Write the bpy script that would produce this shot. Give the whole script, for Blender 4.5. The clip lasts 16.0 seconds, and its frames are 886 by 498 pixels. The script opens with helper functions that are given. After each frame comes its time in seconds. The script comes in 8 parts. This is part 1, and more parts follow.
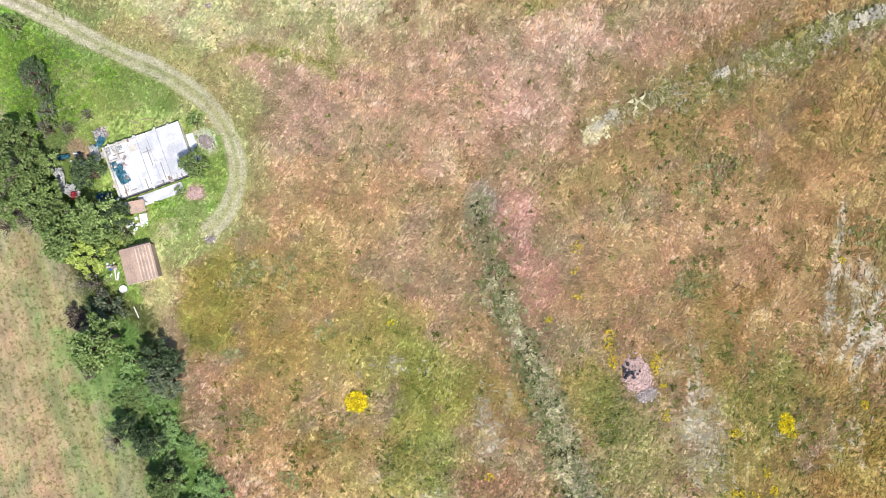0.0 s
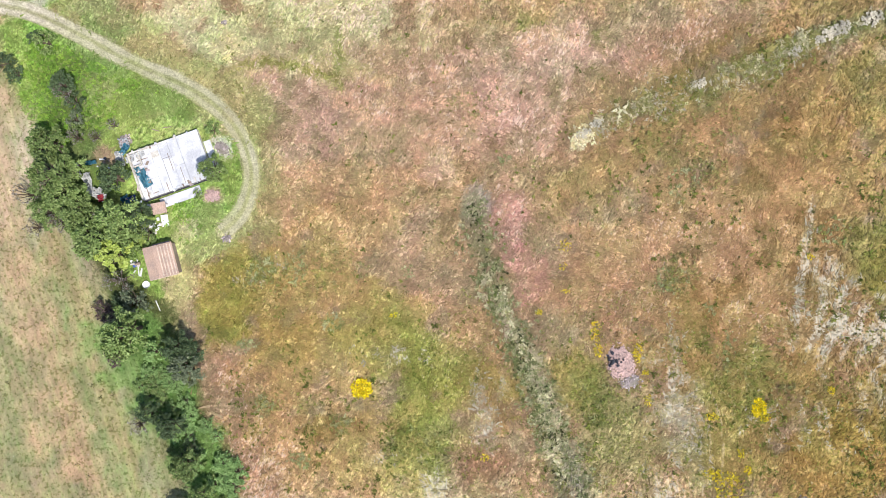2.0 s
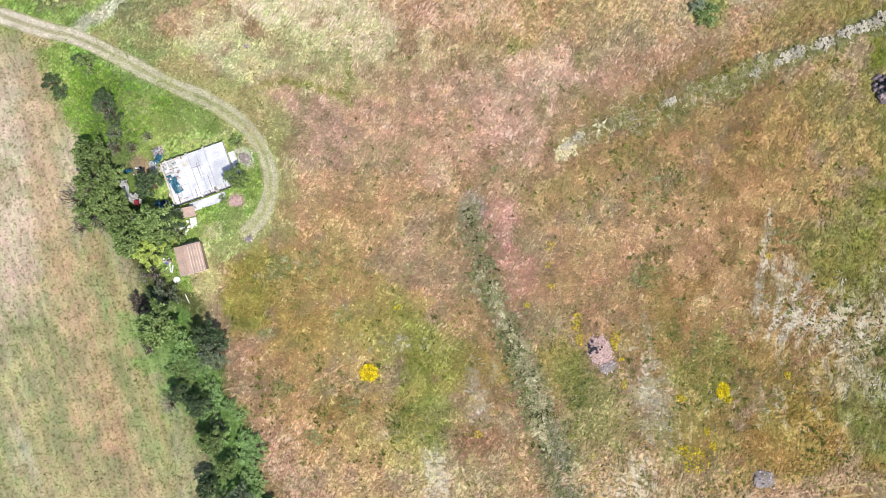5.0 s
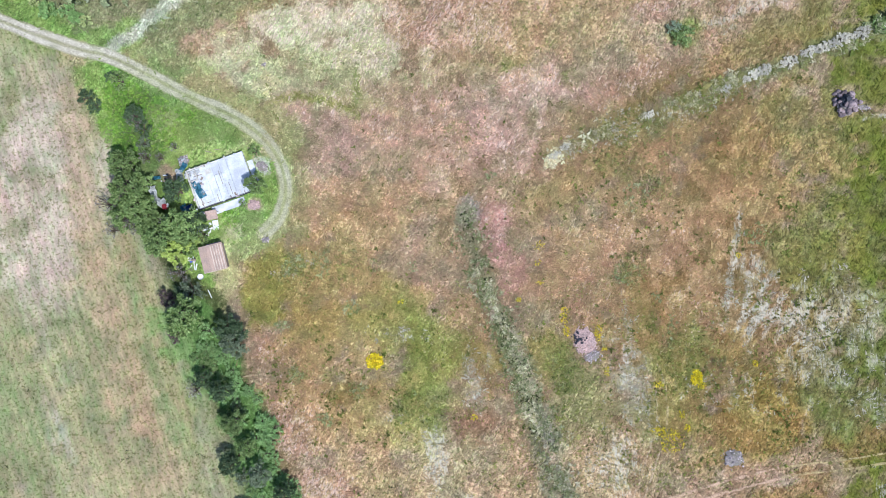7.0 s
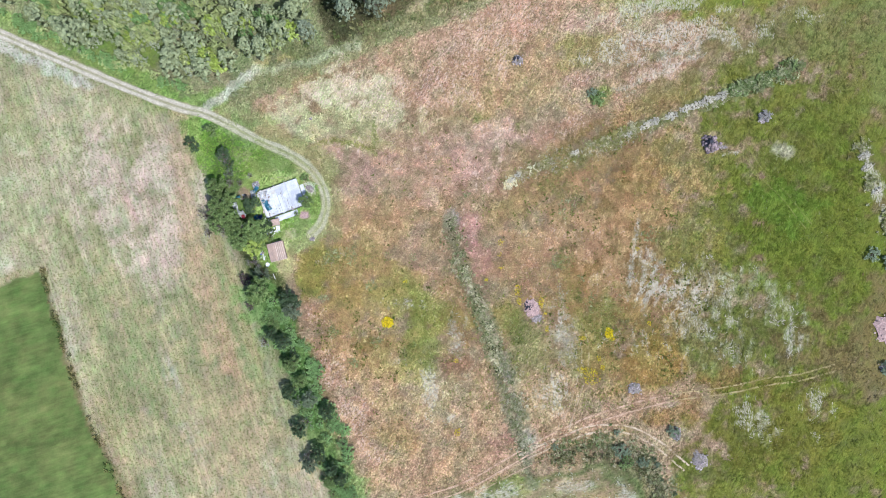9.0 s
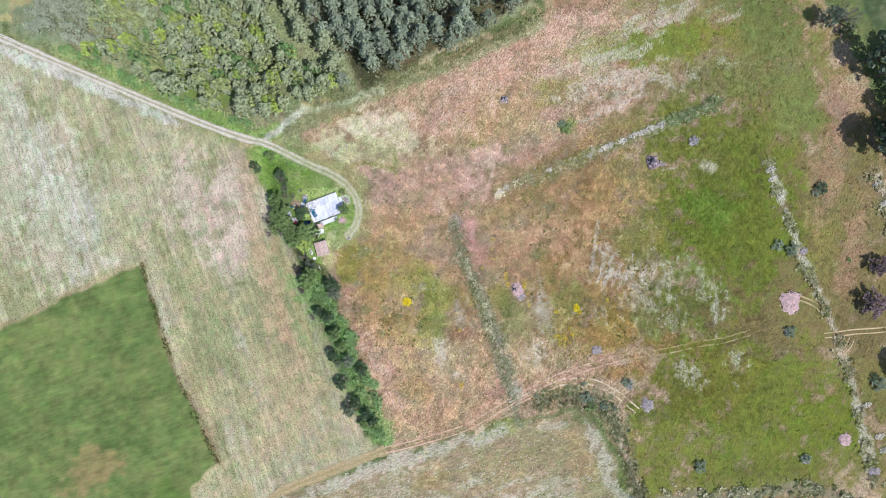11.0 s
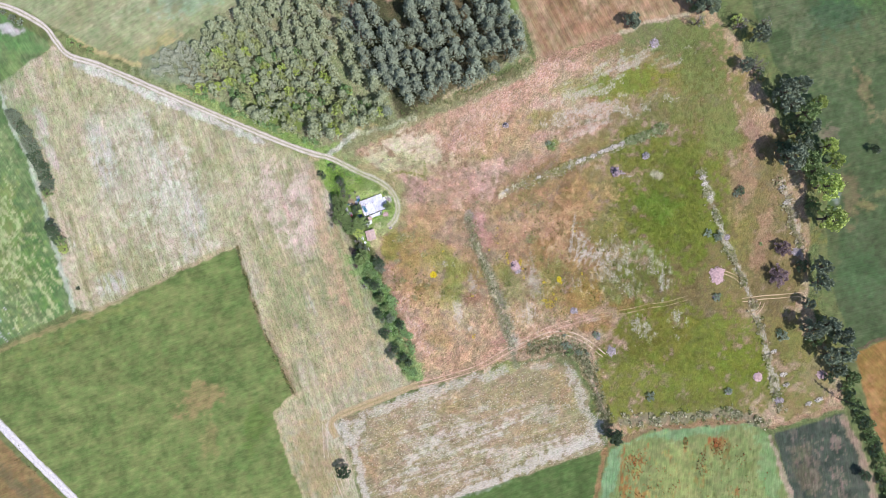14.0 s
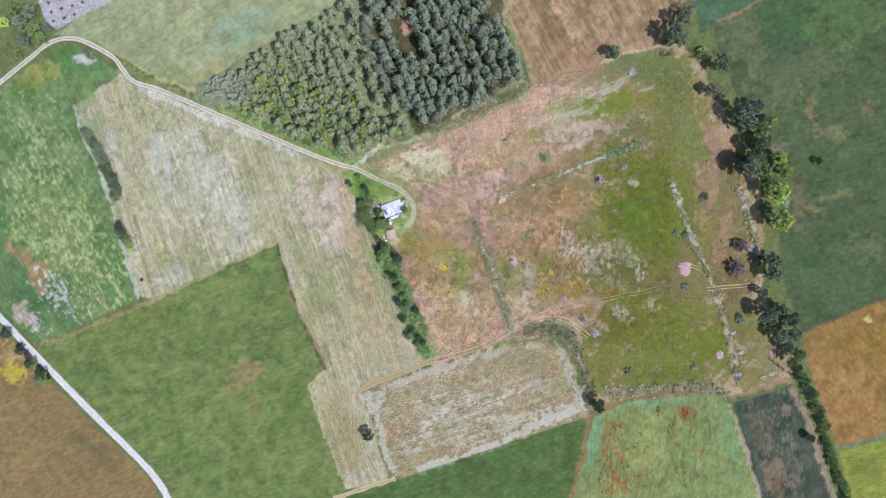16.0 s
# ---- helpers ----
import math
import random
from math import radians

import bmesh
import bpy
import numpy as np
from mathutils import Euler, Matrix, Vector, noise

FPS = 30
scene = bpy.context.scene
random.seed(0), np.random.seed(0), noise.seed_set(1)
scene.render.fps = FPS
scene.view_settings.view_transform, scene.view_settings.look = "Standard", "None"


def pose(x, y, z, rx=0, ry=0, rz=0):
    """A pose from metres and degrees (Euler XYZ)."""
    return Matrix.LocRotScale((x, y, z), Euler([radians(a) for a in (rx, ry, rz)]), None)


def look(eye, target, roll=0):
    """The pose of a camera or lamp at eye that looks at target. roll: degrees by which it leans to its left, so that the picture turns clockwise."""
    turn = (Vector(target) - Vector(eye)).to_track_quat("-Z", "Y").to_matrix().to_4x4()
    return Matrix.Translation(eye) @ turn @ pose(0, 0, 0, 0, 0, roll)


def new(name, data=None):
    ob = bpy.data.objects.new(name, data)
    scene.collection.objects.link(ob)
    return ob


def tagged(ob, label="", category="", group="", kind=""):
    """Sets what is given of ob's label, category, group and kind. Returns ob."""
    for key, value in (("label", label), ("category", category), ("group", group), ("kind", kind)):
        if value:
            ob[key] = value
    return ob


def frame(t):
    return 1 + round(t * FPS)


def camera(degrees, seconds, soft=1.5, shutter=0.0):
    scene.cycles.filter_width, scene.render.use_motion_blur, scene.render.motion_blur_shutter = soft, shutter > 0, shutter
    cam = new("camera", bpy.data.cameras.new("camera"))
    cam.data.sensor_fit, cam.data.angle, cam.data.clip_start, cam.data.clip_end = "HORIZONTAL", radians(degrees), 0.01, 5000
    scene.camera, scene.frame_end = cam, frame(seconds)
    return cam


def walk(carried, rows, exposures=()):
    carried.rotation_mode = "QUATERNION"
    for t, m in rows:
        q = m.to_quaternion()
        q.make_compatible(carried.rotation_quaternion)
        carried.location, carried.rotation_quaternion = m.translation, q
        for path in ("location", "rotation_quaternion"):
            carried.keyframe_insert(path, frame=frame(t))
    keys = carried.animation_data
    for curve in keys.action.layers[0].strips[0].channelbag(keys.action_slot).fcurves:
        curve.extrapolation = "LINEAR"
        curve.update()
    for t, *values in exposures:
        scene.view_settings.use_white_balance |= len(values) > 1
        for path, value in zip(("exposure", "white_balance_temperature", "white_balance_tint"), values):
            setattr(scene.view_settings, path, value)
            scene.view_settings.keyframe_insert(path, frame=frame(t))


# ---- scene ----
# ---- camera: looks straight down and climbs ----
cam = camera(74.0, 16.0, soft=0.9)
ROWS = [  # seconds, x, y, height, heading
    (0.0, 10.82, 9.56, 72.33, 0.79),
    (0.5, 10.90, 9.44, 73.86, 0.74),
    (1.0, 10.96, 9.34, 75.35, 0.72),
    (1.5, 11.01, 9.29, 76.79, 0.69),
    (2.0, 11.04, 9.30, 78.26, 0.71),
    (2.5, 11.09, 9.29, 79.68, 0.72),
    (3.0, 11.11, 9.28, 81.07, 0.74),
    (3.5, 11.13, 9.27, 82.61, 0.74),
    (4.0, 11.19, 9.25, 84.11, 0.78),
    (6.5, 11.35, 9.21, 91.46, 0.79),
    (6.8, 11.37, 9.20, 92.35, 0.79),
    (7.0, 11.40, 9.20, 96.59, 0.80),
    (7.5, 11.96, 9.13, 107.47, 0.80),
    (8.0, 12.67, 8.90, 118.37, 0.75),
    (8.5, 13.15, 8.60, 129.30, 0.67),
    (9.0, 13.50, 8.29, 140.49, 0.65),
    (11.5, 10.54, 6.79, 193.63, -0.14),
    (12.0, 9.08, 6.48, 204.06, -0.17),
    (12.5, 7.68, 5.86, 215.01, -0.09),
    (13.0, 6.53, 5.08, 225.91, -0.04),
    (13.5, 5.43, 3.52, 236.77, -0.01),
    (14.0, 4.47, 1.44, 247.68, 0.03),
    (14.5, 3.28, -0.01, 258.60, 0.04),
    (15.0, 1.89, -0.56, 269.92, -0.02),
    (15.5, 0.82, -0.22, 280.85, -0.02),
    (16.0, -0.00, 0.00, 291.31, -0.00),
]
EXPOSURES = [(0.0, 0.82, 6520, 10), (6.7, 0.71, 6520, 10), (6.8, 0.69, 5600, 8), (9.0, 0.7, 5700, 9), (11.5, 0.71, 5760, 14), (12.5, 0.73, 5780, 17.5), (14.0, 0.8, 5820, 21), (15.5, 0.84, 5800, 22), (15.75, 0.84, 5800, 22), (16.0, 0.6, 5650, 16)]  # seconds, stops, kelvin, tint
walk(cam, [(t, pose(x, y, z, 0, 0, turn)) for t, x, y, z, turn in ROWS], EXPOSURES)

# ---- world and sun ----
SUN_ELEVATION, SUN_SIDE = radians(57), radians(128)   # clockwise from +y
world = bpy.data.worlds.new("sky")
scene.world = world
world.use_nodes = True
wn = world.node_tree.nodes
sky = wn.new("ShaderNodeTexSky")
sky.sky_type, sky.sun_disc = "NISHITA", False
sky.sun_elevation, sky.sun_rotation = SUN_ELEVATION, SUN_SIDE
world.node_tree.links.new(sky.outputs[0], wn["Background"].inputs[0])
wn["Background"].inputs[1].default_value = 0.1
sun_data = bpy.data.lights.new("sun", "SUN")
sun_data.energy, sun_data.angle, sun_data.color = 3.3, radians(0.5), (1.0, 0.96, 0.9)
sun = new("sun", sun_data)
sun.matrix_world = look((80 * math.sin(SUN_SIDE), 80 * math.cos(SUN_SIDE), 80 * math.tan(SUN_ELEVATION)), (0, 0, 0))


# ---- materials ----
def rgb(r, g, b, k=0.52):
    """Surface colour from display values, as reflectance."""
    return tuple(k * ((c / 255) / 12.92 if c < 10 else (((c / 255) + 0.055) / 1.055) ** 2.4) for c in (r, g, b))


def nodes_of(name):
    m = bpy.data.materials.new(name)
    m.use_nodes = True
    nt = m.node_tree
    return m, nt.nodes, nt.links, nt.nodes["Principled BSDF"]


def noise_node(n, l, scale, detail=4.0, rough=0.6, stretch=None, spin=0.0):
    co = n.new("ShaderNodeTexCoord")
    tex = n.new("ShaderNodeTexNoise")
    tex.inputs["Scale"].default_value, tex.inputs["Detail"].default_value, tex.inputs["Roughness"].default_value = scale, detail, rough
    if stretch:
        mp = n.new("ShaderNodeMapping")
        mp.vector_type = "TEXTURE"
        mp.inputs["Scale"].default_value = stretch
        mp.inputs["Rotation"].default_value = (0, 0, spin)
        l.new(co.outputs["Object"], mp.inputs[0])
        l.new(mp.outputs[0], tex.inputs["Vector"])
    else:
        l.new(co.outputs["Object"], tex.inputs["Vector"])
    return tex


def ranged(n, l, value, low, high, a=0.3, b=0.7):
    mr = n.new("ShaderNodeMapRange")
    for i, v in enumerate((a, b, low, high)):
        mr.inputs[i + 1].default_value = v
    l.new(value, mr.inputs[0])
    return mr.outputs[0]


def mixed(n, l, kind, a, b, fac=1.0):
    mx = n.new("ShaderNodeMix")
    mx.data_type, mx.blend_type = "RGBA", kind
    for sock, v in ((mx.inputs[0], fac), (mx.inputs[6], a), (mx.inputs[7], b)):
        if isinstance(v, bpy.types.NodeSocket):
            l.new(v, sock)
        elif isinstance(v, tuple):
            sock.default_value = (*v[:3], 1)
        else:
            sock.default_value = v
    return mx.outputs[2]


def tinted_material(name, grain=9.0, mottle=1.1, low=0.62, high=1.36, bump=0.35, rough=0.95, rows=(), thin=0.0, flowers=False, mossy=0.45, run=None, wisp=0.0, relief=0.15, blotch=0.15, crisp=0.1, fleck=None):
    """Soil or low plants: the tint painted on the mesh, broken up at several scales.
    rows: several of direction in degrees, length and width in metres, strength of drilled or mown lines.
    fleck: how many to the metre, the darkening and the scarcity of small weeds with their shadows painted in. run:
    direction, length and width along which the mottling is drawn out. wisp: strength of tussocks combed by the wind,
    darkened in their hollows."""
    m, n, l, p = nodes_of(name)
    at = n.new("ShaderNodeAttribute")
    at.attribute_name = "tint"
    def mottling(scale, detail, roughness):
        if run:
            return noise_node(n, l, scale, detail, roughness, (run[1], run[2], 1.0), radians(run[0]))
        return noise_node(n, l, scale, detail, roughness)
    fine = noise_node(n, l, grain, 2.0, 0.5)
    middle = mottling(mottle * 2.6, 2.5, 0.5)
    coarse = mottling(mottle, 4.0, 0.6)
    hue = mottling(mottle * 2.3, 3.0, 0.6)
    c = mixed(n, l, "MULTIPLY", at.outputs["Color"], ranged(n, l, fine.outputs[0], low, high))
    c = mixed(n, l, "MULTIPLY", c, ranged(n, l, middle.outputs[0], 1 - crisp, 1 + crisp, 0.36, 0.64))
    c = mixed(n, l, "MULTIPLY", c, ranged(n, l, coarse.outputs[0], 1 - blotch, 1 + blotch))
    green = mixed(n, l, "MULTIPLY", c, (0.82, 1.06, 0.8))
    c = mixed(n, l, "MIX", c, green, ranged(n, l, hue.outputs[0], 0.0, mossy, 0.45, 0.65))
    for turn, long, wide, strength in rows:
        line = noise_node(n, l, 1.0, 3.0, 0.6, (long, wide, 1.0), radians(turn))
        c = mixed(n, l, "MULTIPLY", c, ranged(n, l, line.outputs[0], 1 - strength, 1 + strength))
    height_of = fine.outputs[0]
    if fleck:
        # dark specks: small weeds and the shadows beside them, both put into the colour
        weeds = noise_node(n, l, fleck[0], 2.5, 0.6)
        lush = n.new("ShaderNodeAttribute")
        lush.attribute_name = "lush"
        share = n.new("ShaderNodeMath")
        share.operation = "MULTIPLY"
        l.new(ranged(n, l, weeds.outputs[0], 0.0, 0.9, fleck[2], fleck[2] + 0.07), share.inputs[0])
        l.new(ranged(n, l, lush.outputs["Fac"], 1.0, 0.2, 0.0, 1.0), share.inputs[1])
        c = mixed(n, l, "MIX", c, mixed(n, l, "MULTIPLY", c, fleck[1]), share.outputs[0])
    if wisp:
        tuft = noise_node(n, l, 1.0, 3.0, 0.55, (1.3, 0.5, 1.0), radians(58))
        tuft.inputs["Distortion"].default_value = 0.9
        # tint follows the tuft relief, so shade between wisps is painted in
        c = mixed(n, l, "MULTIPLY", c, ranged(n, l, tuft.outputs[0], 1 - wisp, 1 + wisp))
        strand = noise_node(n, l, 1.0, 3.0, 0.6, (1.1, 0.3, 1.0), radians(63))
        strand.inputs["Distortion"].default_value = 1.3
        comb = n.new("ShaderNodeAttribute")
        comb.attribute_name = "comb"
        pale = n.new("ShaderNodeMath")
        pale.operation = "MULTIPLY_ADD"
        l.new(comb.outputs["Fac"], pale.inputs[0])
        pale.inputs[1].default_value = 0.3
        l.new(strand.outputs[0], pale.inputs[2])
        c = mixed(n, l, "MIX", c, rgb(230, 200, 180, 0.64), ranged(n, l, pale.outputs[0], 0.0, 0.75, 0.66, 0.8))
        both = n.new("ShaderNodeMath")
        both.operation = "MULTIPLY_ADD"
        l.new(tuft.outputs[0], both.inputs[0])
        both.inputs[1].default_value = 3.0
        l.new(fine.outputs[0], both.inputs[2])
        height_of = both.outputs[0]
    if wisp:
        soft = mixed(n, l, "MULTIPLY", at.outputs["Color"], ranged(n, l, coarse.outputs[0], 0.96, 1.2))
        c = mixed(n, l, "MIX", c, soft, ranged(n, l, lush.outputs["Fac"], 0.0, 0.65, 0.0, 1.0))
    if flowers:
        fl = n.new("ShaderNodeAttribute")
        fl.attribute_name = "flowers"
        spots = noise_node(n, l, 1.0, 4.5, 0.72, (flowers[1], flowers[2], 1.0), radians(flowers[0]))
        add = n.new("ShaderNodeMath")
        add.operation = "MULTIPLY_ADD"
        l.new(fl.outputs["Fac"], add.inputs[0])
        add.inputs[1].default_value = flowers[3]
        l.new(spots.outputs[0], add.inputs[2])
        c = mixed(n, l, "MIX", c, rgb(212, 203, 184, 0.66), ranged(n, l, add.outputs[0], 0.0, 0.85, 0.62, 0.84))
    l.new(c, p.inputs["Base Color"])
    p.inputs["Roughness"].default_value = rough
    p.inputs["Specular IOR Level"].default_value = 0.1
    if bump:
        bp = n.new("ShaderNodeBump")
        bp.inputs["Strength"].default_value, bp.inputs["Distance"].default_value = bump, relief
        if flowers:
            l.new(ranged(n, l, fl.outputs["Fac"], bump, bump * 0.3, 0.0, 0.8), bp.inputs["Strength"])
        l.new(height_of, bp.inputs["Height"])
        l.new(bp.outputs[0], p.inputs["Normal"])
    if thin:
        let_light_through(n, l, p, c, thin)
    return m


def plain_material(name, colour, rough=0.8, metal=0.0, grain=6.0, vary=0.3, second=None, patch=0.8, bump=0.1, by_object=0.0):
    """Paint, wood, stone, leaf: a colour with grain, patches of a second one and light relief."""
    m, n, l, p = nodes_of(name)
    fine = noise_node(n, l, grain, 5.0, 0.65)
    big = noise_node(n, l, patch, 3.0, 0.6)
    c = mixed(n, l, "MIX", tuple(colour), tuple(second or [v * 0.75 for v in colour]), ranged(n, l, big.outputs[0], 0.0, 1.0, 0.4, 0.62))
    c = mixed(n, l, "MULTIPLY", c, ranged(n, l, fine.outputs[0], 1 - vary, 1 + vary))
    if by_object:
        info = n.new("ShaderNodeObjectInfo")
        c = mixed(n, l, "MULTIPLY", c, ranged(n, l, info.outputs["Random"], 1 - by_object, 1 + by_object, 0.0, 1.0))
    l.new(c, p.inputs["Base Color"])
    p.inputs["Roughness"].default_value, p.inputs["Metallic"].default_value = rough, metal
    p.inputs["Specular IOR Level"].default_value = 0.3
    if bump:
        bp = n.new("ShaderNodeBump")
        bp.inputs["Strength"].default_value, bp.inputs["Distance"].default_value = bump, 0.05
        l.new(fine.outputs[0], bp.inputs["Height"])
        l.new(bp.outputs[0], p.inputs["Normal"])
    return m


def let_light_through(n, l, p, colour, share):
    """Thin leaves and blades pass part of the light."""
    tr, mx = n.new("ShaderNodeBsdfTranslucent"), n.new("ShaderNodeMixShader")
    l.new(colour, tr.inputs["Color"])
    mx.inputs[0].default_value = share
    l.new(p.outputs[0], mx.inputs[1])
    l.new(tr.outputs[0], mx.inputs[2])
    l.new(mx.outputs[0], n["Material Output"].inputs["Surface"])


def leaf_material(name, colour, second):
    """Leaves: each leaf its own shade between two greens, slightly shiny, letting some light through."""
    m, n, l, p = nodes_of(name)
    geo = n.new("ShaderNodeNewGeometry")
    info = n.new("ShaderNodeObjectInfo")
    c = mixed(n, l, "MIX", colour, second, geo.outputs["Random Per Island"])
    c = mixed(n, l, "MULTIPLY", c, ranged(n, l, info.outputs["Random"], 0.8, 1.2, 0.0, 1.0))
    big = noise_node(n, l, 0.7, 3.0)
    c = mixed(n, l, "MULTIPLY", c, ranged(n, l, big.outputs[0], 0.8, 1.2))
    l.new(c, p.inputs["Base Color"])
    p.inputs["Roughness"].default_value = 0.6
    p.inputs["Specular IOR Level"].default_value = 0.25
    let_light_through(n, l, p, c, 0.2)
    return m


M_GROUND = tinted_material("rough_grass", grain=4.0, mottle=0.9, low=0.92, high=1.24, flowers=(97, 1.1, 0.3, 0.29), wisp=0.29, bump=0.55, relief=0.25, crisp=0.26, fleck=(1.5, (0.5, 0.62, 0.42), 0.57))
M_TUFT = tinted_material("grass_blades", grain=3.0, low=0.9, high=1.1, bump=0, thin=0.35)
M_DIRT = tinted_material("dirt_road", grain=5.0, low=0.74, high=1.26, bump=0.3, mossy=0.0)
LEAF = {
    "green": leaf_material("leaf_green", (0.1, 0.165, 0.04), (0.29, 0.37, 0.135)),
    "dark": leaf_material("leaf_dark", (0.045, 0.075, 0.035), (0.125, 0.175, 0.08)),
    "fresh": leaf_material("leaf_fresh_green", (0.15, 0.27, 0.08), (0.31, 0.44, 0.17)),
    "grey": leaf_material("leaf_grey_green", (0.12, 0.155, 0.09), (0.255, 0.295, 0.18)),
    "lime": leaf_material("leaf_lime", (0.33, 0.42, 0.07), (0.5, 0.58, 0.17)),
    "purple": leaf_material("leaf_purple_brown", (0.095, 0.065, 0.06), (0.19, 0.135, 0.125)),
    "bare": leaf_material("twig_grey", (0.25, 0.23, 0.21), (0.36, 0.34, 0.31)),
    "pine": leaf_material("pine_needle", (0.155, 0.185, 0.12), (0.28, 0.315, 0.2)),
    "young": leaf_material("young_pine_needle", (0.2, 0.235, 0.12), (0.36, 0.39, 0.21)),
    "sapling": leaf_material("sapling_needle", (0.28, 0.31, 0.2), (0.41, 0.43, 0.29)),
    "olive": leaf_material("leaf_yellow_olive", (0.29, 0.34, 0.12), (0.44, 0.47, 0.22)),
    "pale": leaf_material("pale_reed", (0.54, 0.49, 0.38), (0.7, 0.65, 0.54)),
    "teal": leaf_material("grey_blue_herb", (0.15, 0.195, 0.115), (0.26, 0.305, 0.19)),
}
M_BARK = plain_material("bark", (0.12, 0.09, 0.065), 0.9, grain=12, bump=0.4)
M_STONE = plain_material("field_stone", (0.34, 0.285, 0.285), 0.9, grain=8, second=(0.38, 0.3, 0.3), bump=0.3, by_object=0.5)
M_PINK = plain_material("pink_rubble", (0.4, 0.27, 0.24), 0.9, grain=9, second=(0.36, 0.3, 0.28), bump=0.4, by_object=0.5)
M_BOULDER = plain_material("mauve_boulder", (0.24, 0.18, 0.18), 0.9, grain=6, second=(0.17, 0.13, 0.135), bump=0.4, by_object=0.5)
M_BED_PINK = plain_material("pink_rubble_bed", (0.42, 0.28, 0.25), 0.95, grain=5.5, vary=0.5, second=(0.3, 0.21, 0.19), patch=1.2, bump=0.6)
M_BED_GREY = plain_material("stony_earth", (0.25, 0.21, 0.2), 0.95, grain=4.5, vary=0.6, second=(0.17, 0.15, 0.12), patch=1.2, bump=0.6)
M_CONCRETE = plain_material("bleached_concrete", (0.6, 0.6, 0.62), 0.8, grain=5, vary=0.16, second=(0.42, 0.42, 0.45), patch=0.6, by_object=0.03)
M_WALL = plain_material("lime_plaster", (0.55, 0.52, 0.47), 0.9, grain=7, second=(0.4, 0.36, 0.31))
# near black: scrap, edge strips and stones standing in for shaded holes
M_DARK = plain_material("near_black", (0.04, 0.04, 0.05), 0.8)
M_TARP = plain_material("blue_tarp", (0.035, 0.16, 0.24), 0.5, grain=4, second=(0.12, 0.3, 0.38))
M_RUST = plain_material("rusty_sheet", (0.4, 0.28, 0.22), 0.75, grain=6, second=(0.33, 0.24, 0.2), by_object=0.1)
M_SEAM = plain_material("grimy_bedding", (0.2, 0.19, 0.19), 0.9, grain=5)
M_BATTEN = plain_material("pale_batten", (0.55, 0.44, 0.36), 0.8)
M_WOOD = plain_material("grey_wood", (0.26, 0.2, 0.16), 0.85, grain=14)
M_WHITE = plain_material("white_paint", (0.68, 0.68, 0.68), 0.6, vary=0.1, second=(0.55, 0.55, 0.55))
M_RED = plain_material("red_paint", (0.45, 0.06, 0.08), 0.5)
M_BLUE = plain_material("blue_paint", (0.06, 0.1, 0.35), 0.5)

# ---- noise and paint: plant and soil colour over the plan ----
HASH = np.random.RandomState(7).rand(512, 512)


def value_noise(x, y):
    xi, yi = np.floor(x).astype(int), np.floor(y).astype(int)
    u, v = x - xi, y - yi
    u, v = u * u * (3 - 2 * u), v * v * (3 - 2 * v)
    a, b = HASH[xi % 512, yi % 512], HASH[(xi + 1) % 512, yi % 512]
    c, d = HASH[xi % 512, (yi + 1) % 512], HASH[(xi + 1) % 512, (yi + 1) % 512]
    return (a * (1 - u) + b * u) * (1 - v) + (c * (1 - u) + d * u) * v


def fbm(x, y, scale, octaves=4, shift=0.0):
    """Sum of octaves, about 0 to 1, with wavelength scale in metres."""
    s, amp, total = np.zeros_like(x), 1.0, 0.0
    for k in range(octaves):
        s += amp * value_noise(x / scale * 2 ** k + shift + 17.3 * k, y / scale * 2 ** k + shift * 1.7 + 9.1 * k)
        total += amp
        amp *= 0.55
    return np.clip((s / total - 0.5) * 1.7 + 0.5, 0, 1)


def streaks(x, y, turn, long, wide, shift=0.0):
    """Noise drawn out along a direction, in degrees from +x."""
    a = radians(turn)
    return fbm((x * math.cos(a) + y * math.sin(a)) / long, (-x * math.sin(a) + y * math.cos(a)) / wide, 1.0, 3, shift)


def step(v, a, b):
    t = np.clip((v - a) / (b - a), 0, 1)
    return t * t * (3 - 2 * t)


def inside(x, y, corners):
    """Signed distance to a polygon's edge, positive within."""
    best, odd = np.full(x.shape, 1e9), np.zeros(x.shape, bool)
    for (ax, ay), (bx, by) in zip(corners, corners[1:] + corners[:1]):
        ex, ey = bx - ax, by - ay
        t = np.clip(((x - ax) * ex + (y - ay) * ey) / (ex * ex + ey * ey + 1e-9), 0, 1)
        best = np.minimum(best, np.hypot(x - ax - t * ex, y - ay - t * ey))
        if ay != by:
            odd ^= ((ay > y) != (by > y)) & (x < ex * (y - ay) / (by - ay) + ax)
    return np.where(odd, best, -best)


def along(x, y, line):
    """Distance to a line of points."""
    best = np.full(x.shape, 1e9)
    for (ax, ay), (bx, by) in zip(line, line[1:]):
        ex, ey = bx - ax, by - ay
        t = np.clip(((x - ax) * ex + (y - ay) * ey) / (ex * ex + ey * ey + 1e-9), 0, 1)
        best = np.minimum(best, np.hypot(x - ax - t * ex, y - ay - t * ey))
    return best


FIELDS, MARKS = [], []


def dry(colour, k=0.66):
    """Reflectance of dry grass and herbs: a little greyer than the plain colour."""
    r, g, b = rgb(*colour, k)
    grey = 0.3 * r + 0.6 * g + 0.1 * b
    return (0.985 * (0.91 * r + 0.09 * grey), 0.91 * g + 0.09 * grey, 0.93 * (0.91 * b + 0.09 * grey))


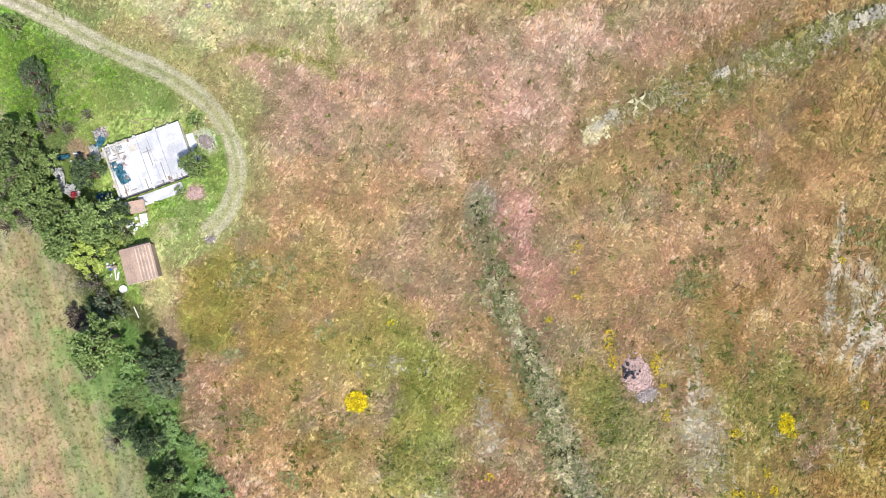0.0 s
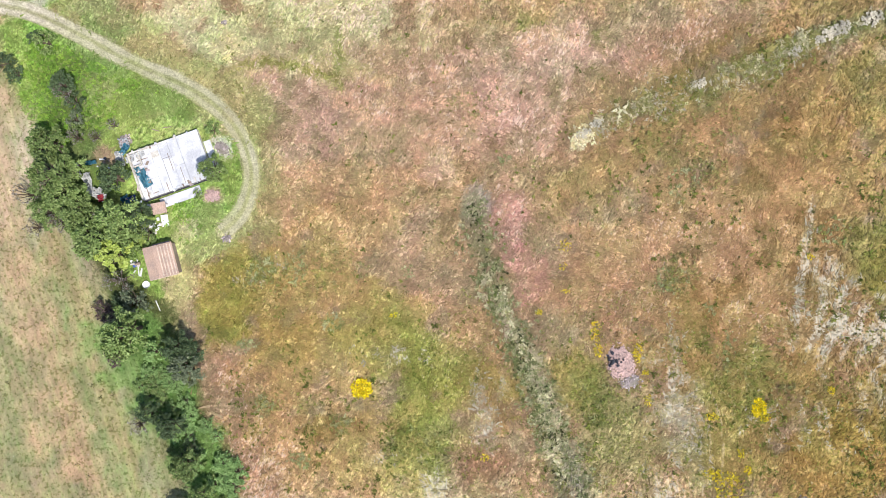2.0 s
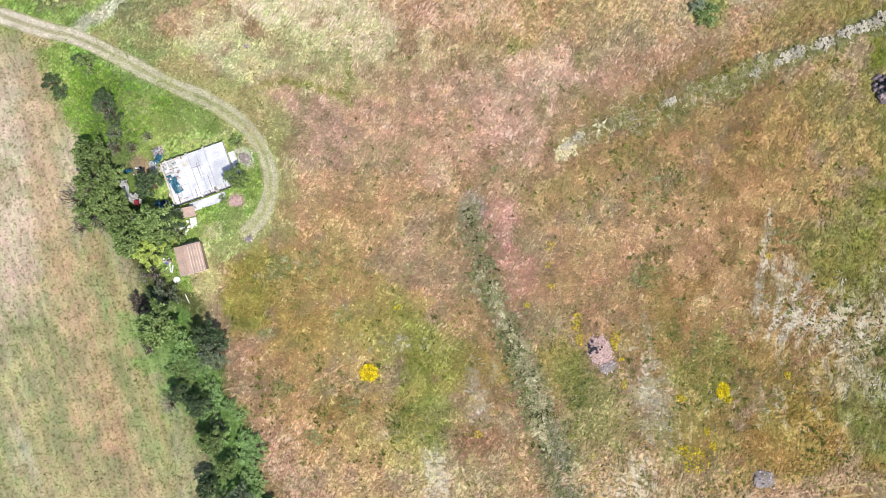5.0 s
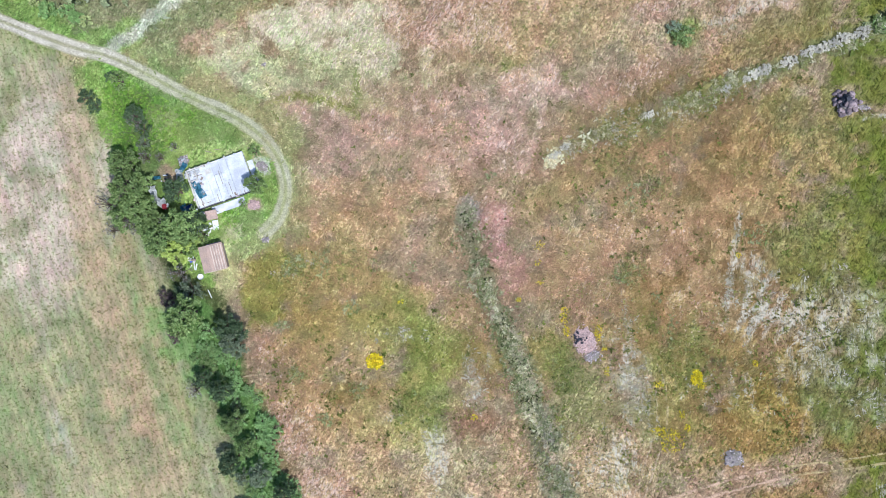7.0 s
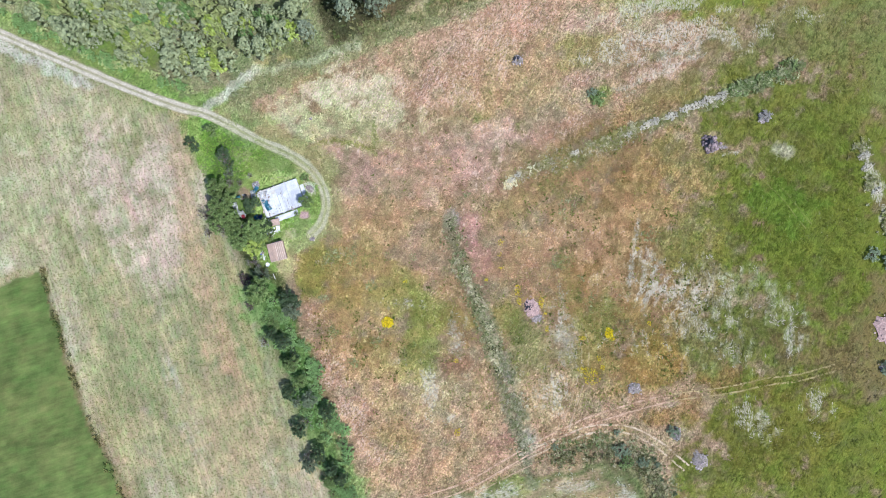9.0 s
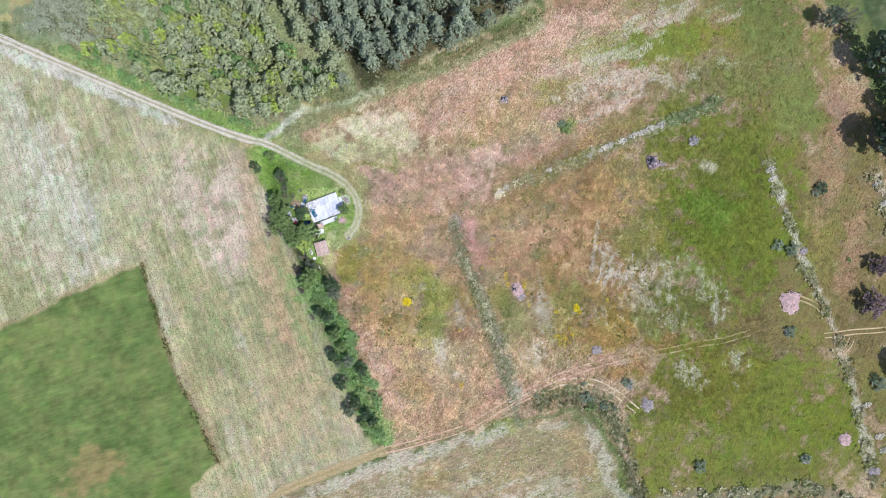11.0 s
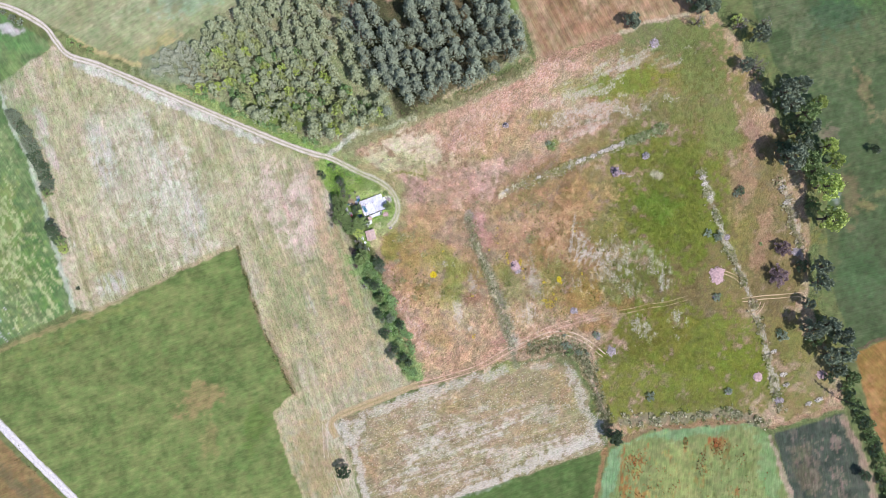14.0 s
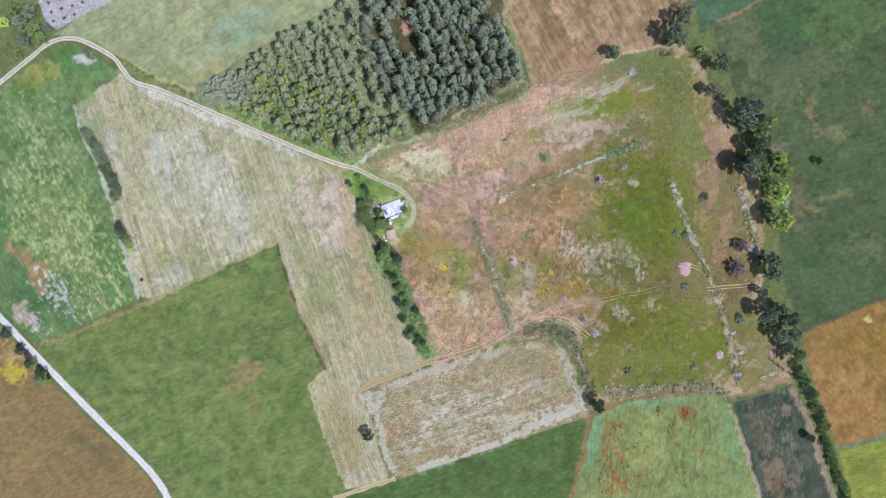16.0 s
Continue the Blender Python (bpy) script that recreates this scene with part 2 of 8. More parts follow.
def field(name, label, corners, colour, other, streak=None, soft=0.8, wobble=1.2, mix=0.5, crop=False):
    """A piece of land: two colours mingled by patches, and by streaks (direction, length, width, strength) where it has rows."""
    FIELDS.append((name, label, corners, rgb(*colour) if crop else dry(colour), rgb(*other) if crop else dry(other), streak, soft, wobble, mix, crop))


def patch(at, rx, ry, turn, colour, strength=0.8, broken=0.6):
    """A soft oval stand of another plant or soil, with a broken edge."""
    MARKS.append(("oval", at, rx, ry, radians(turn), dry(colour), strength, broken))


def spot(at, rx, ry, turn, colour, strength=0.8, broken=0.6):
    """The same within dense green growth."""
    MARKS.append(("lush", at, rx, ry, radians(turn), rgb(*colour), strength, broken))


def drift(at, rx, ry, turn, colour, strength=0.7):
    """A soft pale or coloured drift drawn out along the field's rows, which run across rx."""
    MARKS.append(("drift", at, rx, ry, radians(turn), dry(colour, 0.62), strength, 0.0))


def white(at, rx, ry, turn, strength=0.8):
    """White flowers and bleached stalks in broken streaks along ry."""
    MARKS.append(("white", at, rx, ry, radians(turn), rgb(206, 194, 174, 0.64), strength, 0.5))


def flecked(at, rx, ry, turn, colour, strength=0.8):
    """Short broken rows of poppies, weeds or thin soil along ry."""
    MARKS.append(("fleck", at, rx, ry, radians(turn), rgb(*colour), strength, 0.3))


def combed(at, rx, ry, turn, colour, strength=0.8, broken=0.7):
    """A stand of bleached grass combed over by the wind."""
    MARKS.append(("comb", at, rx, ry, radians(turn), dry(colour), strength, broken))


def stroke(line, width, colour, strength=0.8, broken=0.5):
    """A soft band along a line."""
    MARKS.append(("band", line, width, 0, 0, dry(colour, 0.62), strength, broken))


HOMES = {}


def crop_at(at):
    """The number of the crop at a place, 0 for wild land."""
    if at in HOMES:
        return HOMES[at]
    home = 0
    for number, f in enumerate(FIELDS):
        if inside(np.array([at[0]]), np.array([at[1]]), f[2])[0] > 0:
            home = number if f[9] else 0
    HOMES[at] = home
    return home


def paint(x, y):
    """The tint of the land at points of the plan, how thick white flowers stand there, how much bleached grass and how dense the green is."""
    bloom, comb, lush = np.zeros(len(x)), np.zeros(len(x)), np.zeros(len(x))
    own = np.zeros(len(x), int)   # the crop that stands there, 0 for wild land
    c = np.empty((len(x), 3))
    c[:] = rgb(122, 130, 80)
    warp_x, warp_y = fbm(x, y, 6, 3, 3.0) - 0.5, fbm(x, y, 6, 3, 8.0) - 0.5
    wide, mid, small = fbm(x, y, 14, 4, 5.0), fbm(x, y, 4.5, 4, 1.0), fbm(x, y, 1.6, 3, 12.0)
    for number, (name, label, corners, one, two, streak, soft, wobble, mix, crop) in enumerate(FIELDS):
        xs, ys = [p[0] for p in corners], [p[1] for p in corners]
        near = np.nonzero((x > min(xs) - 4) & (x < max(xs) + 4) & (y > min(ys) - 4) & (y < max(ys) + 4))[0]
        if not len(near):
            continue
        wobble, soft = (0.45, 0.5) if crop else (wobble, soft)
        px, py = x[near] + warp_x[near] * wobble * 2, y[near] + warp_y[near] * wobble * 2
        a = step(inside(px, py, corners), -soft, soft)
        own[near[a > 0.5]] = number if crop else 0
        mix = 1.1 if crop else mix
        k = step(wide[near] * 0.6 + mid[near] * 0.4, 0.5 - mix * 0.5, 0.5 + mix * 0.5)
        if streak:
            k = np.clip(k + streak[3] * (streaks(x[near], y[near], streak[0], streak[1], streak[2]) - 0.5) * 2, 0, 1)
        col = np.outer(1 - k, one) + np.outer(k, two)
        c[near] += a[:, None] * (col - c[near])
    for kind, at, rx, ry, turn, col, strength, broken in MARKS:
        if kind != "band":
            r = max(rx, ry) * 1.7 + 1
            near = np.nonzero((abs(x - at[0]) < r) & (abs(y - at[1]) < r))[0]
            if not len(near):
                continue
            dx, dy = x[near] - at[0] + warp_x[near] * rx * 0.5, y[near] - at[1] + warp_y[near] * ry * 0.5
            u, v = dx * math.cos(turn) + dy * math.sin(turn), -dx * math.sin(turn) + dy * math.cos(turn)
            d = 1 - np.hypot(u / rx, v / ry)
            home = crop_at(tuple(at))
            d = np.where(own[near] == home, d, -9.0)   # a stand ends where the next crop begins
        else:
            xs, ys = [p[0] for p in at], [p[1] for p in at]
            r = rx * 2 + 2
            near = np.nonzero((x > min(xs) - r) & (x < max(xs) + r) & (y > min(ys) - r) & (y < max(ys) + r))[0]
            if not len(near):
                continue
            d = 1 - along(x[near] + warp_x[near] * 1.6, y[near] + warp_y[near] * 1.6, at) / (rx * 0.5)
        d = d + broken * ((mid[near] * 0.5 + small[near] * 0.5) - 0.5) * 2.2
        if kind == "fleck":
            rows = streaks(x[near], y[near], math.degrees(turn) + 90, 3.0, 0.9, 17.0)
            a = strength * step(d + 2.6 * (rows - 0.62) + 0.8 * (small[near] - 0.5), 0.2, 0.6)
        elif kind == "white":
            long, wide_row = (4.0, 0.7) if ry < 7.9 else (12.0, 0.9)
            rows = streaks(x[near], y[near], math.degrees(turn) + 90, long, wide_row, 7.0)
            a = strength * step(d + 1.5 * (rows - 0.5) + 0.3 * (small[near] - 0.5), 0.12, 0.7)
            bloom[near] = np.maximum(bloom[near], a)
            a = a * 0.3
        elif kind == "drift":
            rows = streaks(x[near], y[near], math.degrees(turn) + 90, 9.0, 0.9, 4.0)
            a = strength * step(d, -0.1, 0.75) * step(rows + 0.4 * small[near], 0.35, 0.95)
        else:
            a = strength * step(d, -0.12, 0.45)
        if kind == "lush":
            lush[near] = np.maximum(lush[near], a)
        elif kind != "band":
            lush[near] *= 1 - 0.7 * a
        if kind == "comb":
            comb[near] = np.maximum(comb[near], a)
        if broken >= 0.9:
            bloom[near] = np.maximum(bloom[near], a)
            a = a * 0.2
        c[near] += a[:, None] * (np.array(col) - c[near])
    shade = 1 + 0.36 * (small - 0.5) + 0.26 * (mid - 0.5)
    turn_green = (fbm(x, y, 2.4, 3, 90.0) - 0.5)[:, None] * np.array([-0.16, 0.03, -0.1])
    return c * shade[:, None] * (1 + turn_green), bloom, comb, lush


def height(x, y):
    """The lie of the land: nearly level, softly uneven."""
    return 0.35 * (fbm(x, y, 11, 2, 20.0) - 0.5) + 0.2 * (fbm(x, y, 30, 2, 31.0) - 0.5)


def ground_at(x, y):
    return float(height(np.array([float(x)]), np.array([float(y)]))[0])


# the fields, by their corners
BROWN, TAN = (176, 142, 108), (192, 162, 132)
field("meadow", "brown and straw rough meadow with green patches", [(-48.2, 39.5), (-37.5, 43.1), (-6.7, 58.5), (24.1, 71.7), (46.5, 82.0), (77.3, 92.1), (116.5, 103.9), (130.5, 87.1), (144.5, 59.1), (157.1, 31.1), (158.5, 5.9), (158.5, -22.1), (172.5, -55.7), (172.5, -65.8), (141.7, -73.9), (91.3, -74.2), (73.1, -78.1), (68.9, -61.3), (57.7, -41.2), (32.5, -45.6), (-5.3, -55.7), (-13.7, -33.3), (-23.5, 0.3), (-34.7, 11.5)], TAN, BROWN, (60, 6, 1.6, 0.35), mix=0.6)
field("stubble_field", "pale dry stubble field with faint rows", [(-183.7, 70.3), (-160.7, 87.6), (-152.3, 83.7), (-107.5, 64.1), (-48.2, 40.6), (-40.3, 17.1), (-29.1, -8.1), (-17.9, -38.9), (-7.3, -57.1), (-40.3, -69.7), (-26.3, -114.5), (-51.5, -122.9), (-66.9, -67.5), (-57.7, -59.9), (-72.5, -27.7), (-82.3, 3.1), (-143.9, -24.9), (-150.9, -23.5), (-160.7, 11.5), (-169.1, 36.7), (-177.5, 56.3)], (200, 182, 154), (164, 156, 114), (-72, 28, 2.2, 0.75), mix=0.8)
field("green_field", "green meadow field with dry patches", [(-199.9, -48.7), (-143.9, -25.5), (-82.9, 2.5), (-72.5, -29.1), (-58.5, -60.2), (-66.9, -67.5), (-48.7, -119.0), (-40.3, -156.5), (-127.1, -156.5), (-135.5, -123.5), (-169.1, -86.5), (-194.9, -61.3)], (114, 132, 72), (136, 146, 84), (18, 14, 2.0, 0.25), crop=True)
field("green_field", "green cereal field with pale streaks", [(-253.1, 56.3), (-219.5, 80.1), (-202.7, 92.1), (-183.1, 101.1), (-159.3, 87.6), (-183.7, 70.3), (-177.5, 56.3), (-169.1, 36.7), (-160.7, 11.5), (-150.9, -23.5), (-199.9, -47.9), (-225.1, -27.7), (-253.1, 0.3)], (108, 136, 82), (136, 152, 98), (-58, 26, 2.2, 0.4), crop=True)
field("ploughed_field", "brown field below the white road", [(-253.1, -8.1), (-219.5, -38.9), (-198.5, -61.9), (-173.3, -87.9), (-143.9, -114.5), (-132.7, -156.5), (-253.1, -156.5)], (162, 136, 88), (150, 126, 82), (25, 30, 4, 0.2), crop=True)
field("wildflower_plot", "dry fallow plot speckled with white flowers", [(-39.8, -70.3), (-3.9, -58.5), (32.5, -46.5), (56.3, -42.8), (63.3, -55.7), (72.2, -83.2), (21.3, -100.5), (-24.9, -114.5)], (170, 146, 113), (158, 144, 105), (18, 14, 1.4, 0.5))
field("green_field", "green meadow field", [(-48.7, -119.6), (-23.5, -114.5), (71.7, -83.2), (63.8, -123.5), (57.7, -156.5), (-43.1, -156.5)], (92, 114, 60), (104, 124, 68), (20, 14, 2.0, 0.25), crop=True)
field("poppy_field", "pale green crop field dotted with red poppies", [(75.0, -83.7), (91.3, -74.8), (136.1, -71.4), (142.2, -77.6), (157.1, -124.3), (166.9, -156.5), (57.7, -156.5), (63.8, -123.5)], (142, 152, 92), (152, 160, 98), (85, 20, 1.6, 0.3), crop=True)
field("dark_field", "dark green bare crop field", [(143.9, -76.4), (173.0, -67.5), (181.4, -83.7), (194.3, -124.3), (200.5, -156.5), (168.3, -156.5), (157.1, -123.5)], (76, 86, 70), (98, 102, 84), (98, 40, 2.4, 0.4), crop=True)
field("ploughed_field", "ochre ripening field", [(177.5, -42.3), (219.5, -24.9), (256.5, -8.1), (256.5, -80.9), (219.5, -92.7), (194.9, -97.2), (185.1, -69.7)], (158, 124, 66), (168, 132, 76), (-50, 14, 5, 0.15), crop=True)
field("yellow_field", "yellow-green crop field", [(196.0, -100.0), (219.5, -93.8), (256.5, -83.7), (256.5, -156.5), (211.7, -156.5), (201.0, -125.7)], (166, 168, 74), (146, 152, 70), (15, 20, 2, 0.5), crop=True)
field("cereal_field", "deep green cereal field in drilled rows", [(133.8, 117.0), (152.9, 124.0), (178.1, 131.9), (256.5, 157.1), (256.5, -7.6), (219.5, -24.1), (178.1, -41.2), (170.6, -22.0), (167.3, -7.8), (165.9, 6.5), (166.3, 25.6), (163.0, 42.2), (157.0, 56.5), (151.1, 70.8), (143.9, 80.3), (139.2, 92.2), (135.6, 101.7), (133.2, 113.6)], (90, 105, 66), (98, 112, 74), (13, 40, 1.1, 0.3), crop=True)
field("cereal_field", "green crop strip beyond the earth bank", [(120.7, 140.3), (178.1, 140.3), (157.1, 122.1), (136.6, 112.8), (127.7, 106.7)], (88, 114, 80), (96, 122, 86), (11, 40, 1.5, 0.4), crop=True)
field("ploughed_field", "brown ploughed field with pale furrows", [(24.1, 157.1), (120.7, 157.1), (118.7, 117.9), (106.7, 100.5), (77.3, 92.7), (47.0, 82.6), (35.8, 103.9)], (156, 124, 88), (186, 156, 118), (-62, 30, 1.6, 0.7), crop=True)
field("hay_field", "pale green hay field", [(-192.6, 106.7), (-162.1, 125.7), (-135.5, 157.1), (10.1, 157.1), (-50.1, 123.5), (-123.8, 79.8), (-135.5, 82.9), (-152.3, 90.4), (-171.9, 102.5)], (166, 172, 124), (182, 180, 132), (30, 18, 4, 0.15), crop=True)
field("orchard_plot", "bare pale soil planted with saplings", [(-208.3, 145.9), (-135.5, 145.9), (-164.9, 122.9), (-191.0, 108.9), (-197.1, 112.3)], (204, 194, 194), (190, 178, 174), None, crop=True)
field("forest_floor", "yellow-green grass and bare earth under the young pines", [(-124.3, 78.7), (-90.7, 100.0), (-50.1, 123.5), (4.5, 157.1), (26.9, 157.1), (32.5, 112.3), (42.3, 84.3), (-6.7, 58.5), (-37.5, 42.3), (-49.3, 41.7), (-107.5, 65.2)], (144, 148, 104), (150, 142, 108), (-66, 16, 1.4, 0.6))
# darker floor colour under the tall pines than under the young ones
field("forest_floor", "dark olive-brown floor under the tall pines", [(-40.3, 123.5), (-34.7, 140.3), (4.5, 157.1), (26.9, 157.1), (30.2, 112.3), (39.5, 85.4), (-6.7, 60.2), (-13.7, 56.8), (-26.3, 81.5), (-34.2, 95.5)], (84, 84, 56), (106, 94, 66), None)
field("yard", "green grass yard round the house", [(-50.5, 40.0), (-43.5, 39.4), (-36.0, 35.8), (-26.3, 31.6), (-17.9, 25.5), (-14.6, 17.6), (-17.9, 12.0), (-21.8, 8.1), (-23.5, -1.1), (-31.4, 5.9), (-38.0, 13.7), (-42.5, 21.0), (-44.0, 27.0), (-46.6, 29.5), (-49.0, 34.0)], (140, 168, 78), (158, 174, 92), None, soft=0.6)

# meadow: large stands
patch((6.1, 31.1), 27, 9, 12, (214, 178, 156), 0.85, 0.7)
patch((0.6, 28.3), 9, 5, 10, (218, 182, 164), 0.7, 0.8)
patch((17.2, 32.0), 8, 5, 20, (216, 178, 162), 0.7, 0.8)
patch((-5.0, 27.5), 9, 6, 60, (206, 166, 150), 0.8)
patch((15.8, 28.5), 14, 8, 30, (212, 168, 152), 0.75)
patch((8.8, 35.3), 20, 6, 20, (202, 176, 136), 0.6)
patch((26.2, 35.6), 9, 4, 20, (204, 166, 150), 0.7)
patch((-14.2, 35.7), 14, 6, -20, (200, 188, 150), 0.7)
patch((-5.1, 37.9), 10, 5, 0, (196, 190, 140), 0.7)
patch((-21.8, 37.0), 7, 4, -30, (204, 196, 160), 0.7)
patch((-5.9, 17.0), 10, 5, 30, (202, 163, 121), 0.7)
patch((4.9, 17.2), 12, 5, 10, (198, 159, 116), 0.6)
patch((-4.1, 10.8), 10, 6, 30, (196, 154, 108), 0.7)
patch((-10.9, 1.7), 9, 6, -30, (196, 161, 85), 0.8)
patch((-15.8, 5.8), 4, 5, 40, (171, 152, 67), 0.8)
patch((-17.8, -1.2), 4, 5, 60, (144, 142, 58), 0.8)
patch((0.9, 2.5), 10, 4, -20, (198, 163, 92), 0.7)
patch((9.4, -5.7), 12, 5, -30, (173, 146, 71), 0.7)
patch((7.4, -14.8), 9, 5, -50, (144, 154, 58), 0.85)
patch((-4.6, -4.5), 9, 6, 0, (202, 165, 98), 0.6)
patch((4.4, 0.5), 6, 4, -30, (159, 154, 64), 0.6)
patch((-10.7, -11.5), 7, 7, 60, (194, 157, 116), 0.6)
patch((-14.2, -8.1), 3.5, 4, 60, (185, 146, 116), 0.6)
patch((-4.4, -15.6), 8, 4, 20, (173, 134, 67), 0.75)
patch((-0.2, -19.0), 5, 3, 0, (177, 142, 73), 0.7)
patch((4.5, -4.4), 3.2, 2.0, -30, (185, 165, 135), 0.6)
patch((2.2, -18.0), 2.0, 1.6, -40, (220, 192, 173), 0.9)
white((15.8, -10.1), 1.2, 3.4, 20, 0.7)
white((17.3, -14.6), 0.9, 3.0, -20, 0.7)
patch((17.6, -1.4), 5, 8, 20, (187, 148, 102), 0.6)
patch((20.4, 12.4), 3.4, 2.6, 0, (214, 154, 152), 0.49, 0.8)
patch((10.1, 19.4), 2.2, 2.0, 0, (220, 177, 164), 0.7, 0.8)
patch((20.6, 9.8), 2.2, 3.0, 0, (204, 144, 141), 0.41, 0.8)
patch((23.3, -0.6), 1.8, 2.4, 20, (183, 134, 125), 0.38, 0.8)
patch((15.7, 15.6), 2.0, 2.0, 0, (173, 165, 166), 0.8)
patch((32.7, 19.7), 8, 3, 20, (180, 142, 96), 0.6)
patch((31.4, 7.1), 9, 6, 30, (194, 150, 112), 0.75)
patch((36.3, 10.7), 8, 4, 0, (196, 166, 122), 0.6)
patch((42.6, 6.6), 3.2, 3.0, 0, (146, 138, 100), 0.8)
patch((48.0, 15.0), 9, 4, 10, (186, 147, 95), 0.6)
patch((55.6, 20.0), 11, 6, 10, (171, 132, 74), 0.8)
patch((55.0, 15.1), 9, 4, 0, (167, 130, 67), 0.7)
patch((46.8, 3.2), 9, 5, -40, (182, 141, 86), 0.7)
patch((40.1, 31.6), 12, 5, 20, (176, 146, 104), 0.6)
patch((44.4, 26.8), 10, 4.5, 22, (132, 134, 72), 0.55, 0.8)
patch((41.4, 19.1), 5, 3, 40, (128, 132, 66), 0.6)
patch((46.6, 19.9), 2.6, 4, 10, (112, 124, 54), 0.7)
patch((40.3, 23.2), 4, 3, 0, (130, 136, 70), 0.6)
patch((42.4, 19.1), 2, 2, 0, (190, 158, 136), 0.6)
patch((59.0, 26.3), 9, 3, 25, (122, 122, 50), 0.75)
patch((54.7, 38.0), 8, 4, 20, (139, 130, 58), 0.6)
patch((57.6, 29.0), 9, 12, 0, (144, 115, 59), 0.7)
patch((63.3, 18.0), 6, 9, 0, (148, 118, 56), 0.7)
patch((46.3, 36.5), 12, 5, 20, (158, 126, 79), 0.7)
patch((-58.2, -27.5), 22, 28, 0, (158, 154, 108), 0.6, 0.6)
patch((22.7, 39.0), 3, 2, 30, (140, 150, 60), 0.7)
patch((31.0, 37.7), 2.4, 2, 0, (142, 144, 70), 0.7)
white((42.4, -9.4), 2.4, 6.5, 8, 0.95)
white((40.4, -15.0), 1.2, 5, 20, 0.8)
white((44.4, -14.2), 1.4, 6, 0, 0.8)
white((39.3, -10.8), 1.0, 3, 0, 0.7)
patch((51.9, -18.0), 8, 4, 0, (118, 122, 54), 0.8)
patch((54.0, -12.7), 7, 4, 0, (122, 126, 68), 0.75)
patch((35.3, -18.5), 7, 4, 20, (128, 130, 58), 0.75)
patch((63.1, -18.2), 9, 6, 0, (137, 107, 43), 0.9)
patch((45.1, -3.1), 2.4, 5, 10, (126, 130, 66), 0.7)
patch((15.1, -19.5), 7, 4, 10, (169, 122, 87), 0.6)
patch((40.1, -17.1), 4, 5, 0, (176, 148, 100), 0.5)
patch((33.1, -13.0), 5, 7, 20, (144, 140, 70), 0.5)
patch((28.9, -8.2), 4, 5, 30, (154, 144, 52), 0.6)
patch((51.8, -6.5), 4, 7, -10, (112, 122, 59), 0.8)
patch((70.5, 9.2), 9, 9, 0, (139, 135, 83), 0.65)
patch((77.1, -0.9), 10, 12, 0, (132, 130, 72), 0.7)
patch((82.0, 14.0), 8, 14, 10, (113, 126, 45), 0.8)
patch((76.3, -13.9), 15, 9, 10, (117, 112, 46), 0.8)
patch((70.7, -10.3), 6, 8, 0, (135, 122, 56), 0.6)
patch((82.0, -22.2), 10, 4, 5, (154, 117, 50), 0.7)
patch((56.7, -6.4), 4, 3, 0, (167, 126, 65), 0.7)
patch((47.0, -14.2), 6, 4, 0, (127, 126, 65), 0.65)
patch((61.7, -16.8), 6, 4, 0, (156, 120, 54), 0.8)
white((56.7, -11.3), 3.6, 2.2, 0, 0.8)
white((52.2, -12.4), 1.8, 2.2, 0, 0.7)
white((57.8, -14.8), 2.4, 3.2, 0, 0.7)
patch((31.2, 25.6), 2.2, 1.0, 40, (206, 190, 160), 0.6, 0.7)
patch((28.8, 24.1), 1.0, 2.0, -40, (204, 188, 160), 0.5, 0.8)
# eastern green and flowers
spot((113.7, 3.1), 46, 78, 0, (128, 119, 62), 0.85, 0.4)
spot((102.5, 73.1), 34, 26, 0, (141, 132, 67), 0.7, 0.5)
spot((55.1, 7.5), 22, 34, 0, (175, 137, 83), 0.6, 0.5)
spot((96.9, 31.1), 28, 30, 20, (124, 132, 51), 0.85)
spot((105.3, 11.5), 24, 22, 0, (120, 130, 48), 0.85)
spot((110.9, -41.7), 36, 22, 0, (124, 132, 51), 0.9)
spot((130.5, -50.1), 14, 14, 0, (122, 132, 46), 0.8)
spot((94.1, -33.3), 16, 16, 20, (140, 136, 56), 0.7)
spot((82.9, 70.3), 20, 7, 15, (139, 141, 50), 0.8)
spot((110.9, 75.9), 14, 14, 0, (132, 130, 57), 0.75)
spot((116.5, 50.7), 16, 12, 0, (131, 132, 64), 0.7)
spot((94.1, 19.9), 9, 7, 0, (110, 134, 49), 0.7)
patch((74.5, 11.5), 8, 10, 0, (142, 133, 56), 0.5)
white((96.9, -15.1), 3.5, 5, 0, 0.7)
white((87.7, -35.3), 1.4, 5, 15, 0.6)
white((91.8, -36.6), 1.0, 4, 15, 0.5)
patch((85.7, -31.9), 3, 6, 0, (171, 166, 126), 0.7, 1.0)
patch((102.5, -29.1), 3, 6, 0, (162, 158, 108), 0.7, 1.0)
patch((60.5, -10.9), 9, 8, 0, (167, 141, 86), 0.5)
patch((60.5, -22.1), 9, 4, 10, (173, 132, 83), 0.7)
patch((81.5, -47.3), 10, 9, 60, (133, 130, 60), 0.7)
spot((105.3, -65.8), 40, 10, 0, (124, 128, 55), 0.85, 0.5)
patch((60.5, 25.5), 16, 16, 0, (179, 143, 103), 0.7)
spot((78.7, -58.5), 12, 14, 0, (134, 134, 60), 0.75, 0.7)
spot((152.9, -63.6), 14, 6, 10, (141, 130, 72), 0.7, 0.7)
patch((71.1, 28.7), 9, 9, 0, (142, 128, 70), 0.7)
patch((61.6, 42.5), 9, 5, 10, (171, 132, 95), 0.6)
patch((68.1, 46.3), 12, 8, 10, (152, 128, 76), 0.65)
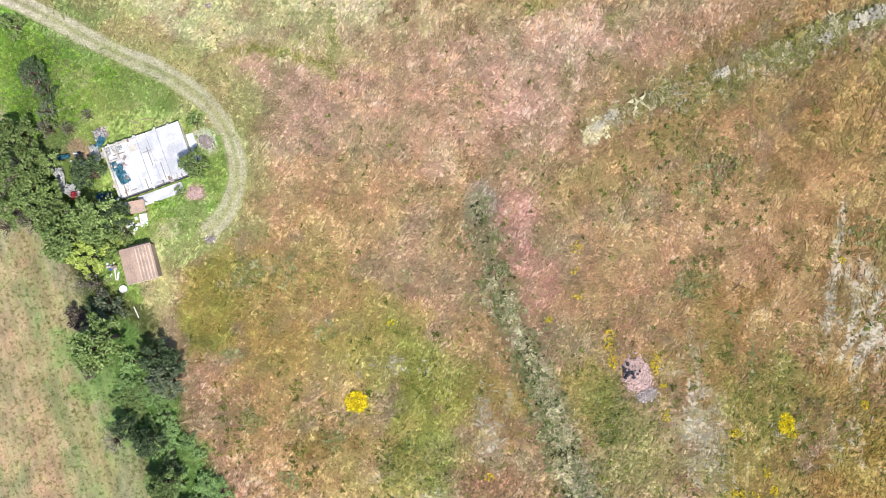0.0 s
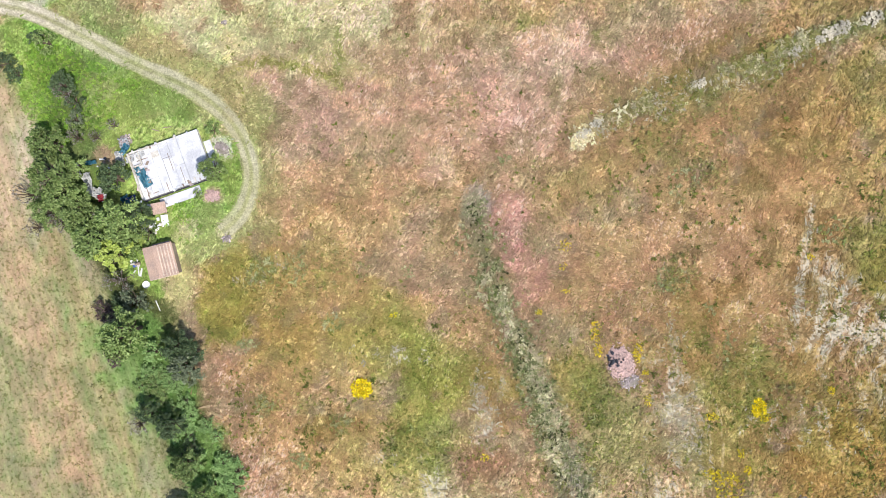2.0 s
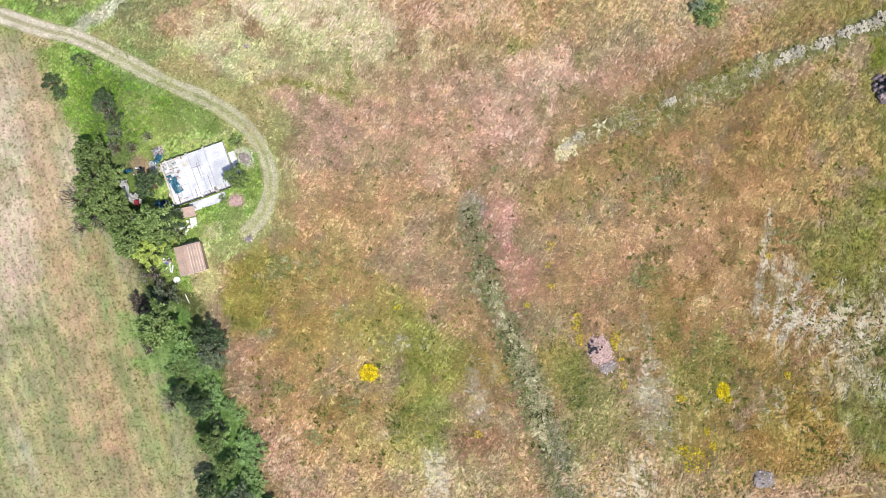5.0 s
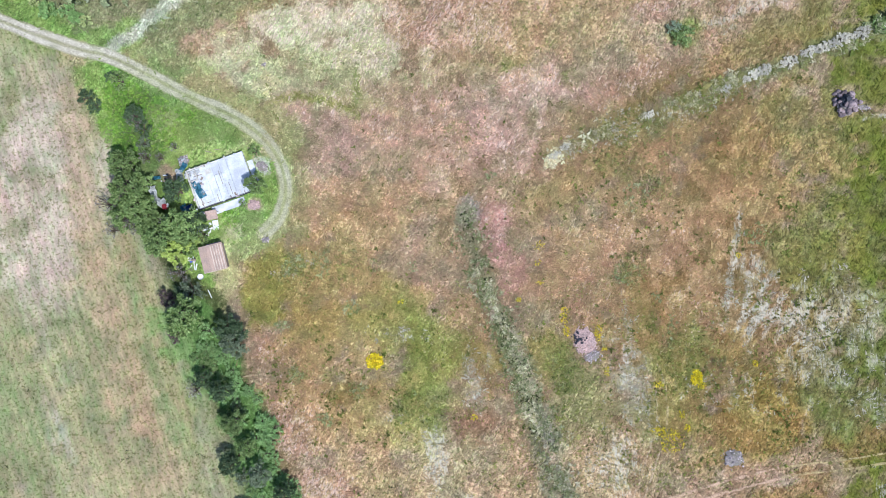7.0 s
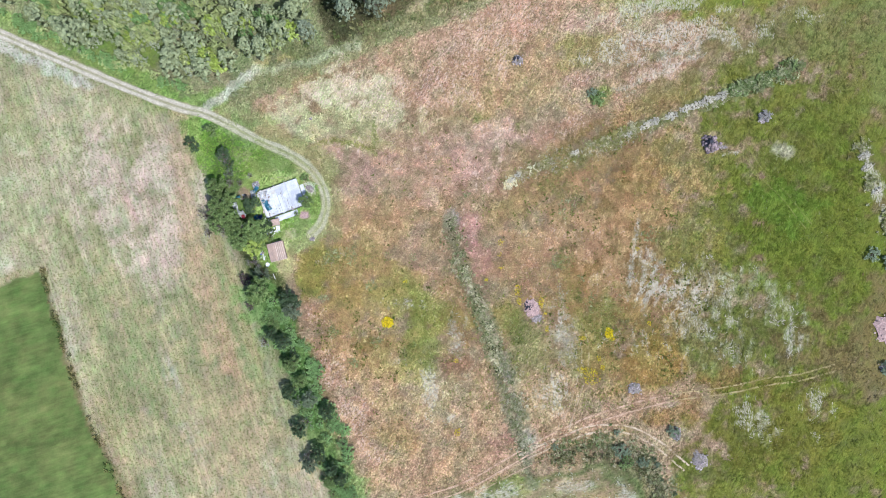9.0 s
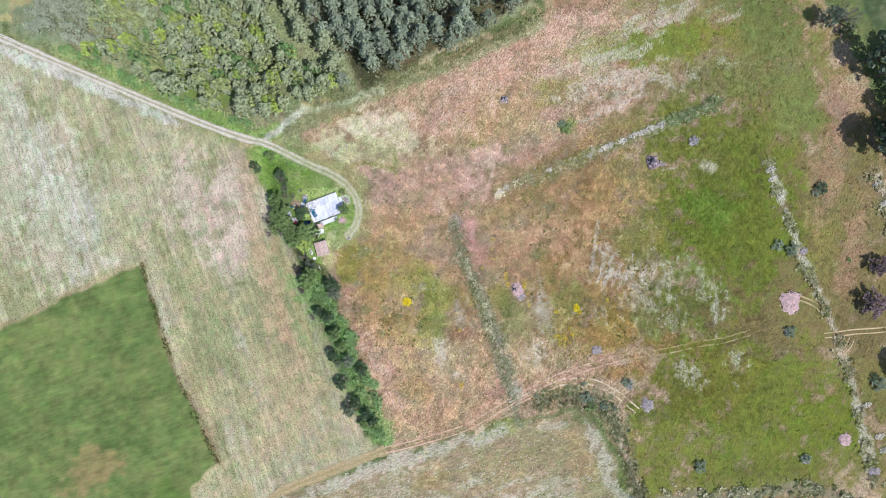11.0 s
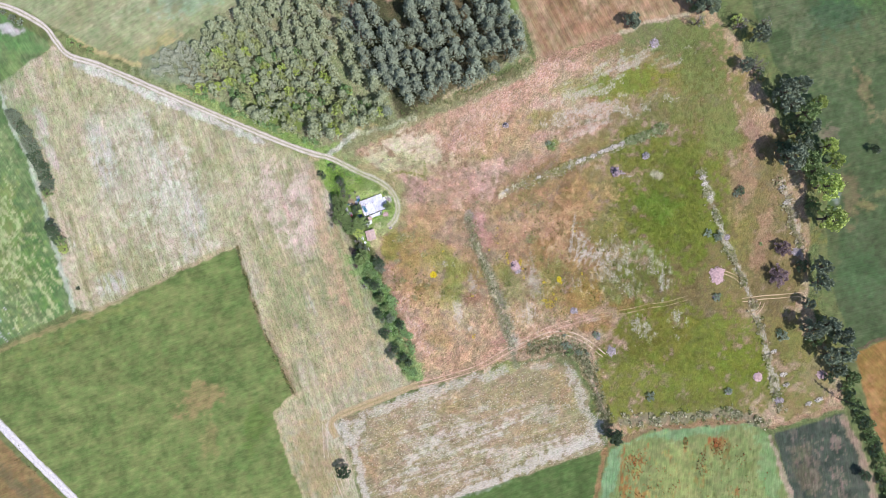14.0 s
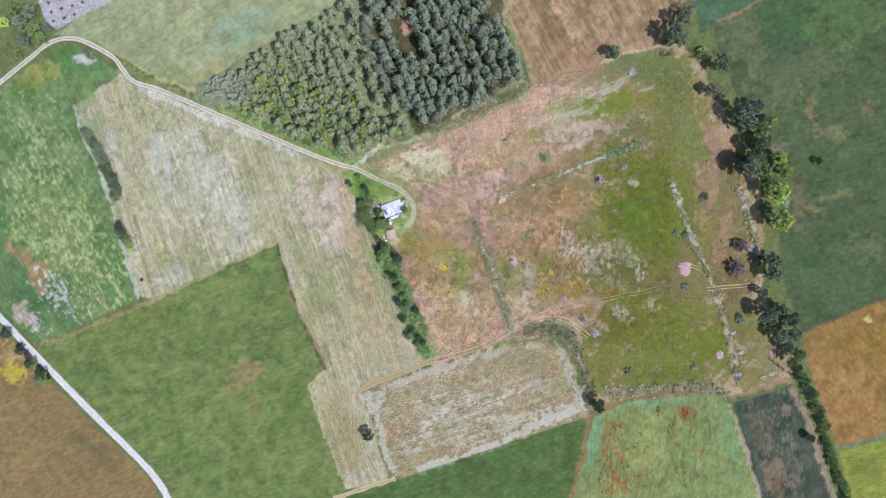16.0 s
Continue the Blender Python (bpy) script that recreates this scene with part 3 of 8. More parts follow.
spot((87.7, -34.0), 14, 9, 0, (127, 134, 51), 0.85, 0.6)
spot((77.0, -43.5), 11, 6, 0, (122, 130, 53), 0.8, 0.7)
patch((70.1, -30.1), 9, 4, 8, (156, 117, 67), 0.7)
patch((56.8, -46.5), 9, 5, 0, (110, 117, 70), 0.8, 0.6)
patch((51.3, -38.4), 6, 2.2, 10, (127, 120, 79), 0.8, 0.6)
patch((29.8, -48.1), 10, 2.6, 15, (140, 142, 75), 0.7, 0.6)
stroke([(29.2, -18.4), (31.2, -26.5), (33.0, -34.6), (34.3, -41.3)], 5.0, (158, 152, 128), 0.8, 0.7)
patch((44.5, -38.5), 12, 4, 25, (156, 132, 92), 0.7)
patch((33.8, -40.0), 1.8, 2.2, 0, (204, 196, 190), 0.8, 0.5)
patch((49.8, 45.6), 3.4, 3.4, 0, (124, 139, 59), 0.8)
white((81.8, 33.1), 1.0, 4.5, 84, 0.8)
patch((43.7, -13.7), 4, 8, 15, (204, 190, 166), 0.6, 0.8)
patch((40.9, -24.9), 4, 6, 10, (200, 186, 166), 0.6, 0.9)
patch((10.1, -22.1), 6, 8, 10, (192, 175, 141), 0.5, 0.8)
patch((-6.7, -33.3), 8, 14, -70, (198, 157, 123), 0.7)
patch((4.5, -44.5), 12, 7, 15, (200, 159, 125), 0.7)
patch((-12.3, -16.5), 5, 12, 20, (194, 142, 114), 0.7)
patch((4.5, -33.3), 6, 5, 0, (202, 171, 133), 0.5)
patch((4.5, 53.5), 28, 8, 25, (202, 162, 130), 0.6)
patch((18.5, 63.3), 20, 6, 25, (204, 164, 138), 0.7)
patch((38.1, 70.3), 14, 8, 30, (198, 150, 126), 0.7)
patch((-23.5, 50.1), 8, 5, 25, (176, 160, 100), 0.6)
patch((21.3, 42.3), 7, 5, 20, (166, 148, 92), 0.6)
patch((-1.1, 47.9), 5, 3, 20, (216, 186, 158), 0.7, 0.8)
patch((15.7, 56.3), 6, 3, 25, (216, 184, 164), 0.7, 0.8)
patch((26.9, 53.5), 5, 3, 20, (168, 150, 92), 0.6)
patch((47.9, 63.3), 6, 3, 20, (201, 165, 144), 0.7, 0.8)
patch((32.5, 47.9), 18, 8, 20, (200, 162, 118), 0.6)
patch((-6.7, 43.7), 12, 7, 20, (206, 176, 140), 0.7)
patch((46.5, 54.9), 9, 4, 20, (142, 132, 63), 0.6)
patch((63.3, 59.1), 20, 3, 20, (173, 164, 126), 0.75, 0.9)
patch((68.9, 67.5), 14, 2.2, 18, (177, 167, 131), 0.7, 0.9)
patch((66.1, 73.1), 16, 4, 22, (150, 143, 83), 0.7, 0.8)
patch((77.3, 56.3), 14, 3.2, 18, (184, 140, 119), 0.41)
patch((63.3, 49.3), 14, 3, 20, (186, 145, 117), 0.7)
patch((88.5, 61.9), 9, 3, 20, (165, 158, 103), 0.7, 0.9)
patch((133.8, 54.9), 4, 8, 20, (173, 134, 100), 0.4)
patch((141.7, 5.9), 5, 18, 5, (167, 136, 95), 0.4)
patch((136.1, 31.1), 5, 14, 20, (167, 134, 79), 0.4)
patch((150.1, -33.3), 8, 14, 25, (164, 138, 84), 0.7)
patch((138.9, -5.3), 5, 8, 0, (165, 126, 84), 0.6)
patch((130.5, 11.5), 6, 12, 15, (137, 126, 62), 0.7)
patch((94.1, 32.5), 4, 2, -15, (188, 177, 151), 0.7)
spot((144.5, -22.1), 10, 40, 10, (130, 117, 72), 0.8, 0.6)
spot((141.7, 31.1), 9, 30, 15, (132, 121, 74), 0.6, 0.6)
spot((75.9, 56.4), 24, 8, 18, (145, 140, 84), 0.6, 0.7)
spot((110.9, -61.3), 46, 5, 0, (120, 120, 56), 0.7, 0.6)
# meadow: bleached and rosy grass, golden and russet ground, flowering patches
combed((-8.0, 29.2), 6.8, 4.8, 20, (214, 172, 152), 0.75)
combed((5.1, 30.5), 8.5, 4.3, 15, (214, 172, 152), 0.75)
combed((13.0, 34.6), 6.8, 3.4, 10, (214, 172, 152), 0.75)
combed((21.1, 29.0), 6.8, 6.3, 40, (214, 172, 152), 0.75)
combed((12.0, 24.9), 6.8, 3.4, 10, (214, 172, 152), 0.75)
combed((-1.8, 36.1), 5.1, 2.8, 20, (214, 172, 152), 0.75)
combed((26.1, 37.1), 6.8, 2.7, 15, (214, 172, 152), 0.75)
combed((-13.1, 30.3), 3.4, 4.6, 0, (214, 172, 152), 0.75)
combed((41.4, 37.3), 9.1, 3.0, 20, (198, 154, 130), 0.6)
combed((62.9, 51.8), 10.2, 3.0, 15, (198, 154, 130), 0.6)
combed((47.0, 49.9), 6.8, 2.7, 15, (198, 154, 130), 0.6)
combed((9.4, 46.5), 5.7, 4.6, 0, (198, 154, 130), 0.6)
combed((17.8, 13.6), 5.2, 5.7, -30, (198, 154, 130), 0.6)
combed((-8.8, 46.3), 10.8, 6.8, 0, (220, 206, 168), 0.75)
combed((0.4, 40.7), 8.0, 4.6, 0, (220, 206, 168), 0.75)
combed((-17.8, 45.0), 5.7, 4.6, 30, (220, 206, 168), 0.75)
patch((19.6, 11.9), 4.3, 5.2, -35, (206, 150, 144), 0.6, 0.7)
patch((23.6, 5.7), 3.0, 4.6, -30, (206, 146, 140), 0.6, 0.7)
patch((15.5, 15.3), 2.3, 3.0, 0, (160, 156, 152), 0.7, 0.7)
combed((-16.0, -9.6), 3.9, 6.8, 20, (192, 146, 124), 0.6)
combed((-12.4, -20.9), 4.6, 9.1, 20, (192, 146, 124), 0.6)
combed((-7.7, -32.2), 5.7, 8.0, 20, (192, 146, 124), 0.6)
combed((-3.1, -39.0), 6.8, 4.6, 0, (192, 146, 124), 0.6)
patch((-9.4, 5.3), 10.2, 6.8, 10, (172, 150, 92), 0.55)
patch((3.2, -1.4), 8.0, 4.6, 0, (166, 146, 80), 0.5)
patch((8.0, -19.5), 3.4, 3.0, 0, (116, 150, 60), 0.75)
patch((5.6, -4.7), 10.2, 5.7, -20, (142, 146, 70), 0.5)
patch((2.6, -36.6), 6.8, 4.6, 0, (166, 136, 76), 0.6)
patch((2.5, -27.5), 8.0, 5.7, 0, (180, 150, 104), 0.5)
combed((46.3, 11.7), 9.1, 8.0, 20, (192, 146, 116), 0.5)
combed((53.3, 0.4), 5.7, 6.8, 0, (192, 146, 116), 0.5)
combed((38.4, 10.5), 5.7, 6.8, 0, (192, 146, 116), 0.5)
combed((35.1, 2.5), 4.6, 4.6, 0, (192, 146, 116), 0.5)
patch((64.9, -17.6), 8.0, 6.8, 0, (158, 122, 60), 0.8)
patch((63.7, -10.8), 5.7, 4.6, 0, (160, 126, 66), 0.6)
patch((51.1, -7.6), 4.6, 8.0, 0, (150, 144, 72), 0.6)
patch((33.0, -14.6), 4.1, 8.0, 15, (130, 138, 72), 0.7)
patch((51.2, -16.7), 6.8, 6.8, 0, (146, 130, 66), 0.6)
patch((77.4, -15.2), 9.1, 5.7, 0, (134, 130, 72), 0.6)
spot((88.7, -10.5), 11.4, 13.7, 0, (119, 129, 57), 0.7, 0.7)
spot((86.8, -35.5), 15.9, 6.8, 0, (127, 123, 55), 0.7, 0.6)
white((58.4, 2.8), 2.3, 9.1, -8, 0.9)
white((64.1, -0.6), 5.9, 6.4, -25, 1.0)
white((70.4, -1.6), 4.6, 4.6, -20, 0.8)
white((62.9, 6.3), 4.6, 3.4, 0, 0.6)
white((71.6, -10.7), 10.2, 6.8, 20, 0.55)
white((79.5, -3.8), 8.0, 6.8, 0, 0.5)
white((83.1, -14.0), 6.8, 5.7, 0, 0.5)
white((97.8, -12.6), 3.9, 5.7, 0, 0.55)
white((92.0, -4.7), 5.7, 4.6, 0, 0.4)
white((90.1, -33.2), 3.4, 5.2, 20, 0.6)
white((76.0, 3.0), 5.7, 3.4, 0, 0.45)
white((59.2, -14.3), 4.6, 3.4, 0, 0.5)
white((87.4, 0.9), 4.6, 4.6, 0, 0.35)
white((43.2, -11.1), 1.8, 12.5, 12, 0.8)
white((41.1, -24.7), 3.4, 4.1, 10, 0.9)
white((46.7, -19.0), 1.6, 8.0, 10, 0.5)
white((11.5, -24.6), 3.0, 5.9, 10, 0.75)
white((16.5, -13.7), 1.8, 5.7, -10, 0.6)
white((5.0, -5.3), 3.9, 2.0, 0, 0.5)
white((2.3, -18.4), 2.3, 1.4, 0, 0.8)
white((15.6, -32.5), 1.6, 1.4, 0, 0.9)
white((-14.5, 5.2), 3.4, 1.8, 30, 0.4)
white((68.9, 74.5), 3.9, 19.6, 112, 0.6)
white((60.5, 68.9), 2.8, 8.4, 112, 0.5)
white((77.3, 59.1), 3.4, 25.2, 110, 0.6)
white((66.1, 53.5), 2.8, 16.8, 110, 0.5)
white((82.9, 80.1), 3.9, 14.0, 112, 0.6)
white((102.5, 81.5), 2.2, 11.2, 110, 0.5)
combed((71.7, 60.5), 16.8, 3.9, 20, (192, 150, 122), 0.55)
combed((12.9, 49.3), 19.6, 8.4, 20, (192, 150, 122), 0.55)
combed((26.9, 61.9), 19.6, 6.7, 20, (192, 150, 122), 0.55)
combed((49.3, 75.9), 19.6, 4.5, 20, (192, 150, 122), 0.55)
combed((4.5, 31.1), 16.8, 11.2, 0, (192, 150, 122), 0.55)
patch((138.9, 5.9), 3.9, 16.8, -15, (178, 136, 110), 0.45)
patch((136.1, 47.9), 4.5, 11.2, -15, (178, 136, 110), 0.45)
patch((131.9, 31.1), 5.0, 16.8, -15, (178, 136, 110), 0.45)
spot((92.0, 93.0), 14.3, 9.5, 10, (124, 132, 78), 0.8, 0.6)
spot((103.5, 89.8), 19.0, 9.5, 10, (122, 130, 74), 0.8, 0.6)
spot((113.0, 80.3), 11.9, 16.7, 10, (120, 128, 70), 0.8, 0.6)
spot((120.1, 58.9), 9.5, 19.0, 10, (131, 136, 76), 0.7, 0.6)
spot((98.7, 61.2), 19.0, 9.5, 10, (134, 134, 78), 0.6, 0.6)
spot((82.0, 87.4), 11.9, 5.7, 10, (134, 136, 84), 0.6, 0.6)
spot((79.7, 70.8), 14.3, 7.1, 10, (132, 144, 62), 0.7, 0.6)
spot((134.4, 51.7), 3.8, 7.1, 10, (176, 138, 116), 0.7, 0.6)
patch((28.8, -21.1), 1.9, 5.4, 18, (158, 152, 154), 0.75, 0.6)
patch((34.4, -37.9), 3.0, 3.5, 0, (206, 200, 194), 0.8, 0.7)
patch((67.4, -28.1), 2.7, 1.4, 0, (188, 166, 150), 0.6, 0.7)
patch((28.3, -37.3), 3.5, 4.1, 0, (190, 140, 128), 0.6, 0.6)
stroke([(-6.2, -55.7), (8.2, -52.0), (19.0, -48.5), (27.1, -44.1), (35.1, -39.3), (43.2, -35.1), (51.2, -31.7), (59.3, -29.1), (67.4, -26.8)], 4.5, (196, 154, 126), 0.6, 0.7)
# stubble field: large stands
patch((-127.1, 31.1), 19.6, 22.4, 15, (196, 188, 168), 0.4, 0.6)
patch((-107.5, 17.1), 16.8, 19.6, 15, (196, 188, 170), 0.35, 0.6)
patch((-135.5, 53.5), 14.0, 11.2, 15, (192, 182, 156), 0.6, 0.5)
patch((-157.9, 56.3), 16.8, 14.0, 10, (182, 170, 132), 0.7, 0.5)
patch((-127.1, 64.7), 30.8, 7.3, -22, (182, 170, 132), 0.7, 0.5)
patch((-90.7, 53.5), 30.8, 8.4, -22, (182, 170, 132), 0.7, 0.5)
patch((-62.7, 39.5), 19.6, 6.7, 10, (182, 170, 132), 0.7, 0.5)
patch((-149.5, 31.1), 8.4, 22.4, 10, (182, 170, 132), 0.7, 0.5)
patch((-85.1, 5.9), 14.0, 16.8, 10, (182, 170, 132), 0.7, 0.5)
patch((-62.7, 19.9), 8.4, 16.8, 20, (210, 182, 168), 0.75, 0.5)
patch((-51.5, 5.9), 7.3, 14.0, 20, (210, 182, 168), 0.75, 0.5)
patch((-54.3, 25.5), 6.7, 8.4, 20, (210, 182, 168), 0.75, 0.5)
patch((-62.7, -33.3), 11.2, 22.4, 20, (190, 170, 136), 0.7, 0.5)
patch((-40.3, -50.1), 11.2, 14.0, 20, (190, 170, 136), 0.7, 0.5)
patch((-54.3, -72.5), 8.4, 16.8, 20, (190, 170, 136), 0.7, 0.5)
drift((-51.5, -24.9), 2.2, 11.2, 20, (218, 208, 196), 0.9)
drift((-73.9, -19.3), 2.2, 11.2, 15, (206, 192, 170), 0.7)
drift((-40.3, -33.3), 3.9, 11.2, 20, (172, 164, 124), 0.6)
patch((-62.7, -41.7), 3.9, 16.8, 15, (182, 156, 122), 0.6, 0.5)
patch((-164.9, 54.9), 2.2, 7.3, 25, (218, 194, 184), 0.9, 0.3)
patch((-160.2, 39.5), 2.5, 6.7, 25, (218, 194, 184), 0.9, 0.3)
# the stubble beside the hedgerow: tan and grey-green
patch((-43.4, 5.7), 4.5, 6.8, 20, (190, 154, 118), 0.7, 0.6)
patch((-36.5, -0.2), 4.5, 5.3, 20, (192, 158, 124), 0.7, 0.6)
patch((-44.7, -6.4), 4.5, 6.0, 20, (146, 146, 104), 0.6, 0.6)
patch((-37.9, -12.3), 3.8, 6.8, 20, (190, 156, 120), 0.7, 0.6)
patch((-43.8, -18.4), 4.5, 6.0, 20, (148, 148, 108), 0.6, 0.6)
patch((-32.6, -18.2), 4.5, 6.8, 20, (150, 146, 104), 0.6, 0.6)
patch((-46.4, 2.6), 2.3, 6.8, 15, (140, 148, 104), 0.6, 0.6)
patch((-29.6, -10.7), 1.8, 4.5, 20, (196, 164, 128), 0.6, 0.6)
stroke([(-45.0, 2.0), (-38.0, -18.0), (-30.0, -38.0), (-22.0, -55.0)], 16.0, (168, 154, 116), 0.5, 0.7)
# stubble field: pale, pink and olive drifts along its rows
drift((-115.9, 39.5), 11, 32, 20, (208, 198, 182), 0.75)
drift((-138.3, 42.3), 6, 22, 15, (200, 192, 184), 0.7)
drift((-101.9, 17.1), 8, 18, 15, (202, 194, 186), 0.6)
drift((-135.5, -13.7), 10, 6, 25, (206, 198, 190), 0.7)
drift((-99.1, 0.3), 12, 4, 25, (210, 200, 184), 0.75)
drift((-59.9, 17.1), 5, 17, 18, (214, 178, 160), 0.85)
drift((-71.1, 31.1), 6, 10, 18, (206, 182, 164), 0.7)
drift((-45.9, -8.1), 5, 16, 22, (200, 170, 140), 0.75)
drift((-51.5, -22.1), 2.4, 9, 22, (216, 208, 196), 0.9)
drift((-45.9, -33.3), 3, 7, 22, (206, 196, 180), 0.7)
drift((-40.3, -22.1), 3.5, 16, 20, (152, 156, 108), 0.7)
drift((-71.1, 0.3), 5, 20, 22, (168, 160, 110), 0.6)
drift((-62.7, -33.3), 7, 18, 22, (166, 156, 100), 0.7)
drift((-85.1, 39.5), 8, 18, 18, (172, 164, 120), 0.5)
drift((-157.9, 73.1), 12, 6, -20, (172, 164, 112), 0.6)
drift((-164.9, 47.9), 2, 7, 25, (216, 198, 186), 0.9)
drift((-151.8, 5.9), 1.6, 6, 10, (216, 206, 196), 0.9)
drift((-142.5, 0.3), 5, 12, 12, (180, 166, 116), 0.7)
drift((-51.5, -55.7), 8, 8, 0, (178, 162, 118), 0.6)
drift((-40.3, -38.9), 6, 10, 20, (186, 166, 130), 0.6)
patch((-48.2, -92.1), 10, 26, 12, (168, 146, 104), 0.8)
patch((-37.5, -33.3), 14, 26, 20, (184, 160, 122), 0.6)
patch((-59.9, -22.1), 12, 26, 22, (182, 164, 124), 0.6)
drift((-48.7, -83.7), 5, 20, -10, (188, 172, 136), 0.5)
drift((-26.3, -44.5), 3, 8, 20, (202, 188, 164), 0.6)
# green fields: dry spots and pale streaks
drift((-57.9, -26.0), 12, 22, 20, (144, 146, 100), 0.6)
drift((-69.5, -10.3), 7, 18, 20, (150, 150, 106), 0.6)
drift((-45.0, -16.3), 7, 14, 20, (148, 148, 100), 0.55)
spot((-99.1, -61.3), 11, 7, 20, (158, 140, 92), 0.8)
spot((-93.5, -78.1), 4, 7, 0, (146, 136, 86), 0.6)
spot((-149.5, -78.1), 8, 5, 20, (136, 146, 84), 0.6)
spot((-73.9, -72.5), 5, 12, -15, (96, 118, 52), 0.6)
spot((-149.5, -33.3), 30, 3, 25, (132, 140, 76), 0.6)
spot((-186.4, 7.2), 22, 34, 30, (136, 152, 84), 0.8, 0.7)
spot((-195.1, 15.9), 14, 26, 30, (140, 156, 92), 0.7, 0.7)
spot((-170.5, -4.4), 8, 18, 30, (136, 154, 86), 0.6, 0.7)
spot((-199.5, -26.2), 24, 8, 25, (88, 122, 72), 0.7, 0.6)
spot((-209.7, -18.9), 10, 12, 0, (92, 124, 78), 0.6, 0.6)
spot((-179.2, 61.8), 14, 36, 25, (84, 132, 64), 0.42, 0.6)
spot((-166.1, -7.3), 7, 24, 22, (86, 134, 66), 0.42, 0.5)
spot((-190.8, 90.8), 14, 8, 20, (88, 138, 68), 0.48, 0.6)
spot((-174.8, 90.8), 14, 6, -30, (92, 140, 74), 0.48, 0.6)
spot((-200.9, 86.4), 10, 8, 40, (160, 158, 84), 0.8, 0.6)
spot((-206.7, 77.7), 7, 7, 40, (84, 118, 60), 0.6, 0.6)
spot((-179.2, 77.7), 10, 6, 40, (130, 152, 86), 0.5, 0.6)
spot((-205.3, -5.8), 4, 13, 50, (176, 142, 96), 0.8, 0.6)
spot((-200.2, -14.6), 4, 8, 40, (170, 140, 98), 0.7, 0.6)
spot((-208.2, -32.0), 6, 10, 45, (196, 176, 150), 0.85, 0.6)
flecked((-186.4, 13.0), 14, 34, 27, (184, 190, 132), 0.50)
flecked((-199.5, 18.8), 10, 26, 27, (184, 190, 132), 0.43)
flecked((-174.8, -1.5), 12, 26, 27, (184, 190, 132), 0.43)
flecked((-169.0, -16.0), 9, 16, 27, (184, 190, 132), 0.37)
flecked((-203.8, 7.2), 9, 20, 27, (184, 190, 132), 0.37)
flecked((-183.5, -4.4), 12, 24, 27, (184, 190, 132), 0.43)
flecked((-190.8, -21.8), 6, 14, 35, (214, 210, 200), 0.63)
flecked((-203.9, -34.9), 5, 9, 35, (214, 210, 200), 0.63)
flecked((-196.6, -18.9), 3, 10, 35, (214, 210, 200), 0.56)
flecked((-203.8, 54.5), 12, 26, 27, (178, 188, 128), 0.37)
flecked((-190.8, 44.3), 14, 26, 27, (178, 188, 128), 0.37)
spot((-177.7, 94.0), 6, 2.6, -8, (214, 206, 196), 0.9, 0.4)
# hay field and forest edge
stroke([(-107.5, 67.5), (-79.5, 55.4), (-51.5, 44.5)], 6.5, (138, 158, 78), 0.8, 0.6)
spot((-129.9, 84.8), 14, 5, -25, (158, 160, 112), 0.85, 0.4)
spot((-101.9, 92.1), 16, 5, 30, (142, 152, 102), 0.75, 0.5)
spot((-111.7, 78.7), 16, 9, 25, (146, 156, 118), 0.85, 0.5)
spot((-149.5, 101.1), 12, 7, 30, (150, 148, 104), 0.6)
spot((-113.1, 87.1), 9, 5, 30, (186, 168, 112), 0.7)
spot((-101.9, 109.5), 18, 8, 30, (152, 172, 140), 0.6)
spot((-124.3, 103.9), 12, 3, 30, (190, 194, 168), 0.6, 0.9)
spot((-51.5, 75.9), 8, 12, 30, (176, 142, 110), 0.5)
spot((-31.9, 98.3), 2.5, 9, 25, (206, 172, 150), 0.85, 0.3)
spot((-40.3, 109.5), 4, 10, 20, (176, 166, 100), 0.7)
spot((-17.9, 110.9), 3, 5, 0, (206, 164, 142), 0.8)
spot((-62.7, 57.7), 16, 7, -25, (130, 154, 66), 0.8)
spot((33.9, 103.9), 2.5, 9, -20, (126, 150, 76), 0.8)
# ploughed, ochre, poppies
spot((60.5, 115.1), 3, 22, 25, (206, 172, 136), 0.6)
spot((77.3, 117.9), 4, 16, 25, (198, 166, 130), 0.5)
spot((66.1, 95.5), 12, 4, 20, (178, 138, 102), 0.7)
spot((120.0, -81.2), 4.2, 4.4, 0, (162, 112, 64), 0.6, 0.8)
flecked((120.0, -81.2), 5, 5, 0, (176, 92, 52), 0.70)
flecked((105.8, -81.9), 1.6, 3, 0, (176, 92, 52), 0.70)
flecked((83.4, -87.2), 5, 6, 0, (176, 92, 52), 0.63)
flecked((86.7, -89.9), 5, 8, 0, (166, 124, 70), 0.8)
flecked((99.4, -85.9), 3, 5, 0, (166, 124, 70), 0.7)
flecked((80.0, -101.9), 4, 12, 0, (166, 124, 70), 0.8)
flecked((84.0, -107.2), 7, 14, 0, (166, 124, 70), 0.9)
flecked((88.0, -112.5), 8, 12, 0, (166, 124, 70), 0.8)
flecked((75.4, -108.5), 3, 8, 0, (110, 104, 66), 0.7)
flecked((112.7, -89.9), 4, 10, 0, (120, 120, 66), 0.8)
flecked((112.0, -92.6), 3, 7, 0, (176, 92, 52), 0.42)
flecked((99.4, -112.6), 8, 9, 0, (166, 124, 70), 0.7)
flecked((123.4, -84.6), 4, 7, 0, (116, 120, 66), 0.7)
flecked((128.0, -100.6), 2, 3, 0, (176, 92, 52), 0.56)
flecked((118.7, -108.6), 3, 8, 0, (112, 120, 64), 0.8)
flecked((134.0, -93.9), 4, 9, 0, (112, 120, 64), 0.6)
flecked((128.7, -112.6), 8, 9, 0, (112, 120, 66), 0.6)
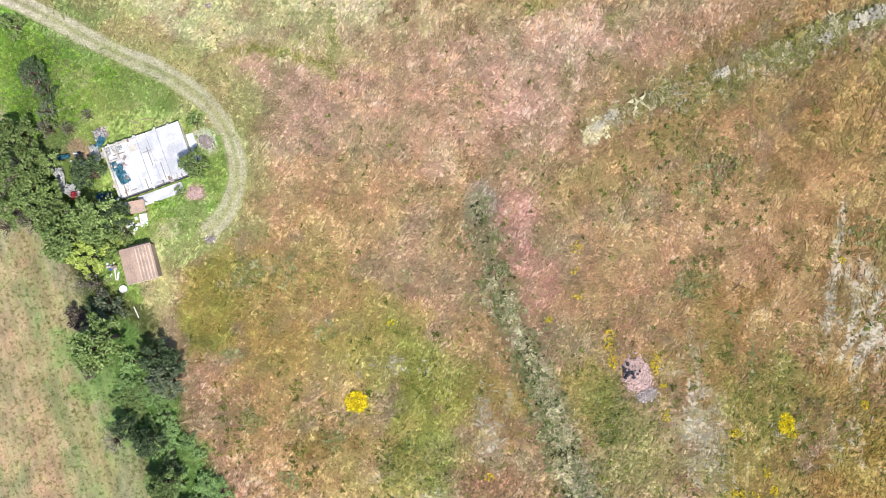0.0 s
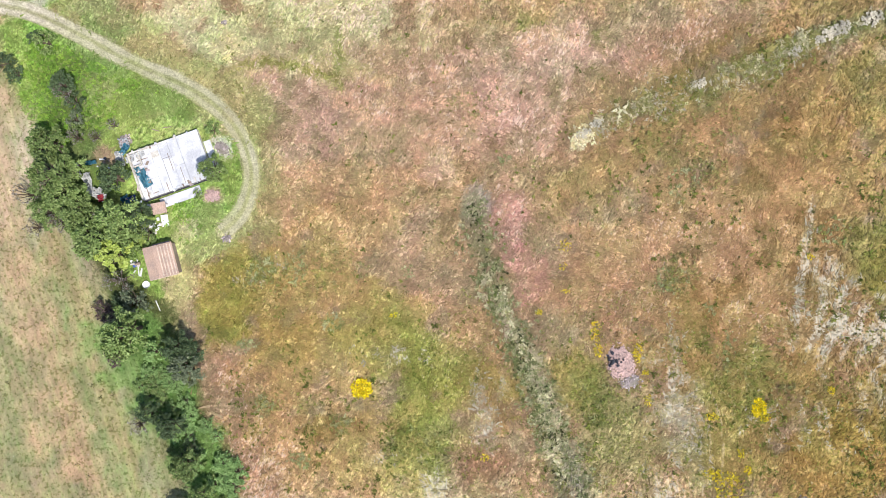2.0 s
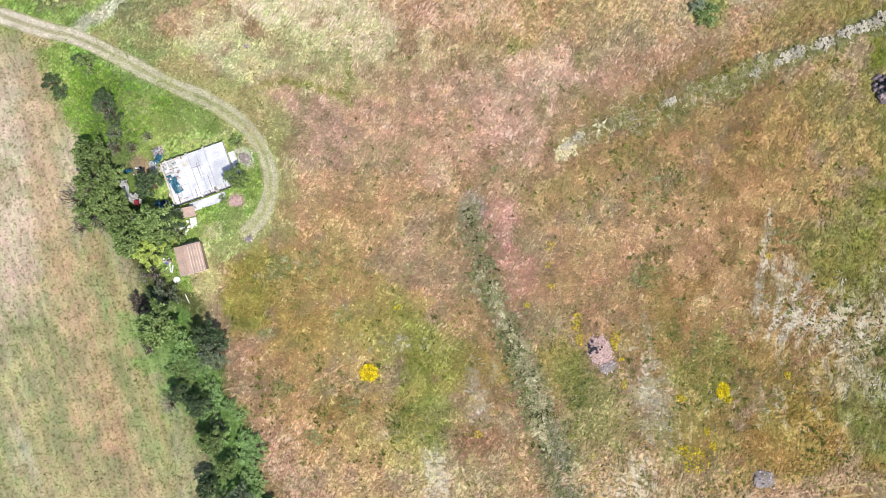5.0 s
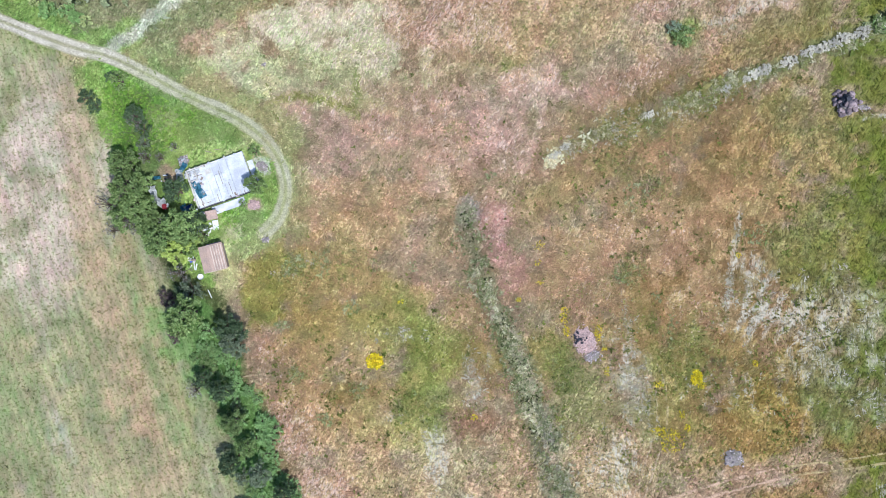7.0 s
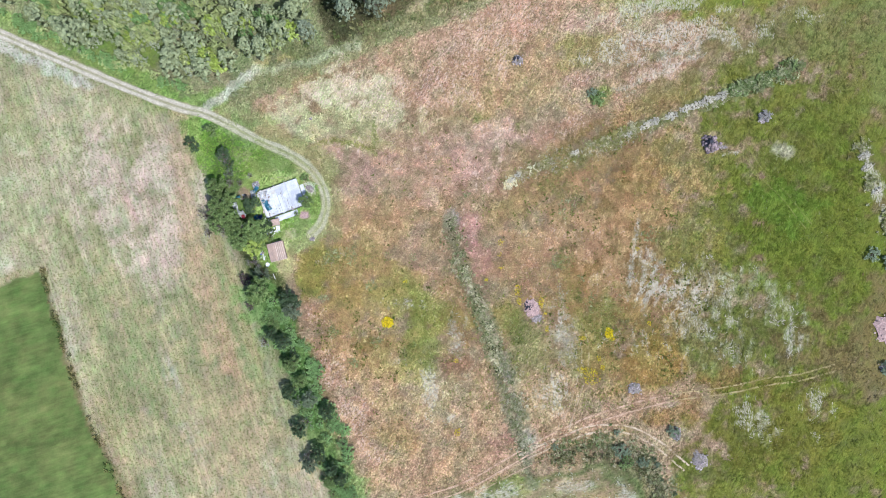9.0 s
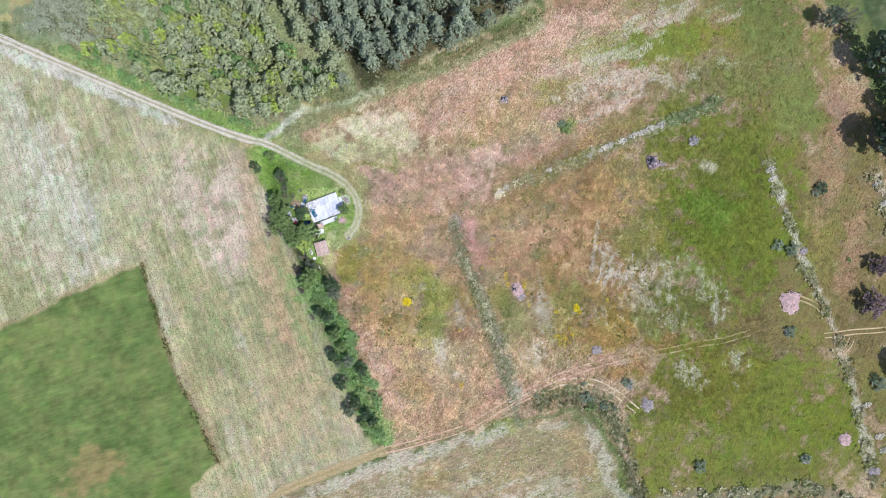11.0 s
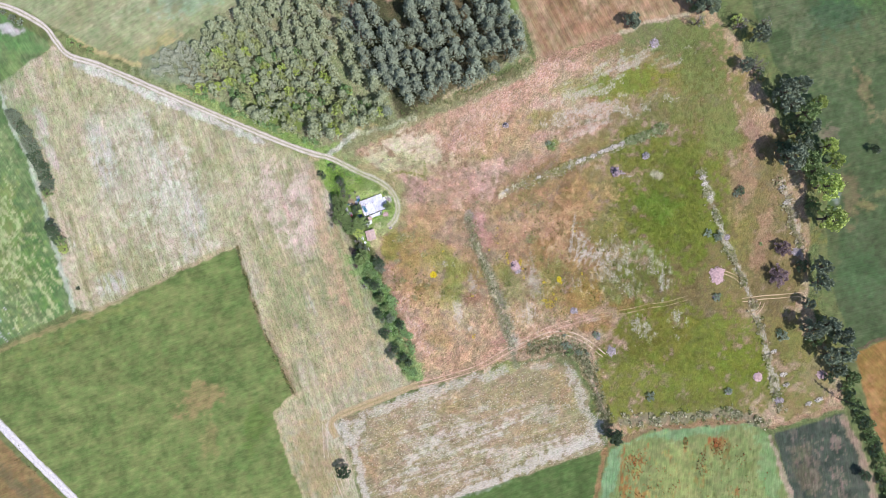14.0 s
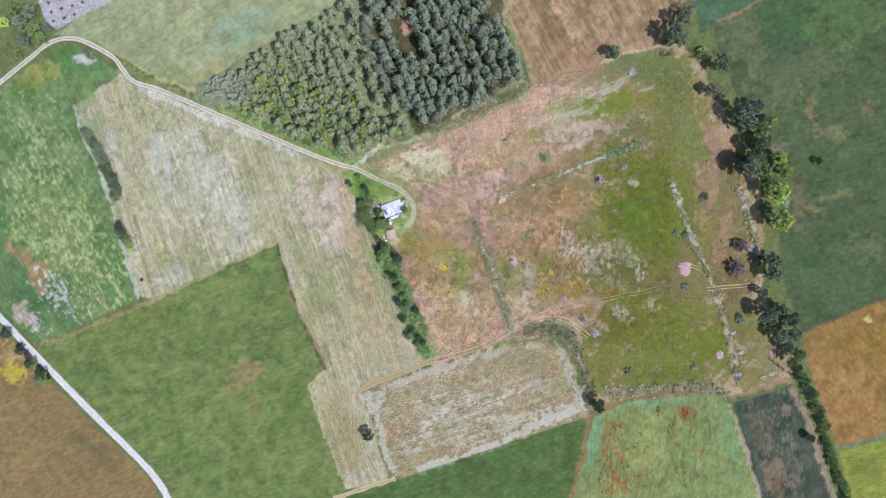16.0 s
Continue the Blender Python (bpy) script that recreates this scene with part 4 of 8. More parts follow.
flecked((110.0, -112.6), 5, 8, 0, (112, 120, 66), 0.6)
spot((110.0, -74.6), 32, 4, 5, (128, 168, 118), 0.6, 0.6)
spot((75.4, -95.2), 4, 16, -12, (124, 168, 122), 0.6, 0.6)
spot((103.4, -96.6), 16, 18, 0, (166, 170, 98), 0.45, 0.6)
spot((142.0, -91.2), 4, 26, 10, (126, 164, 108), 0.5, 0.6)
spot((203.4, -75.3), 14, 22, 0, (178, 132, 78), 0.6, 0.6)
spot((187.4, -72.6), 3, 22, 12, (184, 138, 92), 0.5, 0.6)
spot((200.7, -64.6), 10, 8, 0, (190, 146, 92), 0.5, 0.6)
spot((210.9, -34.8), 3.5, 2.2, 0, (224, 206, 130), 0.9, 0.5)
spot((208.7, -48.6), 16, 10, 0, (158, 122, 56), 0.5, 0.6)
spot((158.0, -92.6), 6, 14, 10, (112, 104, 78), 0.7, 0.6)
spot((165.3, -115.2), 7, 10, 8, (150, 124, 92), 0.7, 0.6)
spot((174.0, -107.2), 5, 16, 8, (104, 104, 82), 0.5, 0.6)
flecked((170.0, -81.9), 2, 14, 8, (138, 122, 104), 0.8)
flecked((160.7, -91.2), 5, 18, 8, (138, 122, 104), 0.5)
flecked((172.7, -101.9), 4, 20, 8, (138, 122, 104), 0.6)
flecked((166.0, -112.6), 6, 12, 8, (138, 122, 104), 0.6)
flecked((152.7, -80.6), 4, 12, 8, (138, 122, 104), 0.35)
spot((208.9, -108.9), 9, 7, 0, (132, 136, 62), 0.7)
flecked((207.3, -103.3), 3, 14, -72, (128, 140, 60), 0.7)
flecked((208.7, -107.3), 3, 12, -72, (128, 140, 60), 0.7)
flecked((207.3, -111.2), 3, 14, -72, (128, 140, 60), 0.6)
flecked((206.0, -117.9), 4, 16, -72, (128, 140, 60), 0.5)
spot((-213.9, -61.3), 7, 6, -30, (204, 180, 70), 0.9)
spot((-213.9, -50.1), 7, 5, -30, (190, 160, 110), 0.8)
spot((-171.9, -100.5), 16, 4, -45, (118, 108, 76), 0.7)
spot((174.2, 87.8), 26, 14, 15, (120, 124, 84), 0.45, 0.6)
spot((181.7, 68.7), 3, 12, 20, (148, 132, 92), 0.6, 0.6)
spot((194.4, 57.0), 7, 4, 0, (140, 132, 92), 0.55, 0.6)
spot((168.9, 101.6), 16, 12, 30, (76, 104, 72), 0.6, 0.6)
spot((172.1, 116.5), 24, 12, 10, (80, 114, 62), 0.6, 0.6)
spot((196.6, 113.3), 20, 14, 20, (104, 130, 72), 0.5, 0.6)
spot((148.7, 105.9), 10, 20, 20, (124, 128, 90), 0.5, 0.6)
spot((167.9, 49.6), 4, 5, 0, (142, 128, 104), 0.7, 0.6)
spot((211.9, 69.8), 5, 4, 0, (140, 122, 92), 0.6, 0.6)
spot((181.8, 20.0), 6, 3, 10, (154, 140, 90), 0.7, 0.6)
spot((195.0, 26.1), 12, 1.8, 15, (134, 132, 84), 0.6, 0.6)
spot((176.3, 25.0), 4, 14, 0, (124, 112, 78), 0.7, 0.6)
spot((169.8, 25.0), 2, 4, 0, (160, 164, 150), 0.6, 0.6)
spot((210.3, 1.9), 9, 9, 0, (120, 122, 84), 0.5, 0.6)
spot((179.6, -7.9), 14, 12, 10, (82, 110, 66), 0.5, 0.6)
spot((167.6, 5.2), 5, 16, 0, (104, 112, 70), 0.6, 0.6)
# wildflower plot: white along its edges
stroke([(69.2, -78.3), (56.3, -84.1), (40.7, -89.9), (22.6, -97.7), (4.5, -104.2), (-11.1, -109.3)], 4.2, (204, 200, 192), 0.95, 1.0)
stroke([(69.2, -76.3), (60.2, -80.9), (52.4, -84.1)], 9.0, (204, 200, 192), 0.8, 1.0)
stroke([(-38.9, -71.8), (-35.0, -78.9), (-31.1, -88.0), (-28.6, -98.3), (-25.1, -110.0)], 4.0, (204, 200, 192), 0.9, 1.0)
stroke([(-39.6, -75.0), (-34.4, -77.6), (-30.5, -73.7)], 9.0, (204, 200, 192), 0.8, 1.0)
stroke([(-38.9, -73.1), (-24.0, -67.2), (-8.5, -61.4), (7.1, -56.2), (22.6, -51.7), (29.1, -49.8)], 4.5, (204, 200, 192), 0.75, 1.0)
stroke([(56.9, -48.5), (60.8, -56.9), (64.0, -64.7), (69.2, -71.8)], 4.5, (204, 200, 192), 0.75, 1.0)
stroke([(43.3, -47.8), (49.8, -47.6)], 3.0, (204, 200, 192), 0.6, 1.0)
white((12.2, -75.0), 9, 20, -72, 0.75)
white((-5.9, -78.9), 6, 12, -72, 0.6)
white((23.9, -72.4), 5, 14, -72, 0.7)
white((30.4, -69.8), 3, 8, -72, 0.7)
white((22.6, -78.9), 5, 12, -72, 0.6)
white((1.9, -86.7), 9, 20, -72, 0.6)
white((-12.4, -91.8), 6, 8, -72, 0.7)
white((-17.6, -99.6), 5, 8, -72, 0.6)
white((12.2, -94.4), 5, 18, -72, 0.65)
white((30.4, -88.0), 6, 14, -72, 0.6)
white((40.7, -84.1), 5, 12, -72, 0.6)
white((49.8, -68.6), 6, 12, -72, 0.5)
white((55.0, -77.6), 4, 9, -72, 0.75)
white((45.9, -64.7), 4, 10, -72, 0.4)
white((-26.6, -81.5), 4, 6, -72, 0.5)
white((20.0, -63.4), 4, 14, -72, 0.35)
white((-4.6, -67.2), 4, 16, -72, 0.5)
white((-8.5, -89.3), 3, 4, -72, 0.9)
patch((9.7, -64.7), 10, 4, 18, (170, 134, 70), 0.33)
patch((30.4, -60.8), 14, 6, 18, (160, 142, 84), 0.28)
patch((43.3, -55.6), 10, 5, 18, (140, 136, 80), 0.28)
patch((-26.6, -89.3), 4, 8, 18, (196, 150, 104), 0.39)
patch((-20.1, -78.9), 8, 6, 18, (160, 140, 84), 0.22)
patch((53.7, -59.5), 6, 10, 18, (180, 130, 70), 0.22)
patch((4.5, -98.3), 16, 4, 18, (174, 142, 100), 0.28)
patch((43.3, -76.3), 12, 4, 18, (170, 138, 88), 0.28)
# green lower end of the meadow
spot((159.4, -47.4), 14, 16, 10, (134, 132, 72), 0.75, 0.6)
spot((150.1, -35.8), 9, 14, 15, (136, 132, 70), 0.6, 0.6)
spot((99.3, -54.3), 26, 12, 0, (122, 132, 52), 0.6, 0.6)
spot((83.1, -54.3), 14, 10, 0, (130, 134, 58), 0.6, 0.6)
# bleached tops over the drier middle of the meadow
patch((50.0, -2.0), 12, 12, 10, (206, 168, 112), 0.3, 0.8)
patch((62.3, -19.7), 9, 5, 0, (180, 142, 80), 0.6, 0.7)
patch((51.2, -18.1), 6, 5, 0, (176, 142, 74), 0.6, 0.7)
patch((66.5, -13.7), 5, 5, 0, (180, 138, 66), 0.5, 0.7)
patch((36.0, -26.0), 12, 16, 15, (214, 178, 140), 0.35, 0.8)
patch((4.0, -30.0), 15, 20, 20, (204, 164, 118), 0.35, 0.8)
patch((0.0, 2.0), 16, 12, 0, (214, 172, 130), 0.25, 0.8)
patch((40.0, 12.0), 14, 10, 20, (214, 172, 132), 0.3, 0.8)
# olive and straw among the brown
patch((6.0, -8.0), 5, 8, 20, (158, 156, 72), 0.5, 0.8)
patch((1.7, -16.8), 6, 5, 0, (150, 156, 70), 0.5, 0.8)
patch((-16.6, 1.8), 4, 6, 30, (154, 142, 64), 0.5, 0.8)
patch((-10.0, -2.4), 6, 4, 10, (176, 150, 76), 0.45, 0.8)
patch((-12.8, -9.7), 6, 6, 20, (184, 150, 96), 0.5, 0.8)
patch((-14.9, 38.1), 12, 5, 10, (196, 192, 140), 0.55, 0.8)
patch((-0.4, 38.2), 10, 4, 10, (198, 188, 140), 0.5, 0.8)
patch((-3.2, 33.1), 9, 3, 0, (170, 170, 104), 0.4, 0.8)
patch((46.0, 31.6), 12, 4, 20, (140, 138, 74), 0.4, 0.8)
patch((57.7, 25.9), 8, 5, 10, (160, 130, 62), 0.45, 0.8)
drift((-59.2, -16.6), 7, 16, 20, (140, 146, 100), 0.6)
drift((-44.7, -14.3), 4, 14, 20, (142, 148, 102), 0.6)
drift((-34.2, -28.6), 4, 10, 20, (136, 144, 98), 0.6)
drift((-63.8, 16.4), 5, 12, 20, (150, 154, 112), 0.5)
drift((-50.8, -24.7), 2.5, 9, 20, (206, 196, 182), 0.6)
drift((-38.4, -22.5), 3, 12, 20, (196, 160, 130), 0.5)
patch((47.8, 13.9), 10, 10, 15, (206, 170, 124), 0.3, 0.8)
patch((37.9, -17.3), 8, 10, 15, (206, 180, 140), 0.35, 0.8)
patch((12.9, 3.0), 8, 8, 15, (208, 164, 130), 0.3, 0.8)
patch((-3.4, -13.7), 10, 12, 15, (196, 166, 104), 0.3, 0.8)
patch((-1.2, -20.8), 8, 10, 15, (206, 164, 124), 0.35, 0.8)
patch((-13.0, -40.3), 9, 10, 15, (208, 164, 132), 0.35, 0.8)
patch((42.1, 22.3), 16, 10, 15, (206, 164, 122), 0.35, 0.8)
patch((26.2, -28.7), 9, 10, 15, (206, 164, 128), 0.35, 0.8)
patch((61.7, 22.2), 14, 8, 15, (196, 154, 104), 0.35, 0.8)
patch((49.8, -20.9), 14, 8, 15, (198, 164, 116), 0.35, 0.8)
patch((6.8, 22.4), 12, 10, 15, (210, 166, 134), 0.3, 0.8)
patch((9.7, -8.5), 4, 7, 15, (146, 158, 66), 0.33, 0.8)
patch((5.5, -2.1), 6, 4, 0, (154, 156, 70), 0.24, 0.8)
patch((8.2, -19.8), 4, 5, 0, (142, 158, 62), 0.30, 0.8)
patch((-17.2, 4.1), 6, 5, 20, (160, 146, 66), 0.27, 0.8)
patch((50.9, -7.9), 5, 6, 0, (134, 140, 66), 0.27, 0.8)
patch((63.9, -14.2), 7, 5, 10, (136, 138, 62), 0.27, 0.8)
patch((47.8, -19.3), 6, 4, 0, (140, 140, 66), 0.24, 0.8)
patch((36.4, -14.6), 4, 6, 10, (140, 146, 72), 0.24, 0.8)
patch((70.0, 10.1), 5, 8, 0, (120, 132, 66), 0.27, 0.8)
patch((31.1, 19.3), 8, 3, 20, (140, 140, 74), 0.21, 0.8)
# margins, banks and ditches
stroke([(-150.9, -24.9), (-160.7, 8.7), (-167.7, 33.9), (-177.5, 54.9), (-183.1, 70.3)], 2.2, (196, 196, 176), 0.7, 0.8)
stroke([(-143.9, -25.5), (-121.5, -15.1), (-85.1, 2.5)], 2.2, (176, 156, 116), 0.7)
stroke([(-82.3, 3.1), (-72.5, -29.1), (-57.7, -59.9)], 1.6, (136, 116, 82), 0.7, 0.8)
stroke([(-57.7, -59.9), (-66.9, -66.9), (-58.5, -92.1), (-51.5, -111.7)], 1.6, (200, 176, 136), 0.7)
stroke([(-198.5, -47.9), (-163.5, -33.9), (-143.9, -25.5)], 2.8, (158, 142, 92), 0.7)
stroke([(73.1, -83.2), (68.9, -103.3), (63.3, -123.5)], 2.4, (154, 118, 76), 0.8)
stroke([(75.0, -80.9), (91.3, -74.2), (116.5, -72.0), (137.5, -70.8)], 2.8, (150, 116, 84), 0.8)
stroke([(141.7, -74.2), (155.7, -69.7), (172.5, -64.7)], 2.4, (168, 128, 100), 0.7)
stroke([(142.2, -77.6), (150.1, -100.5), (157.1, -124.3)], 2.2, (178, 156, 130), 0.8)
stroke([(173.0, -69.7), (183.7, -92.1), (193.5, -124.3)], 3.4, (168, 142, 116), 0.75)
stroke([(136.1, 113.4), (147.3, 117.9), (159.0, 124.6)], 1.8, (158, 122, 92), 0.75, 0.6)
stroke([(179.5, -40.0), (200.5, -31.9), (219.5, -24.4)], 1.4, (110, 92, 70), 0.8)
stroke([(194.9, -98.3), (206.1, -95.5), (219.5, -92.1)], 2.0, (118, 126, 98), 0.8)
stroke([(77.3, 92.1), (94.1, 97.7), (106.7, 100.5)], 1.8, (196, 176, 146), 0.7)
stroke([(46.5, 81.5), (60.5, 83.7), (77.3, 90.4)], 4.5, (168, 126, 102), 0.8)
stroke([(31.1, 117.9), (39.5, 98.3), (46.5, 81.5)], 3.0, (178, 152, 116), 0.7)
stroke([(-37.5, 41.7), (-23.5, 50.1), (-6.7, 57.1), (18.5, 66.1), (40.9, 77.3)], 5.5, (152, 148, 104), 0.85, 0.6)
stroke([(-62.7, 48.4), (-48.7, 42.3), (-40.3, 43.4)], 6.0, (132, 158, 76), 0.8, 0.6)
stroke([(-43.4, 41.2), (-42.1, 42.5), (-39.4, 44.2), (-35.0, 48.1), (-31.8, 50.3)], 2.4, (206, 200, 182), 0.9, 0.35)
stroke([(-31.8, 50.3), (-29.6, 49.8), (-23.1, 52.0), (-17.6, 53.2), (-8.0, 57.5)], 2.6, (186, 184, 150), 0.7, 0.5)
stroke([(4.5, 66.1), (24.1, 73.1)], 2.0, (196, 172, 138), 0.7, 0.6)
stroke([(-152.3, 90.4), (-135.5, 82.6), (-122.9, 79.2)], 2.4, (194, 176, 118), 0.8, 0.5)
stroke([(-159.3, 89.3), (-135.5, 78.1), (-107.5, 66.1), (-73.9, 50.1), (-51.5, 40.6)], 5.5, (150, 150, 96), 0.6, 0.7)
stroke([(-150.0, 79.4), (-129.9, 71.0), (-96.3, 56.6), (-72.0, 46.6)], 4.0, (212, 204, 194), 0.75, 0.6)
# grassy wheel marks and paths in the meadow
stroke([(-17.9, 31.6), (-14.8, 32.9), (-11.3, 33.5), (-7.2, 33.0), (-4.0, 32.2), (-3.0, 30.3)], 1.3, (158, 152, 80), 0.85, 0.4)
stroke([(-3.4, 38.6), (-3.0, 35.9), (-3.5, 32.7)], 1.4, (152, 160, 84), 0.7, 0.5)
# pale straw and green along the lane
stroke([(-37.8, 38.9), (-30.1, 35.8), (-21.7, 32.1), (-16.8, 29.4), (-14.0, 26.0)], 7.0, (186, 180, 120), 0.75, 0.6)
stroke([(-13.3, 24.6), (-12.2, 19.0), (-13.1, 12.1)], 4.0, (168, 156, 104), 0.6, 0.6)
# grey-green ditch through the meadow
stroke([(15.0, 14.9), (15.5, 11.8), (17.0, 7.6), (19.3, 2.1), (22.6, -6.3), (25.1, -12.8), (27.8, -20.9)], 4.0, (150, 144, 110), 0.75, 0.8)
stroke([(18.6, 3.5), (21.1, -2.1), (22.6, -6.3), (24.4, -10.4), (26.2, -16.7), (27.6, -20.9)], 1.5, (210, 190, 162), 0.9, 0.7)
stroke([(26.9, -22.1), (32.5, -38.9), (35.3, -47.3)], 3.4, (140, 136, 106), 0.8, 0.8)
# bank running north-east
stroke([(33.3, 26.3), (39.5, 29.5), (45.7, 31.7), (53.3, 34.5), (58.8, 36.7)], 5.0, (132, 136, 80), 0.55, 1.0)
stroke([(54.5, 35.9), (69.3, 40.8), (82.8, 46.3), (96.2, 51.9)], 3.0, (144, 140, 94), 0.65, 0.8)
stroke([(113.7, 33.9), (120.7, 11.5), (130.5, -10.9), (138.9, -33.3), (144.5, -58.5)], 3.4, (156, 150, 106), 0.8, 0.9)
stroke([(80.1, -70.8), (102.5, -69.7), (127.7, -67.5), (140.3, -72.5)], 4.0, (138, 130, 100), 0.85, 0.8)
stroke([(53.5, -42.3), (63.3, -44.5), (70.3, -61.3), (73.1, -75.3)], 5.0, (128, 118, 84), 0.8, 0.8)
stroke([(65.5, -47.3), (68.9, -58.5), (73.1, -69.7)], 1.4, (198, 168, 148), 0.8, 0.8)
stroke([(40.9, -40.3), (56.3, -38.4), (64.7, -42.3)], 2.6, (112, 106, 78), 0.7, 0.8)
stroke([(147.3, 29.7), (152.9, 11.5), (155.7, -2.5)], 3.4, (206, 186, 158), 0.7, 0.9)
# yard: bare earth by the sheds and the worn turning place
stroke([(-25.5, 5.3), (-23.7, 3.2), (-23.2, 0.6), (-23.0, -1.8)], 3.2, (206, 178, 150), 0.85, 0.4)
stroke([(-14.7, 22.5), (-14.2, 17.6), (-15.9, 12.7), (-20.1, 9.9), (-22.1, 7.1)], 2.4, (176, 176, 116), 0.7, 0.4)
patch((-20.8, 12.0), 4.0, 4.5, 0, (170, 176, 112), 0.7)
patch((-19.8, 16.0), 1.5, 1.3, 0, (214, 176, 158), 0.85, 0.4)
patch((-18.5, 22.4), 1.5, 1.1, -40, (222, 214, 206), 0.85, 0.5)
patch((-35.0, 21.4), 3.6, 1.4, -15, (198, 160, 142), 0.85, 0.4)
patch((-23.6, 1.9), 2.0, 4.6, -5, (208, 192, 140), 0.95, 0.3)
patch((-23.9, 8.1), 1.6, 3.6, 0, (186, 182, 128), 0.75, 0.4)
patch((-22.9, 11.6), 1.4, 1.0, 0, (200, 186, 150), 0.7, 0.5)
patch((-17.9, 11.7), 1.6, 1.2, 30, (196, 182, 146), 0.7, 0.5)
patch((-22.8, 4.0), 1.8, 3.0, 0, (200, 190, 132), 0.8, 0.3)
patch((-35.7, 35.4), 8, 3.4, -20, (116, 162, 62), 0.6)
patch((-26.6, 28.6), 6, 3, -30, (134, 150, 82), 0.7)
patch((-39.7, 24.2), 4, 4, 0, (122, 164, 70), 0.6)
stroke([(-40.9, 8.9), (-39.4, -2.2), (-35.6, -22.3)], 6.0, (196, 156, 118), 0.7, 0.7)
stroke([(-35.8, -4.9), (-32.9, -13.2), (-30.0, -22.2)], 3.6, (202, 164, 120), 0.7, 0.7)
stroke([(-42.6, 8.2), (-42.2, 0.6)], 3.0, (142, 156, 106), 0.8, 0.7)
stroke([(-36.8, -7.7), (-34.6, -16.0), (-32.8, -22.3)], 3.0, (140, 150, 100), 0.7, 0.8)
drift((-41.6, 6.8), 6, 9, 20, (196, 162, 126), 0.8)
drift((-36.5, -9.1), 3.5, 14, 20, (204, 172, 132), 0.9)
drift((-41.9, -16.1), 3, 12, 20, (204, 172, 134), 0.9)
drift((-39.4, -2.2), 2.4, 12, 20, (142, 152, 104), 0.8)
drift((-33.6, -17.4), 2.6, 12, 20, (146, 154, 104), 0.8)
patch((-43.9, 21.3), 1.8, 4.5, 20, (222, 196, 176), 0.8, 0.4)
stroke([(-34.9, 38.4), (-40.2, 21.6), (-39.1, 9.5), (-33.3, -8.0), (-25.6, -24.6), (-21.8, -32.2)], 9.0, (146, 148, 104), 0.5, 0.8)
stroke([(-50.7, 40.0), (-48.6, 21.5), (-42.7, -2.6), (-33.0, -30.3)], 6.0, (194, 162, 130), 0.6, 0.6)
stroke([(-31.0, -3.5), (-26.7, -10.4), (-21.0, -19.3), (-16.3, -35.1), (-10.8, -44.5), (-6.6, -51.2)], 9.0, (110, 150, 74), 0.75, 0.6)
stroke([(-39.8, 31.2), (-37.6, 20.1), (-35.4, 10.4)], 7.0, (96, 118, 58), 0.7, 0.5)

# ---- helpers for meshes ----
def mesh_from(name, verts, faces, material, tint=None, smooth=False, more=None):
    """verts: array (n, 3); faces: array of triangles or quads."""
    me = bpy.data.meshes.new(name)
    verts, faces = np.asarray(verts, np.float32), np.asarray(faces, np.int32)
    k = faces.shape[1]
    me.vertices.add(len(verts))
    me.vertices.foreach_set("co", verts.ravel())
    me.loops.add(faces.size)
    me.loops.foreach_set("vertex_index", faces.ravel())
    me.polygons.add(len(faces))
    me.polygons.foreach_set("loop_start", np.arange(0, faces.size, k, dtype=np.int32))
    me.polygons.foreach_set("use_smooth", np.full(len(faces), smooth))
    me.update(calc_edges=True)
    if tint is not None:
        at = me.attributes.new("tint", "FLOAT_COLOR", "POINT")
        at.data.foreach_set("color", np.c_[tint, np.ones(len(tint))].astype(np.float32).ravel())
    for key, value in (more or {}).items():
        me.attributes.new(key, "FLOAT", "POINT").data.foreach_set("value", np.asarray(value, np.float32))
    me.materials.append(material)
    return me


def part(name, bm, material, parent=None, label="", smooth=False):
    """Links a bmesh as one mesh object under a thing or a part."""
    me = bpy.data.meshes.new(name)
    bm.to_mesh(me)
    bm.free()
    me.materials.append(material)
    if smooth:
        me.polygons.foreach_set("use_smooth", np.full(len(me.polygons), True))
    ob = new(name, me)
    if parent:
        ob.parent = parent
    return tagged(ob, label) if label else ob


def box(bm, size, m, bevel=0.0):
    r = bmesh.ops.create_cube(bm, size=1.0, matrix=m @ Matrix.Diagonal((*size, 1)))
    if bevel:
        es = list({e for v in r["verts"] for e in v.link_edges})
        bmesh.ops.bevel(bm, geom=es, offset=bevel, segments=1, affect="EDGES")
    return bm


# ---- ground sheet and the fields on it ----
CELL = 0.67
GX, GY = np.arange(-232, 232.01, CELL), np.arange(-134, 138.01, CELL)
nx, ny = len(GX), len(GY)
gx, gy = np.meshgrid(GX, GY, indexing="ij")
flat_x, flat_y = gx.ravel(), gy.ravel()
tint_all, bloom_all, comb_all, lush_all = paint(flat_x, flat_y)
z_all = height(flat_x, flat_y) + 0.10 * (fbm(flat_x, flat_y, 1.7, 2, 40.0) - 0.5)
cx, cy = (gx[:-1, :-1] + CELL / 2).ravel(), (gy[:-1, :-1] + CELL / 2).ravel()
owner, nearest, gap = np.full(len(cx), -1), np.zeros(len(cx), int), np.full(len(cx), -1e9)
for k, f in enumerate(FIELDS):
    d = inside(cx, cy, f[2])
    owner[d > 0] = k
    nearest, gap = np.where(d > gap, k, nearest), np.maximum(d, gap)
nearest = np.where(owner >= 0, owner, nearest)   # margins belong to the field beside them
ii, jj = np.meshgrid(np.arange(nx - 1), np.arange(ny - 1), indexing="ij")
